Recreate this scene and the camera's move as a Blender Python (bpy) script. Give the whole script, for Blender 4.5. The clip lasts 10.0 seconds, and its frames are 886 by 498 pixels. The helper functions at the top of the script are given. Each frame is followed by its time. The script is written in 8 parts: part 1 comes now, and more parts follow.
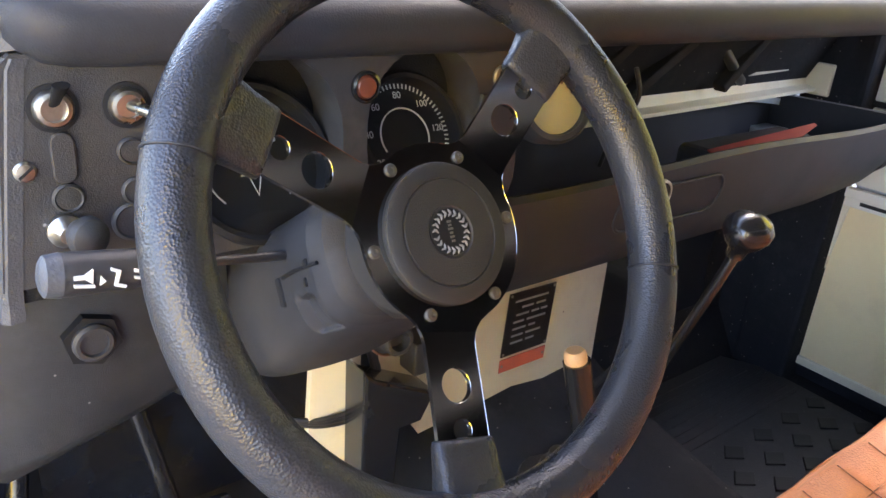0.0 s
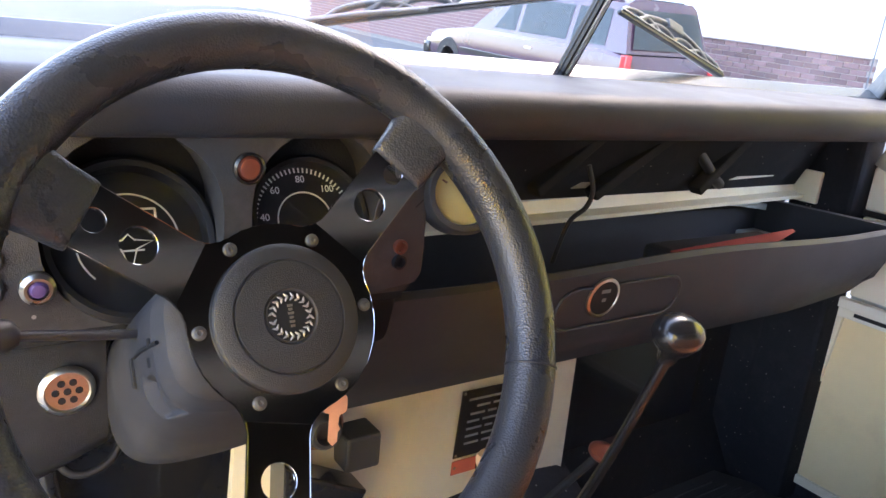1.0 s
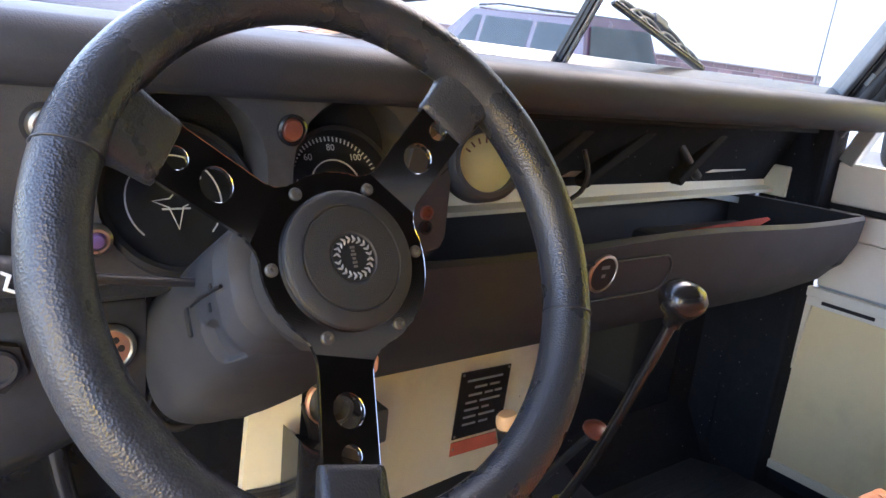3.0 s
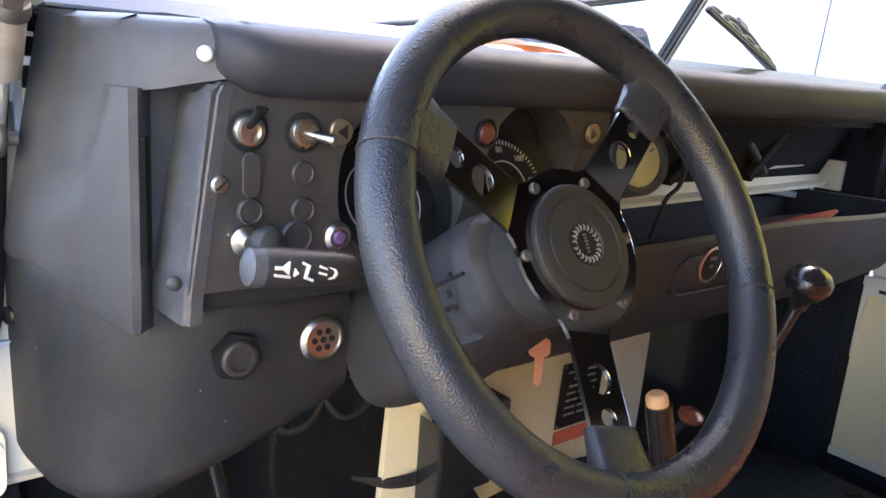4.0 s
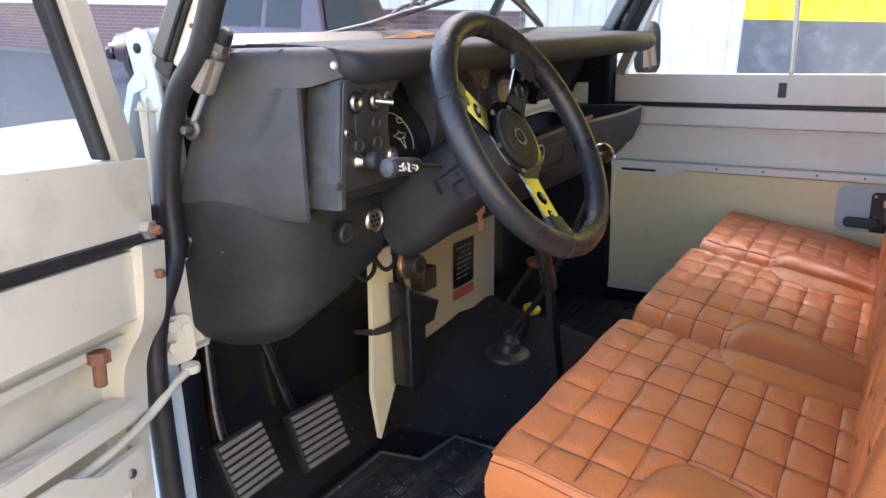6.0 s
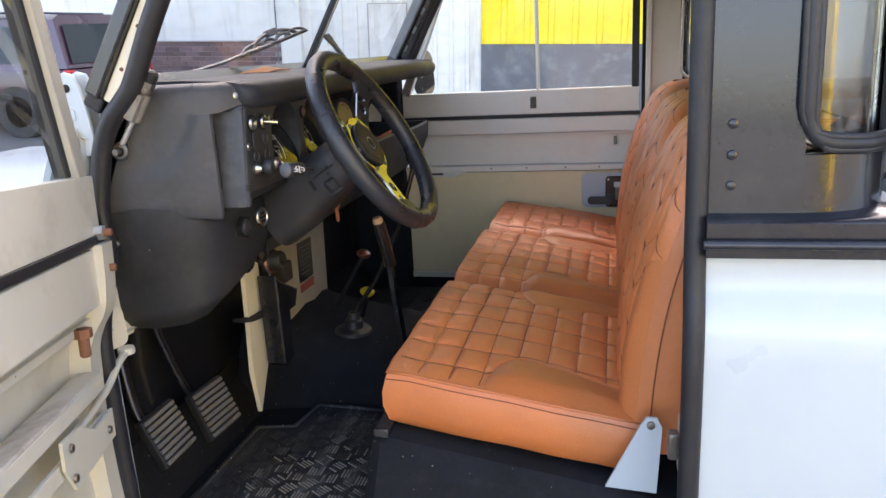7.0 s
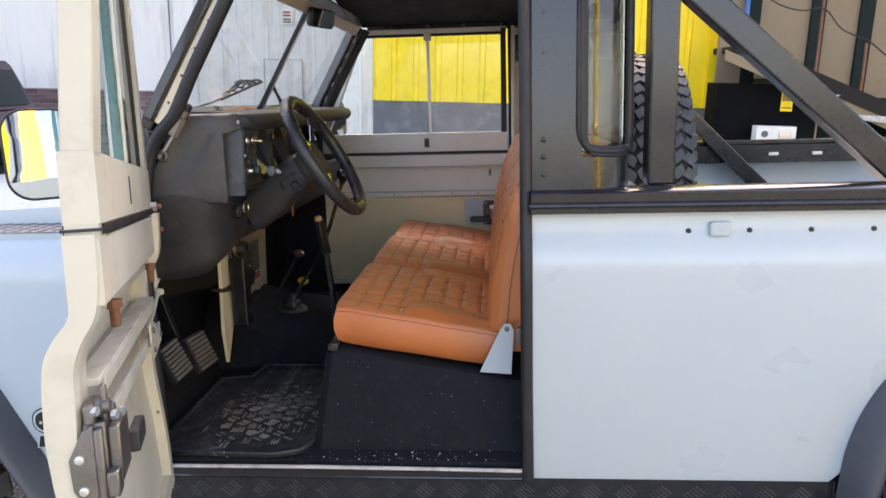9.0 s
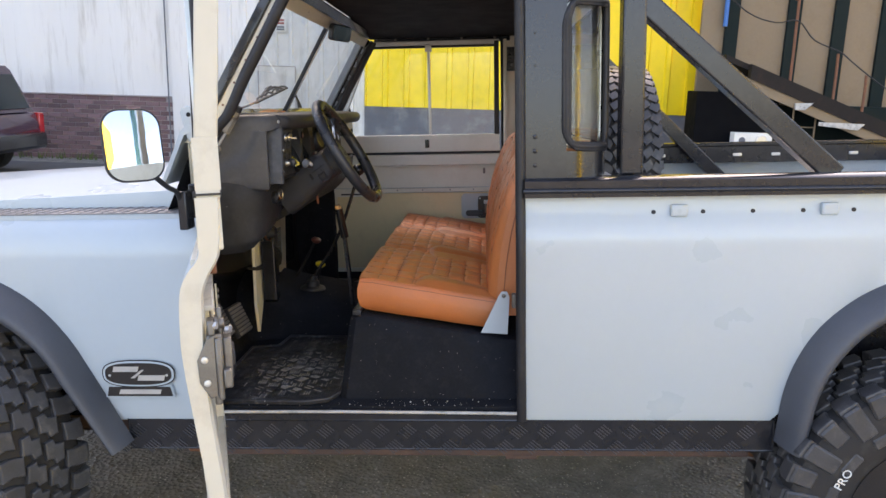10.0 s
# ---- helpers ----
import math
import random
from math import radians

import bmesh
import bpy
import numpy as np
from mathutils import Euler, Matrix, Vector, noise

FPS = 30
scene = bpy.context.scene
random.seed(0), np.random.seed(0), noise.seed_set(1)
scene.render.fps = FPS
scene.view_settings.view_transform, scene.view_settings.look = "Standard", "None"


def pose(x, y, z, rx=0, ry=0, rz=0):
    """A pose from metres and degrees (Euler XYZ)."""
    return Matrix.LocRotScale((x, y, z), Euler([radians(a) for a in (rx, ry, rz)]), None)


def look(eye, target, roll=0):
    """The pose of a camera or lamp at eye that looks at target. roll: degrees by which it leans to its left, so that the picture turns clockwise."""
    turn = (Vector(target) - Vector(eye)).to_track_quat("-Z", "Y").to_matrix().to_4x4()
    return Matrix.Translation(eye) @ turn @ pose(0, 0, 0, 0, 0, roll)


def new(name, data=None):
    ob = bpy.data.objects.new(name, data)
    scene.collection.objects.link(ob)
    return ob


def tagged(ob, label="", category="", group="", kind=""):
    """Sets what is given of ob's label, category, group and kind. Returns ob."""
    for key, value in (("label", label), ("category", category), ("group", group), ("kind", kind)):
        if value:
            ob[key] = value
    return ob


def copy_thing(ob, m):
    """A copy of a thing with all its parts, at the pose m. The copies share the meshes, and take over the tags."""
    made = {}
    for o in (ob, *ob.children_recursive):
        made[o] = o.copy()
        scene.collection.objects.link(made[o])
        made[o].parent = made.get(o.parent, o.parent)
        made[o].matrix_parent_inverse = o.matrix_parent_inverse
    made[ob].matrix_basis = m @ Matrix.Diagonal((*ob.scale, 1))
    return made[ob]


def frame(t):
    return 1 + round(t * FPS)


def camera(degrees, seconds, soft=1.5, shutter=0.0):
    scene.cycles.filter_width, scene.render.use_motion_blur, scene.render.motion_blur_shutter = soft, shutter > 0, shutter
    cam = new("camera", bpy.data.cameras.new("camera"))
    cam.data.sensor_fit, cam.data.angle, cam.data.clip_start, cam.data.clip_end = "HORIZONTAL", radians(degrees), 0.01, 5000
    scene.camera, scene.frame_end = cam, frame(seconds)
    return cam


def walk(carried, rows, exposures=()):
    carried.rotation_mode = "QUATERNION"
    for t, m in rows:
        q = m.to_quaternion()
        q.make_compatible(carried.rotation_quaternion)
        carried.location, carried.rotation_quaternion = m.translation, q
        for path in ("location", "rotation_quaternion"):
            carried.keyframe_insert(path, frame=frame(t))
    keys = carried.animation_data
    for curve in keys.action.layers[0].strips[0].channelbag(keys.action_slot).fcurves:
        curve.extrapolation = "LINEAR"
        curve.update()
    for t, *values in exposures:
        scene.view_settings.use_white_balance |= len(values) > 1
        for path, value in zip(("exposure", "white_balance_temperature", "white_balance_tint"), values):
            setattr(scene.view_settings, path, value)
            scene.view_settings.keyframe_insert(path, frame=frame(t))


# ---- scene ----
# The pickup stands nose-down on the sloping yard: CAR turns its own axes (x to its right, y ahead,
# z up, origin under the rear door post) into the level world, whose ground is z = 0.
UP = Vector((-0.030, -0.050, 1.0)).normalized()
CAR = UP.rotation_difference(Vector((0, 0, 1))).to_matrix().to_4x4() @ Matrix.Translation((0, 0, -0.005))

cam = camera(61.5, 10.0)
PATH = [
    (0, (-0.72, 0.215, 1.451), (0.444, 1.641, 0.668), 4.5),
    (0.5, (-0.66, 0.187, 1.449), (0.443, 1.734, 0.826), 4.5),
    (1, (-0.622, 0.164, 1.449), (0.5, 1.725, 0.899), 5.8),
    (1.5, (-0.606, 0.145, 1.438), (0.559, 1.687, 0.921), 6.2),
    (2, (-0.614, 0.145, 1.423), (0.575, 1.679, 0.941), 6.3),
    (2.2, (-0.621, 0.146, 1.416), (0.572, 1.679, 0.939), 6.3),
    (3.3, (-0.72, 0.177, 1.405), (0.507, 1.674, 0.902), 6.1),
    (3.5, (-0.744, 0.187, 1.395), (0.48, 1.697, 0.922), 5.4),
    (4, (-0.837, 0.215, 1.395), (0.394, 1.719, 0.923), 4.6),
    (4.5, (-0.929, 0.217, 1.401), (0.315, 1.705, 0.912), 2.9),
    (5, (-1.051, 0.196, 1.412), (0.282, 1.591, 0.887), 1.2),
    (5.2, (-1.103, 0.18, 1.411), (0.27, 1.529, 0.868), 0.8),
    (6.3, (-1.459, 0.084, 1.432), (0.27, 0.923, 0.879), -2.4),
    (6.5, (-1.525, 0.083, 1.433), (0.257, 0.811, 0.888), -2.8),
    (7, (-1.721, 0.106, 1.445), (0.158, 0.553, 0.925), -3.1),
    (7.5, (-1.865, 0.124, 1.463), (0.055, 0.379, 0.965), -2.1),
    (8, (-2.014, 0.115, 1.46), (-0.073, 0.28, 1.004), -1.4),
    (8.5, (-2.18, 0.081, 1.442), (-0.231, 0.248, 1.022), -1.6),
    (9, (-2.379, 0.066, 1.427), (-0.423, 0.218, 1.038), -1.5),
    (9.5, (-2.558, 0.087, 1.419), (-0.598, 0.217, 1.038), -1.2),
    (10, (-2.723, 0.101, 1.421), (-0.761, 0.215, 1.048), -1.2),
]
EXPOSURES = [(0.0, 4.5, 7050, 22), (1.0, 4.55, 7000, 22), (2.0, 4.35, 6800, 22), (4.0, 4.10, 6800, 22), (5.0, 3.85, 6900, 22), (6.5, 3.20, 7150, 22), (7.5, 2.86, 7600, 22), (8.5, 2.64, 7700, 22), (10.0, 2.45, 7750, 22)]
walk(cam, [(t, CAR @ look(eye, target, roll)) for t, eye, target, roll in PATH], EXPOSURES)

# ---- daylight: bright hazy sky, low sun behind the hall, which shades the pickup ----
SUN_AZ, SUN_EL = 82.0, 34.0
world = bpy.data.worlds.new("sky")
scene.world = world
world.use_nodes = True
wn = world.node_tree.nodes
sky = wn.new("ShaderNodeTexSky")
sky.sky_type = "NISHITA"
sky.sun_disc = False
sky.sun_elevation, sky.sun_rotation = radians(SUN_EL), radians(SUN_AZ)
sky.air_density, sky.dust_density, sky.ozone_density = 1.0, 3.0, 1.0
wn["Background"].inputs["Strength"].default_value = 0.15
world.node_tree.links.new(sky.outputs["Color"], wn["Background"].inputs["Color"])
sun = new("sun", bpy.data.lights.new("sun", "SUN"))
sun.data.energy, sun.data.angle, sun.data.color = 2.1, radians(0.6), (1.0, 0.95, 0.87)
sun.rotation_euler = (radians(90 - SUN_EL), 0, radians(180 - SUN_AZ))

# ---- materials ----
def material(name, colour, rough=0.5, metal=0.0, vary=0.12, scale=8.0, bump=0.0, bump_scale=120.0, stain=None, stain_amount=0.0,
             stain_scale=3.0, coat=0.0, stretch=(1, 1, 1), random_tint=0.0, rough_vary=0.12, voronoi=False, spec=0.5, fleck=None):
    """A surface with two scales of colour variation, uneven gloss and fine relief, in object metres."""
    m = bpy.data.materials.new(name)
    m.use_nodes = True
    nt = m.node_tree
    N, L = nt.nodes, nt.links
    bs = N["Principled BSDF"]
    tc = N.new("ShaderNodeTexCoord")
    mp = N.new("ShaderNodeMapping")
    mp.inputs["Scale"].default_value = stretch
    L.new(tc.outputs["Object"], mp.inputs["Vector"])
    n1 = N.new("ShaderNodeTexNoise")
    n1.inputs["Scale"].default_value, n1.inputs["Detail"].default_value = scale, 6
    n2 = N.new("ShaderNodeTexNoise")
    n2.inputs["Scale"].default_value, n2.inputs["Detail"].default_value = scale * 14, 4
    L.new(mp.outputs["Vector"], n1.inputs["Vector"])
    L.new(mp.outputs["Vector"], n2.inputs["Vector"])
    add = N.new("ShaderNodeMath")
    add.operation = "MULTIPLY_ADD"
    add.inputs[1].default_value = 0.4
    L.new(n2.outputs["Fac"], add.inputs[0])
    L.new(n1.outputs["Fac"], add.inputs[2])
    mr = N.new("ShaderNodeMapRange")
    mr.inputs["From Min"].default_value, mr.inputs["From Max"].default_value = 0.35, 1.05
    mr.inputs["To Min"].default_value, mr.inputs["To Max"].default_value = 1 - vary, 1 + vary
    L.new(add.outputs[0], mr.inputs["Value"])
    mul = N.new("ShaderNodeMix")
    mul.data_type, mul.blend_type = "RGBA", "MULTIPLY"
    mul.inputs["Factor"].default_value = 1.0
    mul.inputs["A"].default_value = (*colour, 1)
    L.new(mr.outputs["Result"], mul.inputs["B"])
    out = mul.outputs["Result"]
    if random_tint:
        oi = N.new("ShaderNodeObjectInfo")
        r2 = N.new("ShaderNodeMapRange")
        r2.inputs["To Min"].default_value, r2.inputs["To Max"].default_value = 1 - random_tint, 1 + random_tint
        L.new(oi.outputs["Random"], r2.inputs["Value"])
        m2 = N.new("ShaderNodeMix")
        m2.data_type, m2.blend_type = "RGBA", "MULTIPLY"
        m2.inputs["Factor"].default_value = 1.0
        L.new(out, m2.inputs["A"])
        L.new(r2.outputs["Result"], m2.inputs["B"])
        out = m2.outputs["Result"]
    if stain is not None:
        n3 = N.new("ShaderNodeTexNoise")
        n3.inputs["Scale"].default_value, n3.inputs["Detail"].default_value, n3.inputs["Roughness"].default_value = stain_scale, 9, 0.68
        L.new(mp.outputs["Vector"], n3.inputs["Vector"])
        cr = N.new("ShaderNodeMapRange")
        cr.inputs["From Min"].default_value, cr.inputs["From Max"].default_value = 0.52, 0.72
        cr.inputs["To Max"].default_value = stain_amount
        L.new(n3.outputs["Fac"], cr.inputs["Value"])
        m3 = N.new("ShaderNodeMix")
        m3.data_type = "RGBA"
        L.new(cr.outputs["Result"], m3.inputs["Factor"])
        L.new(out, m3.inputs["A"])
        m3.inputs["B"].default_value = (*stain, 1)
        out = m3.outputs["Result"]
    if fleck is not None:
        # scattered chips, crumbs or grit: (colour, cells per metre, radius in cells, share of cells)
        tint, cells, radius, share = fleck
        vo = N.new("ShaderNodeTexVoronoi")
        vo.inputs["Scale"].default_value = cells
        L.new(tc.outputs["Object"], vo.inputs["Vector"])
        sp = N.new("ShaderNodeSeparateColor")
        L.new(vo.outputs["Color"], sp.inputs["Color"])
        few = N.new("ShaderNodeMath")
        few.operation = "LESS_THAN"
        few.inputs[1].default_value = share
        L.new(sp.outputs["Red"], few.inputs[0])
        size = N.new("ShaderNodeMath")
        size.operation = "MULTIPLY"
        size.inputs[1].default_value = radius
        L.new(sp.outputs["Green"], size.inputs[0])
        dot = N.new("ShaderNodeMath")
        dot.operation = "LESS_THAN"
        L.new(vo.outputs["Distance"], dot.inputs[0])
        L.new(size.outputs[0], dot.inputs[1])
        both = N.new("ShaderNodeMath")
        both.operation = "MULTIPLY"
        L.new(few.outputs[0], both.inputs[0])
        L.new(dot.outputs[0], both.inputs[1])
        m4 = N.new("ShaderNodeMix")
        m4.data_type = "RGBA"
        L.new(both.outputs[0], m4.inputs["Factor"])
        L.new(out, m4.inputs["A"])
        m4.inputs["B"].default_value = (*tint, 1)
        out = m4.outputs["Result"]
    L.new(out, bs.inputs["Base Color"])
    rr = N.new("ShaderNodeMapRange")
    rr.inputs["From Min"].default_value, rr.inputs["From Max"].default_value = 0.3, 0.7
    rr.inputs["To Min"].default_value, rr.inputs["To Max"].default_value = max(0.02, rough - rough_vary * rough), min(1, rough + rough_vary * rough)
    L.new(n1.outputs["Fac"], rr.inputs["Value"])
    L.new(rr.outputs["Result"], bs.inputs["Roughness"])
    bs.inputs["Metallic"].default_value = metal
    bs.inputs["Specular IOR Level"].default_value = spec
    if coat:
        bs.inputs["Coat Weight"].default_value, bs.inputs["Coat Roughness"].default_value = coat, 0.06
    if bump:
        if voronoi:
            nb = N.new("ShaderNodeTexVoronoi")
            nb.inputs["Scale"].default_value = bump_scale
            src = nb.outputs["Distance"]
        else:
            nb = N.new("ShaderNodeTexNoise")
            nb.inputs["Scale"].default_value, nb.inputs["Detail"].default_value = bump_scale, 3
            src = nb.outputs["Fac"]
        L.new(mp.outputs["Vector"], nb.inputs["Vector"])
        b = N.new("ShaderNodeBump")
        b.inputs["Strength"].default_value, b.inputs["Distance"].default_value = min(1, bump), 0.002 if bump_scale > 60 else 0.01
        L.new(src, b.inputs["Height"])
        L.new(b.outputs["Normal"], bs.inputs["Normal"])
    return m


def glass_material(name, tint=(0.93, 0.97, 0.96), rough=0.0, gloss=0.06, dust=0.12):
    """Thin pane: mostly clear, with a Fresnel gloss and a little dust."""
    m = bpy.data.materials.new(name)
    m.use_nodes = True
    N, L = m.node_tree.nodes, m.node_tree.links
    N.clear()
    out = N.new("ShaderNodeOutputMaterial")
    tr = N.new("ShaderNodeBsdfTransparent")
    tr.inputs["Color"].default_value = (*tint, 1)
    gl = N.new("ShaderNodeBsdfGlossy")
    gl.inputs["Roughness"].default_value = 0.02 + rough
    lw = N.new("ShaderNodeLayerWeight")
    pw = N.new("ShaderNodeMath")
    pw.operation = "POWER"
    pw.inputs[1].default_value = 5.0
    L.new(lw.outputs["Facing"], pw.inputs[0])
    fr = N.new("ShaderNodeMath")
    fr.operation = "MULTIPLY_ADD"
    fr.inputs[1].default_value, fr.inputs[2].default_value = 0.90, gloss
    L.new(pw.outputs[0], fr.inputs[0])
    mx = N.new("ShaderNodeMixShader")
    L.new(fr.outputs[0], mx.inputs["Fac"])
    L.new(tr.outputs["BSDF"], mx.inputs[1])
    L.new(gl.outputs["BSDF"], mx.inputs[2])
    df = N.new("ShaderNodeBsdfDiffuse")
    df.inputs["Color"].default_value = (0.8, 0.8, 0.78, 1)
    nz = N.new("ShaderNodeTexNoise")
    nz.inputs["Scale"].default_value, nz.inputs["Detail"].default_value = 9, 8
    mr = N.new("ShaderNodeMapRange")
    mr.inputs["From Min"].default_value, mr.inputs["From Max"].default_value = 0.45, 0.8
    mr.inputs["To Min"].default_value, mr.inputs["To Max"].default_value = 0.08 * dust, dust
    L.new(nz.outputs["Fac"], mr.inputs["Value"])
    m2 = N.new("ShaderNodeMixShader")
    L.new(mr.outputs["Result"], m2.inputs["Fac"])
    L.new(mx.outputs["Shader"], m2.inputs[1])
    L.new(df.outputs["BSDF"], m2.inputs[2])
    L.new(m2.outputs["Shader"], out.inputs["Surface"])
    return m


white_paint = material("white_paint", (0.455, 0.520, 0.545), 0.30, vary=0.03, scale=3, coat=0.45, bump=0.03, bump_scale=45)
cream_paint = material("cream_paint", (0.78, 0.73, 0.57), 0.42, vary=0.05, scale=4, bump=0.12, bump_scale=90, stain=(0.45, 0.38, 0.26), stain_amount=0.30, stain_scale=11, fleck=((0.22, 0.15, 0.09), 24, 0.08, 0.18))
grey_paint = material("pale_door_paint", (0.80, 0.78, 0.69), 0.42, vary=0.04, scale=4, bump=0.10, bump_scale=70, stain=(0.50, 0.45, 0.34), stain_amount=0.18, stain_scale=8)
black_vinyl = material("black_vinyl", (0.033, 0.0345, 0.041), 0.54, vary=0.2, scale=12, bump=0.10, bump_scale=800, voronoi=True, stain=(0.045, 0.045, 0.047), stain_amount=0.25, stain_scale=14, spec=0.28)
black_plastic = material("black_plastic", (0.030, 0.030, 0.032), 0.45, vary=0.2, scale=10, bump=0.2, bump_scale=1500, stain=(0.09, 0.09, 0.09), stain_amount=0.25, stain_scale=12)
faded_plastic = material("faded_black_plastic", (0.060, 0.061, 0.065), 0.36, vary=0.34, scale=7, bump=0.30, bump_scale=1400, stain=(0.14, 0.137, 0.134), stain_amount=0.45, stain_scale=9, spec=0.4, fleck=((0.34, 0.33, 0.32), 55, 0.10, 0.14))
grained_cheek = material("grained_cheek", (0.060, 0.063, 0.069), 0.40, vary=0.2, scale=30, bump=0.35, bump_scale=700, stain=(0.16, 0.16, 0.16), stain_amount=0.4, stain_scale=30)
panel_black = material("panel_black", (0.036, 0.0345, 0.035), 0.50, vary=0.25, scale=20, bump=0.28, bump_scale=1300, stain=(0.11, 0.108, 0.105), stain_amount=0.40, stain_scale=18, fleck=((0.26, 0.25, 0.24), 80, 0.12, 0.08))
black_leather = material("black_leather", (0.026, 0.027, 0.031), 0.30, vary=0.2, scale=20, bump=0.20, bump_scale=700, voronoi=True, rough_vary=0.3)
satin_black = material("satin_black_metal", (0.014, 0.013, 0.013), 0.24, vary=0.2, scale=10, coat=0.4, bump=0.05, bump_scale=300)
spoke_metal = material("spoke_metal", (0.30, 0.295, 0.285), 0.11, 1.0, vary=0.08, scale=14)
horn_black = material("horn_pad_black", (0.024, 0.0235, 0.024), 0.42, vary=0.15, scale=30, bump=0.35, bump_scale=1500)
black_paint = material("black_paint", (0.0145, 0.0153, 0.0185), 0.24, coat=0.45, vary=0.25, scale=6, bump=0.10, bump_scale=150, stain=(0.06, 0.056, 0.052), stain_amount=0.2, stain_scale=12, spec=0.34, fleck=((0.22, 0.21, 0.20), 22, 0.05, 0.12))
rubber = material("black_rubber", (0.018, 0.018, 0.020), 0.46, vary=0.25, scale=14, bump=0.2, bump_scale=200, stain=(0.07, 0.07, 0.07), stain_amount=0.3, stain_scale=16, spec=0.4)
arch_plastic = material("arch_plastic", (0.068, 0.074, 0.086), 0.42, vary=0.12, scale=10, bump=0.25, bump_scale=500)
# Lugs paler than the carcass: the tread gaps' shade is put into colour.
lug_rubber = material("lug_rubber", (0.058, 0.058, 0.060), 0.42, vary=0.35, scale=18, bump=0.3, bump_scale=200, stain=(0.20, 0.185, 0.165), stain_amount=0.55, stain_scale=16)
tyre_rubber = material("tyre_rubber", (0.022, 0.021, 0.021), 0.75, vary=0.3, scale=18, bump=0.3, bump_scale=200, stain=(0.12, 0.11, 0.095), stain_amount=0.35, stain_scale=16)
carpet = material("black_carpet", (0.019, 0.0210, 0.0265), 0.95, vary=0.35, scale=10, bump=1.0, bump_scale=900, stain=(0.05, 0.05, 0.053), stain_amount=0.30, stain_scale=22, spec=0.15, fleck=((0.26, 0.25, 0.24), 120, 0.17, 0.16))
mat_rubber = material("mat_rubber", (0.034, 0.035, 0.040), 0.45, vary=0.3, scale=10, stain=(0.30, 0.29, 0.27), stain_amount=0.75, stain_scale=7, stretch=(0.35, 2.6, 1), bump=0.2, bump_scale=200, fleck=((0.40, 0.39, 0.37), 90, 0.24, 0.25))
mat_scuffed = material("mat_scuffed", (0.050, 0.050, 0.052), 0.45, vary=0.5, scale=14, stain=(0.50, 0.48, 0.44), stain_amount=0.95, stain_scale=6, stretch=(0.6, 2.6, 1))
passenger_rubber = material("passenger_mat_rubber", (0.036, 0.038, 0.043), 0.55, vary=0.35, scale=9, bump=0.3, bump_scale=260, stain=(0.085, 0.085, 0.085), stain_amount=0.4, stain_scale=12, fleck=((0.26, 0.25, 0.24), 90, 0.10, 0.12))
stud_rubber = material("stud_rubber", (0.014, 0.015, 0.018), 0.5, vary=0.3, scale=20, bump=0.2, bump_scale=300)
bar_worn = material("worn_bar", (0.34, 0.32, 0.29), 0.7, vary=0.5, scale=40, stain=(0.07, 0.07, 0.07), stain_amount=0.9, stain_scale=24)
tan_leather = material("tan_leather", (0.68, 0.212, 0.068), 0.36, vary=0.12, scale=9, bump=0.30, bump_scale=380, voronoi=True, stain=(0.46, 0.125, 0.035), stain_amount=0.25, stain_scale=7)
tan_smooth = material("tan_smooth_leather", (0.57, 0.176, 0.054), 0.36, vary=0.09, scale=9, bump=0.22, bump_scale=420, voronoi=True, stain=(0.45, 0.13, 0.04), stain_amount=0.2, stain_scale=5)
thread = material("stitching", (0.21, 0.062, 0.026), 0.7)
chrome = material("dull_chrome", (0.54, 0.51, 0.44), 0.30, 1.0, vary=0.12, scale=30, stain=(0.22, 0.17, 0.11), stain_amount=0.5, stain_scale=60)
steel = material("worn_steel", (0.20, 0.185, 0.165), 0.48, 0.85, vary=0.25, scale=25, stain=(0.16, 0.085, 0.045), stain_amount=0.6, stain_scale=40)
zinc = material("galvanised_steel", (0.60, 0.60, 0.58), 0.42, 0.8, vary=0.12, scale=20)
rust = material("rusty_steel", (0.20, 0.085, 0.045), 0.8, vary=0.35, scale=18, bump=0.4, bump_scale=180)
dark_steel = material("dark_chassis_steel", (0.09, 0.055, 0.045), 0.7, vary=0.3, scale=10, bump=0.3, bump_scale=120, stain=(0.22, 0.10, 0.06), stain_amount=0.5, stain_scale=7)
# Paler than the sill plate: the bars' sheen is put into the colour.
sheen_tread = material("sheen_tread", (0.060, 0.062, 0.070), 0.30, 0.3, vary=0.5, scale=12)
glass = glass_material("window_glass")
green_glass = glass_material("glass_edge", (0.22, 0.42, 0.36))
screen_glass = glass_material("windscreen_glass", (0.84, 0.88, 0.88), gloss=0.07, dust=0.10)
# Roof felt; also the near-black put into shaded dash gaps.
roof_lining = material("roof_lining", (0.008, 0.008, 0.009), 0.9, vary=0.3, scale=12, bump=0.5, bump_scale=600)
door_paint = material("door_paint", (0.60, 0.565, 0.455), 0.40, vary=0.05, scale=4, bump=0.10, bump_scale=80, stain=(0.33, 0.28, 0.20), stain_amount=0.40, stain_scale=9, fleck=((0.24, 0.17, 0.10), 26, 0.10, 0.22))
plate_grey = material("worn_plate", (0.20, 0.205, 0.215), 0.45, 0.5, vary=0.25, scale=10)
dull_brass = material("dull_brass", (0.30, 0.25, 0.17), 0.45, 0.8, vary=0.2, scale=40)
pedal_steel = material("pedal_steel", (0.25, 0.235, 0.21), 0.5, 0.5, vary=0.3, scale=30, stain=(0.16, 0.13, 0.10), stain_amount=0.6, stain_scale=30)
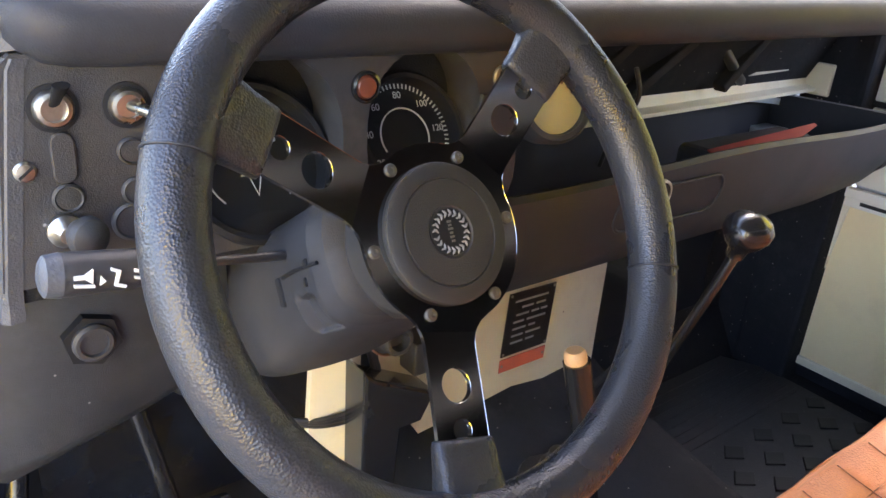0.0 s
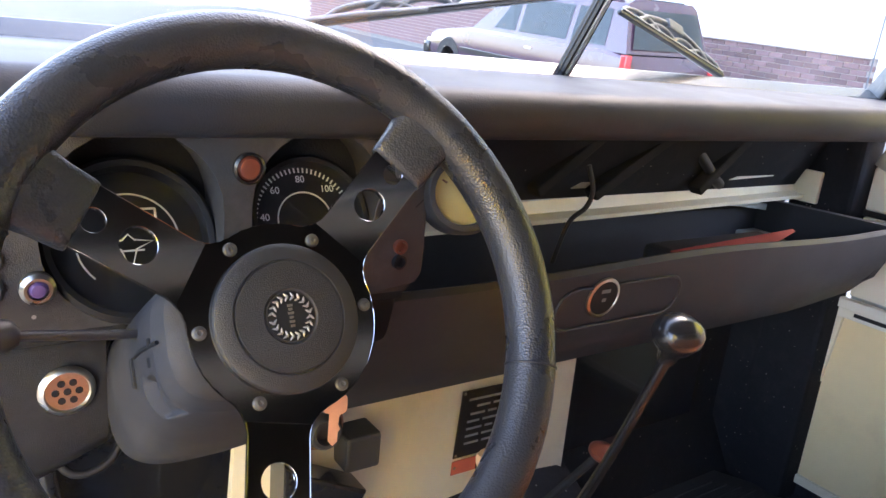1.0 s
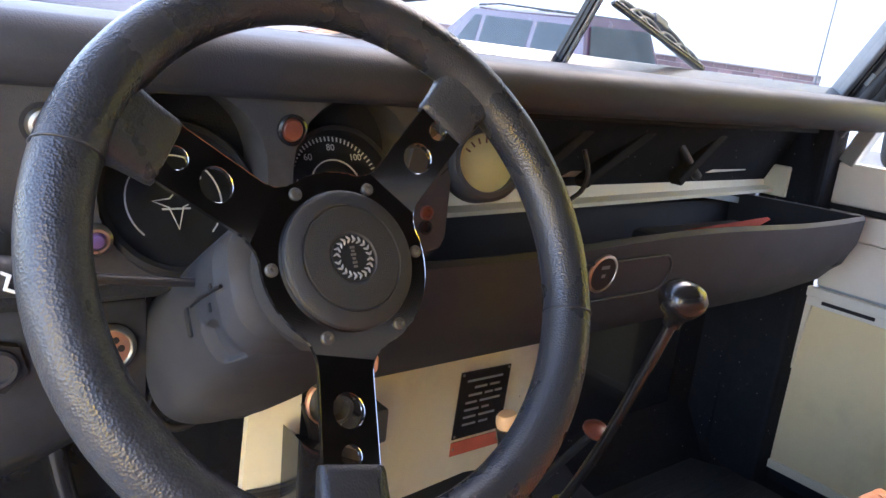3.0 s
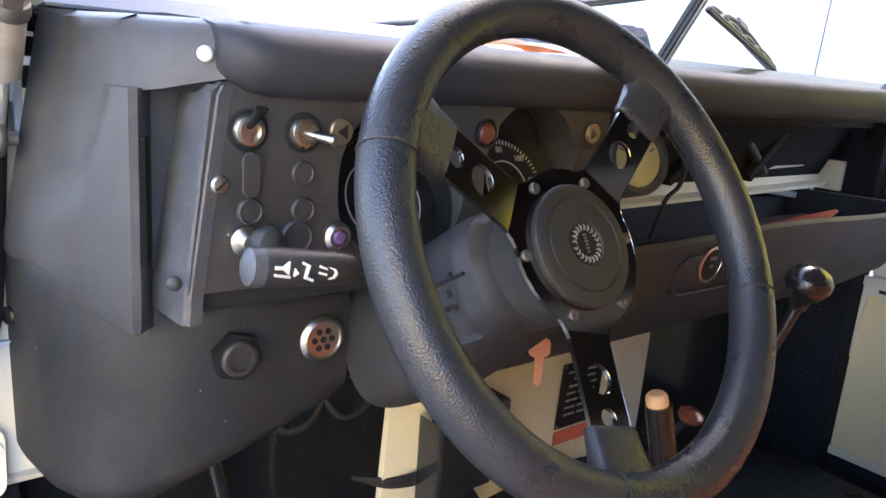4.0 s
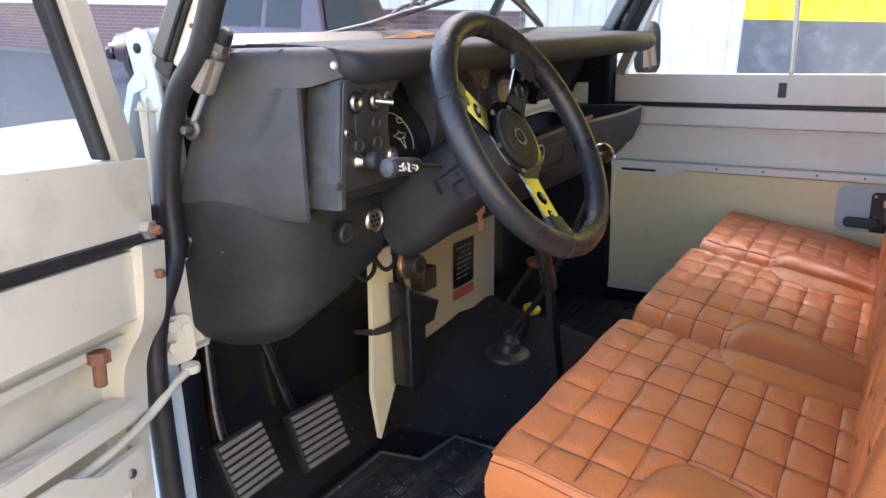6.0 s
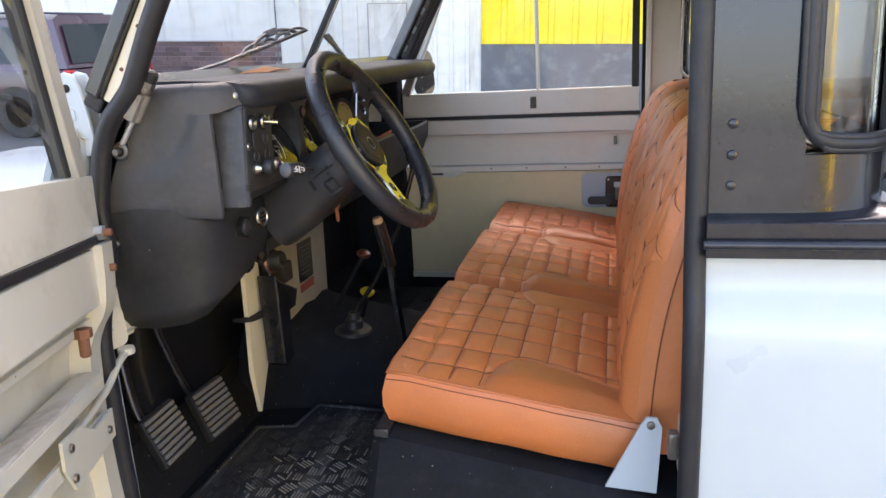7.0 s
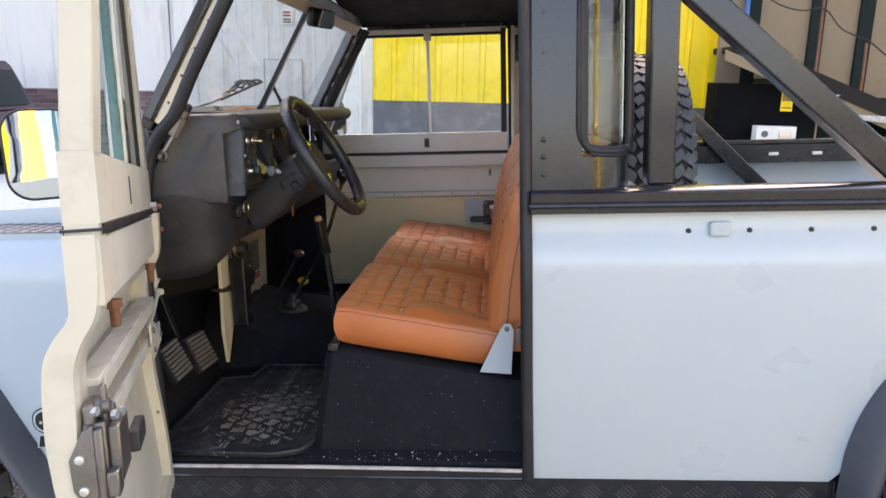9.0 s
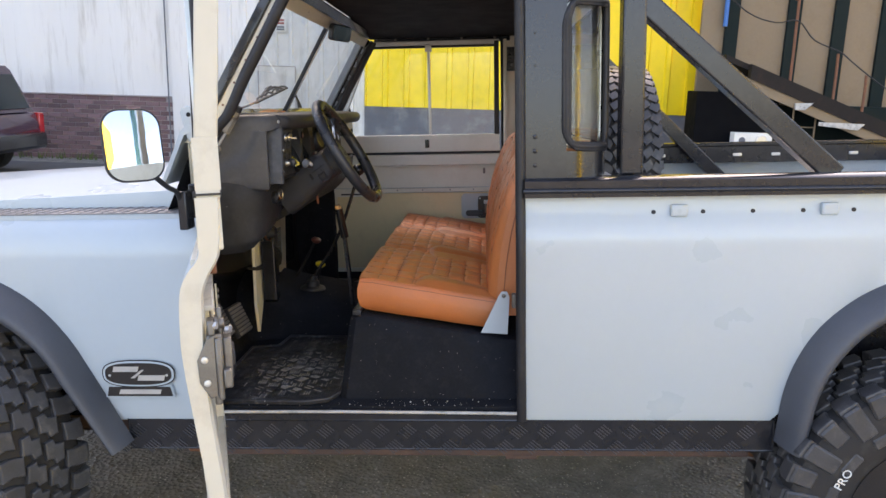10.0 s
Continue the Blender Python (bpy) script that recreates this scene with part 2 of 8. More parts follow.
frame_paint = material("window_frame_paint", (0.44, 0.42, 0.35), 0.42, vary=0.08, scale=5, bump=0.10, bump_scale=80, stain=(0.24, 0.20, 0.14), stain_amount=0.45, stain_scale=9)
# Cream with the hall's yellow bounce light put into the base colour.
yellow_bounce_paint = material("yellow_bounce_paint", (0.84, 0.70, 0.42), 0.38, vary=0.06, scale=3, bump=0.10, bump_scale=90, stain=(0.52, 0.42, 0.24), stain_amount=0.30, stain_scale=7)
silver = material("silver_plastic", (0.30, 0.30, 0.29), 0.35, 0.5)
grimy_paint = material("grimy_paint", (0.58, 0.55, 0.47), 0.5, vary=0.1, scale=6, bump=0.2, bump_scale=120, stain=(0.20, 0.15, 0.10), stain_amount=0.85, stain_scale=5, stretch=(1, 3, 1))
lock_steel = material("lock_steel", (0.17, 0.165, 0.155), 0.42, 0.85, vary=0.25, scale=25, stain=(0.10, 0.07, 0.05), stain_amount=0.5, stain_scale=40)
worn_strip = material("worn_strip", (0.52, 0.50, 0.46), 0.7, vary=0.3, scale=20, stain=(0.05, 0.05, 0.05), stain_amount=0.9, stain_scale=18, bump=0.4, bump_scale=150)


# ---- mesh tools ----
ORIGIN = {}


def thing(name, at=(0, 0, 0), label="", category="", group="", kind="", car=True):
    ob = new(name)
    ob.empty_display_size = 0.05
    base = CAR if car else Matrix.Identity(4)
    ob.matrix_world = base @ Matrix.Translation(at)
    ORIGIN[ob.name] = Vector(at)
    return tagged(ob, label, category, group, kind)


def part(name, bm, mat, parent=None, label="", smooth=True, kind=""):
    """Links a bmesh, built in its thing's axes, as one mesh object under a thing or a part."""
    me = bpy.data.meshes.new(name)
    o = ORIGIN[parent.name] if parent else Vector((0, 0, 0))
    bmesh.ops.translate(bm, verts=bm.verts, vec=-o)
    bmesh.ops.recalc_face_normals(bm, faces=bm.faces)
    # flat panels keep crisp bevels, tubes are round, the rest creases at 38 degrees
    lay = bm.faces.layers.int.get("crease")
    if smooth:
        limit = {0: radians(38), 1: radians(20), 2: radians(80)}
        for f in bm.faces:
            f.smooth = True
        for e in bm.edges:
            if len(e.link_faces) == 2:
                kind_of = max(f[lay] for f in e.link_faces) if lay else 0
                e.smooth = e.calc_face_angle(0) < limit[kind_of]
    if lay:
        bm.faces.layers.int.remove(lay)
    bm.to_mesh(me)
    bm.free()
    me.materials.append(mat)
    ob = new(name, me)
    if parent:
        ob.parent = parent
        ORIGIN[ob.name] = o.copy()
    return tagged(ob, label, "", "", kind)


def solo(name, bm, mat, label, category, group="", kind="", car=True, smooth=True):
    """A thing that is one mesh."""
    ob = part(name, bm, mat, None, "", smooth)
    if car:
        ob.matrix_world = CAR
    return tagged(ob, label, category, group, kind)


def B():
    bm = bmesh.new()
    bm.faces.layers.int.new("crease")
    return bm


def box(bm, x0, x1, y0, y1, z0, z1, bevel=0.0, seg=2, m=None):
    r = bmesh.ops.create_cube(bm, size=1.0)
    vs = r["verts"]
    lay = bm.faces.layers.int.get("crease")
    if lay:
        for f in {f for v in vs for f in v.link_faces}:
            f[lay] = 1
    for v in vs:
        v.co = Vector(((x0 + x1) / 2 + v.co.x * (x1 - x0), (y0 + y1) / 2 + v.co.y * (y1 - y0), (z0 + z1) / 2 + v.co.z * (z1 - z0)))
    if m is not None:
        bmesh.ops.transform(bm, matrix=m, verts=vs)
    if bevel:
        es = list({e for v in vs for e in v.link_edges})
        bmesh.ops.bevel(bm, geom=es, offset=bevel, segments=seg, profile=0.5, affect="EDGES")
    return bm


def loft(bm, rings, closed=True, caps=True, cyclic=False, crease=0):
    """Skins rows of points: closed rows make a tube, open ones a sheet; cyclic joins the last row to the first."""
    vs = [[bm.verts.new(p) for p in r] for r in rings]
    n = len(vs[0])
    rows = len(vs)
    for i in range(rows if cyclic else rows - 1):
        a, b = vs[i], vs[(i + 1) % rows]
        for j in range(n if closed else n - 1):
            k = (j + 1) % n
            f = bm.faces.new((a[j], a[k], b[k], b[j]))
            if crease:
                f[bm.faces.layers.int["crease"]] = crease
    if closed and caps and not cyclic:
        bm.faces.new(vs[0][::-1])
        bm.faces.new(vs[-1])
    return bm


def frames(pts, closed=False):
    """Tangent frames without twist along a row of points."""
    P = [Vector(p) for p in pts]
    n = len(P)
    out, up = [], None
    for i in range(n):
        a = P[(i - 1) % n] if (closed or i) else P[0]
        b = P[(i + 1) % n] if (closed or i < n - 1) else P[-1]
        t = (b - a).normalized()
        if up is None:
            up = Vector((0, 0, 1)) if abs(t.z) < 0.9 else Vector((0, 1, 0))
        s = t.cross(up).normalized()
        up = s.cross(t).normalized()
        out.append((P[i], s, up))
    return out


def tube(bm, pts, r, seg=10, closed=False, squash=1.0, radii=None):
    rings = []
    for i, (p, s, u) in enumerate(frames(pts, closed)):
        rr = radii[i] if radii else r
        rings.append([p + s * (rr * math.cos(2 * math.pi * k / seg)) + u * (rr * squash * math.sin(2 * math.pi * k / seg)) for k in range(seg)])
    return loft(bm, rings, cyclic=closed, crease=2)


def smooth_path(pts, n=6):
    """Catmull-Rom through the points."""
    P = [Vector(p) for p in pts]
    P = [2 * P[0] - P[1]] + P + [2 * P[-1] - P[-2]]
    out = []
    for i in range(1, len(P) - 2):
        a, b, c, d = P[i - 1:i + 3]
        for k in range(n):
            t = k / n
            out.append(0.5 * (2 * b + (c - a) * t + (2 * a - 5 * b + 4 * c - d) * t * t + (3 * b - a - 3 * c + d) * t ** 3))
    return out + [P[-2]]


def lathe(bm, profile, m=None, seg=24, cap=True):
    """Turns (radius, height) points round the local z axis."""
    m = m or Matrix.Identity(4)
    rings = [[m @ Vector((r * math.cos(2 * math.pi * k / seg), r * math.sin(2 * math.pi * k / seg), h)) for k in range(seg)] for r, h in profile]
    return loft(bm, rings, caps=cap)


def prism(bm, poly, d0, d1, m=None, bevel=0.0, seg=2):
    """Extrudes a polygon (u, v) of the local xy plane from height d0 to d1."""
    m = m or Matrix.Identity(4)
    a = [bm.verts.new(m @ Vector((u, v, d0))) for u, v in poly]
    b = [bm.verts.new(m @ Vector((u, v, d1))) for u, v in poly]
    fs = [bm.faces.new(a[::-1]), bm.faces.new(b)]
    n = len(poly)
    for i in range(n):
        fs.append(bm.faces.new((a[i], a[(i + 1) % n], b[(i + 1) % n], b[i])))
    lay = bm.faces.layers.int.get("crease")
    if lay:
        for f in fs:
            f[lay] = 1
    if bevel:
        bmesh.ops.recalc_face_normals(bm, faces=fs)
        es = list({e for e in fs[0].edges} | {e for e in fs[1].edges})
        bmesh.ops.bevel(bm, geom=es, offset=bevel, segments=seg, profile=0.5, affect="EDGES")
    return bm


def axes(o, x, y):
    """A pose from an origin and the ways of its local x and y."""
    x = Vector(x).normalized()
    z = x.cross(Vector(y)).normalized()
    y = z.cross(x)
    return Matrix(((x.x, y.x, z.x, o[0]), (x.y, y.y, z.y, o[1]), (x.z, y.z, z.z, o[2]), (0, 0, 0, 1)))


def facing(o, n, up=(0, 0, 1)):
    """A pose at o whose local z points along n and whose y is near up."""
    n = Vector(n).normalized()
    x = Vector(up).cross(n)
    if x.length < 1e-4:
        x = Vector((1, 0, 0))
    return axes(o, x, n.cross(x))


def rounded(w, h, r, n=5, cx=0.0, cy=0.0):
    """A rounded rectangle about (cx, cy)."""
    out = []
    for qx, qy, a0 in ((1, 1, 0), (-1, 1, 90), (-1, -1, 180), (1, -1, 270)):
        for k in range(n + 1):
            a = radians(a0 + 90 * k / n)
            out.append((cx + qx * (w / 2 - r) + r * math.cos(a), cy + qy * (h / 2 - r) + r * math.sin(a)))
    return out


def smoothstep(a, b, x):
    t = min(1, max(0, (x - a) / (b - a)))
    return t * t * (3 - 2 * t)


def circle(r, n=24, cx=0.0, cy=0.0):
    return [(cx + r * math.cos(2 * math.pi * k / n), cy + r * math.sin(2 * math.pi * k / n)) for k in range(n)]


def screw(bm, o, n, r=0.005, h=0.003):
    lathe(bm, [(r, 0), (r, h * 0.4), (r * 0.75, h * 0.85), (r * 0.3, h)], facing(o, n, (0.1, 0.2, 1)), 12)
    return bm


def hexnut(bm, o, n, r, h, up=(0, 0, 1)):
    return prism(bm, circle(r, 6), 0, h, facing(o, n, up), 0.0)


# faces the driver; from the wheel's plate, along the column
WHEEL = axes((-0.461, 0.535, 1.285), (1, 0, 0), (0, 0.5010, 0.8654))


# ---- the pickup: body ----
truck = thing("pickup_truck", (0, 0, 0), "white off-road pickup with black cab trim and open driver's door", "pickup truck")
SIDE = [(0.0, 0.812), (0.06, 0.82), (0.5, 0.827), (0.78, 0.8305), (0.815, 0.830), (0.850, 0.8265), (0.885, 0.819), (0.912, 0.8105), (0.935, 0.806), (1.0, 0.805)]


def side_panel(ys, zbot, ztop, profile=SIDE, thick=0.022, sgn=-1):
    bm = B()
    rings = []
    for y in ys:
        b = zbot(y)
        def at(f):
            z = 0.58 + f * (ztop - 0.58)
            return z
        outer = [(sgn * x, y, max(b + 0.0005 * i, at(f))) for i, (f, x) in enumerate(profile)]
        inner = [(sgn * (x - thick), y, max(b + 0.0005 * i, at(f))) for i, (f, x) in enumerate(profile)]
        rings.append(outer + inner[::-1])
    return loft(bm, rings)


def arch(yc, zc, r, flat=1.0):
    def f(y):
        d = abs(y - yc)
        return 0.58 if d >= r else max(0.58, zc + flat * math.sqrt(r * r - d * d))
    return f


REAR_AXLE, FRONT_AXLE = (-1.04, 0.345), (1.64, 0.475)
ys = [0.0, -0.2, -0.4, -0.6] + [-0.62 - 0.028 * i for i in range(30)] + [-1.5, -1.7, -1.85]
part("tub_side", side_panel(ys, arch(-1.04, 0.50, 0.375, 1.15), 1.192), white_paint, truck, "white painted load-bed side with small chips")
part("tub_side", side_panel(ys, arch(-1.04, 0.50, 0.375, 1.15), 1.192, sgn=1), white_paint, truck)
wy = [0.862, 0.9, 1.0, 1.1, 1.14] + [1.15 + 0.03 * i for i in range(33)] + [2.2, 2.35]
WING = [(0.0, 0.812), (0.06, 0.82), (0.45, 0.828), (0.80, 0.826), (0.90, 0.818), (0.96, 0.800), (1.0, 0.768)]
part("front_wing", side_panel(wy, arch(1.64, 0.58, 0.44, 0.9), 1.155, WING), white_paint, truck, "white painted front wing")
part("front_wing", side_panel(wy, arch(1.64, 0.58, 0.44, 0.9), 1.155, WING, sgn=1), white_paint, truck)
bm = box(B(), -0.785, -0.60, 0.90, 2.35, 1.138, 1.157, 0.003)
part("wing_top", bm, white_paint, truck)
bm = box(B(), 0.60, 0.785, 0.90, 2.35, 1.138, 1.157, 0.003)
part("wing_top", bm, white_paint, truck)
# bonnet: crowned lid
rings = []
for i in range(13):
    y = 0.93 + i * 0.12
    rings.append([(x, y, 1.250 - 0.042 * (y - 0.93) - 0.043 * (abs(x) / 0.66) ** 2.2 - (0.036 if abs(x) > 0.655 else 0)) for x in (-0.66, -0.655, -0.62, -0.5, -0.3, 0, 0.3, 0.5, 0.62, 0.655, 0.66)])
    rings[-1] += [(x, y, z - 0.012) for x, y, z in rings[-1][::-1]]
part("bonnet", loft(B(), rings), white_paint, truck, "white painted bonnet")
bm = B()
for i in range(9):
    for j in range(36):
        x, y = -0.775 + 0.016 * i, 0.93 + 0.03 * j
        a = 45 if (i + j) % 2 else -45
        box(bm, -0.009, 0.009, -0.0018, 0.0018, 0, 0.0022, m=pose(x, y, 1.1590, 0, 0, a))
part("wing_plate", box(B(), -0.786, -0.648, 0.91, 2.05, 1.157, 1.1595), plate_grey, truck, "grey chequer plate on the wing top")
# Unseen black block, added to stop light and keep the bonnet gap dark.
part("engine_bay", box(B(), -0.64, 0.64, 0.99, 2.3, 0.75, 1.14), black_paint, truck)
part("chequer_plate", bm, plate_grey, truck, "grey chequer plate on the wing top", kind="stuff")

# black capping along the load bed, both sides
for s in (-1, 1):
    prof = [(0.832, 1.190), (0.834, 1.232), (0.826, 1.238), (0.745, 1.238), (0.745, 1.226), (0.805, 1.224), (0.812, 1.190)]
    rings = [[(s * x, y, z) for x, z in prof] for y in (0.0, -0.9, -1.86)]
    part("capping", loft(B(), rings), black_paint, truck, "black painted capping rail")
bm = B()
tube(bm, [(-0.838, 0.004, 1.208), (-0.838, -0.9, 1.206), (-0.838, -1.86, 1.204)], 0.006, 8)
part("capping_bead", bm, black_paint, truck)
# rivets and rope cleats along the band below the capping
for i in range(10):
    bm = B()
    lathe(bm, [(0.0062, 0), (0.006, 0.002), (0.003, 0.0035)], facing((-0.8065, -0.329 - 0.1245 * i, 1.147), (-1, 0, 0)), 10)
    part("rivet", bm, rubber, truck)
for y in (-0.392, -0.765, -1.14):
    bm = box(B(), -0.822, -0.804, y - 0.022, y + 0.022, 1.136, 1.168, 0.006)
    part("rope_cleat", bm, white_paint, truck)
# load bed inside: floor, inner walls, headboard
part("bed_floor", box(B(), -0.575, 0.575, -1.85, -0.02, 0.80, 0.83), zinc, truck)
for s in (-1, 1):
    # Dark panel out of view, added to keep light off the wheel.
    part("wheel_box", box(B(), s * 0.60, s * 0.775, -1.44, -0.64, 1.04, 1.055), black_paint, truck)
    for y0, y1 in ((-1.85, -1.44), (-0.64, -0.02)):
        part("bed_floor", box(B(), s * 0.577, s * 0.775, y0, y1, 0.80, 0.83), zinc, truck)
part("tailgate", box(B(), -0.80, 0.80, -1.89, -1.86, 0.60, 1.19, 0.004), white_paint, truck)
part("bed_front", box(B(), -0.79, 0.79, -0.235, -0.215, 0.80, 1.236), white_paint, truck)
# far bed rail with slots
bm = box(B(), 0.738, 0.744, -1.86, -0.02, 1.150, 1.222)
part("bed_rail", bm, black_paint, truck)
for i in range(7):
    part("rail_eye", box(B(), 0.728, 0.7365, -0.55 - 0.17 * i, -0.51 - 0.17 * i, 1.178, 1.192, 0.003), zinc, truck)

# sill panels of chequer plate
for s in (-1, 1):
    part("sill_panel", box(B(), s * 0.795, s * 0.812, -0.665, 1.105, 0.495, 0.583, 0.003), black_paint, truck, "black chequer-plate sill panel")
    part("sill_step", box(B(), s * 0.70, s * 0.822, 0.0, 0.86, 0.583, 0.604, 0.004), black_paint, truck)
bm = B()
for i in range(23):
    y = 1.08 - i * 0.076
    for row, zc in ((0, 0.548), (1, 0.503)):
        for k in range(5):
            c = Vector((-0.8125, y + (k - 2) * 0.0062 + 0.038 * (row % 2), zc + (k - 2) * -0.0052))
            box(bm, -0.0012, 0.0012, -0.016, 0.016, -0.0014, 0.0014, m=Matrix.Translation(c) @ pose(0, 0, 0, 40, 0, 0))
part("tread_pattern", bm, sheen_tread, truck, "raised tread bars of the sill plate", kind="stuff")
bm = B()
tube(bm, [(-0.819, 0.86, 0.607), (-0.819, 0.5, 0.608), (-0.82, 0.2, 0.606), (-0.82, 0.01, 0.604)], 0.006, 8, squash=0.7)
part("sill_strip", bm, worn_strip, truck, "bare worn strip along the door sill")

# wheel-arch flares
def flare(outer, inner, xo, xi, sgn=-1):
    rings = []
    for (yo, zo), (yi, zi) in zip(outer, inner):
        ring = []
        for k in range(10):
            f = k / 9
            x = xo + (xi - xo) * math.sin(math.pi / 2 * min(1.0, f / 0.78)) ** 0.8 - 0.010 * max(0.0, (f - 0.78) / 0.22) ** 2
            ring.append((sgn * x, yo + (yi - yo) * f, zo + (zi - zo) * f))
        ring += [(sgn * (xi - 0.030), yi, zi), (sgn * (xo - 0.012), (yo + yi) / 2, (zo + zi) / 2)]
        rings.append(ring)
    return loft(B(), rings)


def arc_pts(yc, zc, ry, rz, a0, a1, n, tail):
    pts = [tail[0]] + [(yc + ry * math.cos(radians(a0 + (a1 - a0) * k / n)), zc + rz * math.sin(radians(a0 + (a1 - a0) * k / n))) for k in range(n + 1)] + [tail[1]]
    return pts


ro = arc_pts(-1.04, 0.58, 0.372, 0.405, 10, 170, 48, ((-0.660, 0.530), (-1.420, 0.530)))
ri = arc_pts(-1.04, 0.57, 0.312, 0.345, 6, 174, 48, ((-0.712, 0.512), (-1.368, 0.512)))
part("wheel_arch_flare", flare(ro, ri, 0.824, 0.895), arch_plastic, truck, "dark grey plastic wheel-arch flare")
part("wheel_arch_flare", flare(ro, ri, 0.824, 0.895, 1), arch_plastic, truck)
fo = arc_pts(1.60, 0.58, 0.43, 0.445, 24, 156, 48, ((2.12, 0.48), (1.088, 0.525)))
fi = arc_pts(1.60, 0.56, 0.385, 0.385, 24, 156, 48, ((2.05, 0.48), (1.125, 0.508)))
part("wheel_arch_flare", flare(fo, fi, 0.824, 0.895), arch_plastic, truck)
part("wheel_arch_flare", flare(fo, fi, 0.824, 0.895, 1), arch_plastic, truck)
# dark wheel wells, chassis rails, outrigger
for y0, y1 in ((-1.42, -0.66), (1.12, 2.15)):
    part("wheel_well", box(B(), -0.60, -0.575, y0, y1, 0.5, 1.12), black_paint, truck)
for s in (-1, 1):
    part("chassis_rail", box(B(), s * 0.40, s * 0.48, -1.9, 2.3, 0.40, 0.52, 0.006), dark_steel, truck)
part("outrigger", box(B(), -0.74, -0.48, -0.04, 0.05, 0.43, 0.50, 0.004), dark_steel, truck)
bm = B()
tube(bm, [(-0.70, 0.98, 0.455), (-0.70, 0.1, 0.45), (-0.70, 0.02, 0.45)], 0.022, 12)
part("exhaust_pipe", bm, rust, truck, "rusty pipe below the sill")
part("sill_member", box(B(), -0.765, -0.725, -0.62, 0.92, 0.452, 0.500, 0.006), dark_steel, truck, "dark rusty sill member")
bm = B()
tube(bm, [(-0.66, -0.42, 0.47), (-0.66, -0.62, 0.43), (-0.66, -0.8, 0.40)], 0.018, 10)
part("spring_hanger", bm, rust, truck)

# badge on the front wing: dark plate shapes
AT_BADGE = axes((-0.829, 1.054, 0.706), (0, -1, 0), (0, 0, 1))
def oval(w, h, cz, p=2.8, n=48):
    pts = []
    for k in range(n):
        c, q = math.cos(2 * math.pi * k / n), math.sin(2 * math.pi * k / n)
        pts.append((math.copysign(abs(c) ** (2 / p), c) * w / 2, cz + math.copysign(abs(q) ** (2 / p), q) * h / 2))
    return pts


badge = part("badge_plate", prism(B(), oval(0.204, 0.078, 0.016), 0, 0.0020, AT_BADGE), satin_black, truck, "oval maker's plate in black and silver")
part("badge_ring", prism(B(), oval(0.198, 0.072, 0.016), 0.0021, 0.0027, AT_BADGE), white_paint, badge)
part("badge_face", prism(B(), oval(0.186, 0.062, 0.016), 0.0028, 0.0042, AT_BADGE), satin_black, badge)
part("badge_foot", prism(B(), [(-0.098, -0.052), (0.098, -0.052), (0.090, -0.016), (-0.090, -0.016)], 0, 0.0018, AT_BADGE), white_paint, badge)
part("badge_tail", prism(B(), [(-0.092, -0.048), (0.092, -0.048), (0.086, -0.021), (-0.086, -0.021)], 0.0028, 0.0042, AT_BADGE), satin_black, badge)
bm = B()
for u, v, w, h in ((-0.036, 0.030, 0.070, 0.015), (0.034, 0.005, 0.074, 0.015), (0.0, -0.035, 0.116, 0.013)):
    prism(bm, [(u - w / 2, v - h / 2), (u + w / 2, v - h / 2), (u + w / 2 + 0.005, v + h / 2), (u - w / 2 + 0.005, v + h / 2)], 0.0044, 0.0054, AT_BADGE)
prism(bm, [(-0.022, 0.004), (-0.010, 0.004), (0.018, 0.028), (0.010, 0.028)], 0.0044, 0.0052, AT_BADGE)
part("badge_mark", bm, zinc, badge)
for u in (-0.080, 0.080):
    part("badge_rivet", lathe(B(), [(0.004, 0.0044), (0.003, 0.006), (0.001, 0.0065)], AT_BADGE @ Matrix.Translation((u, 0.012, 0)), 10), zinc, badge)

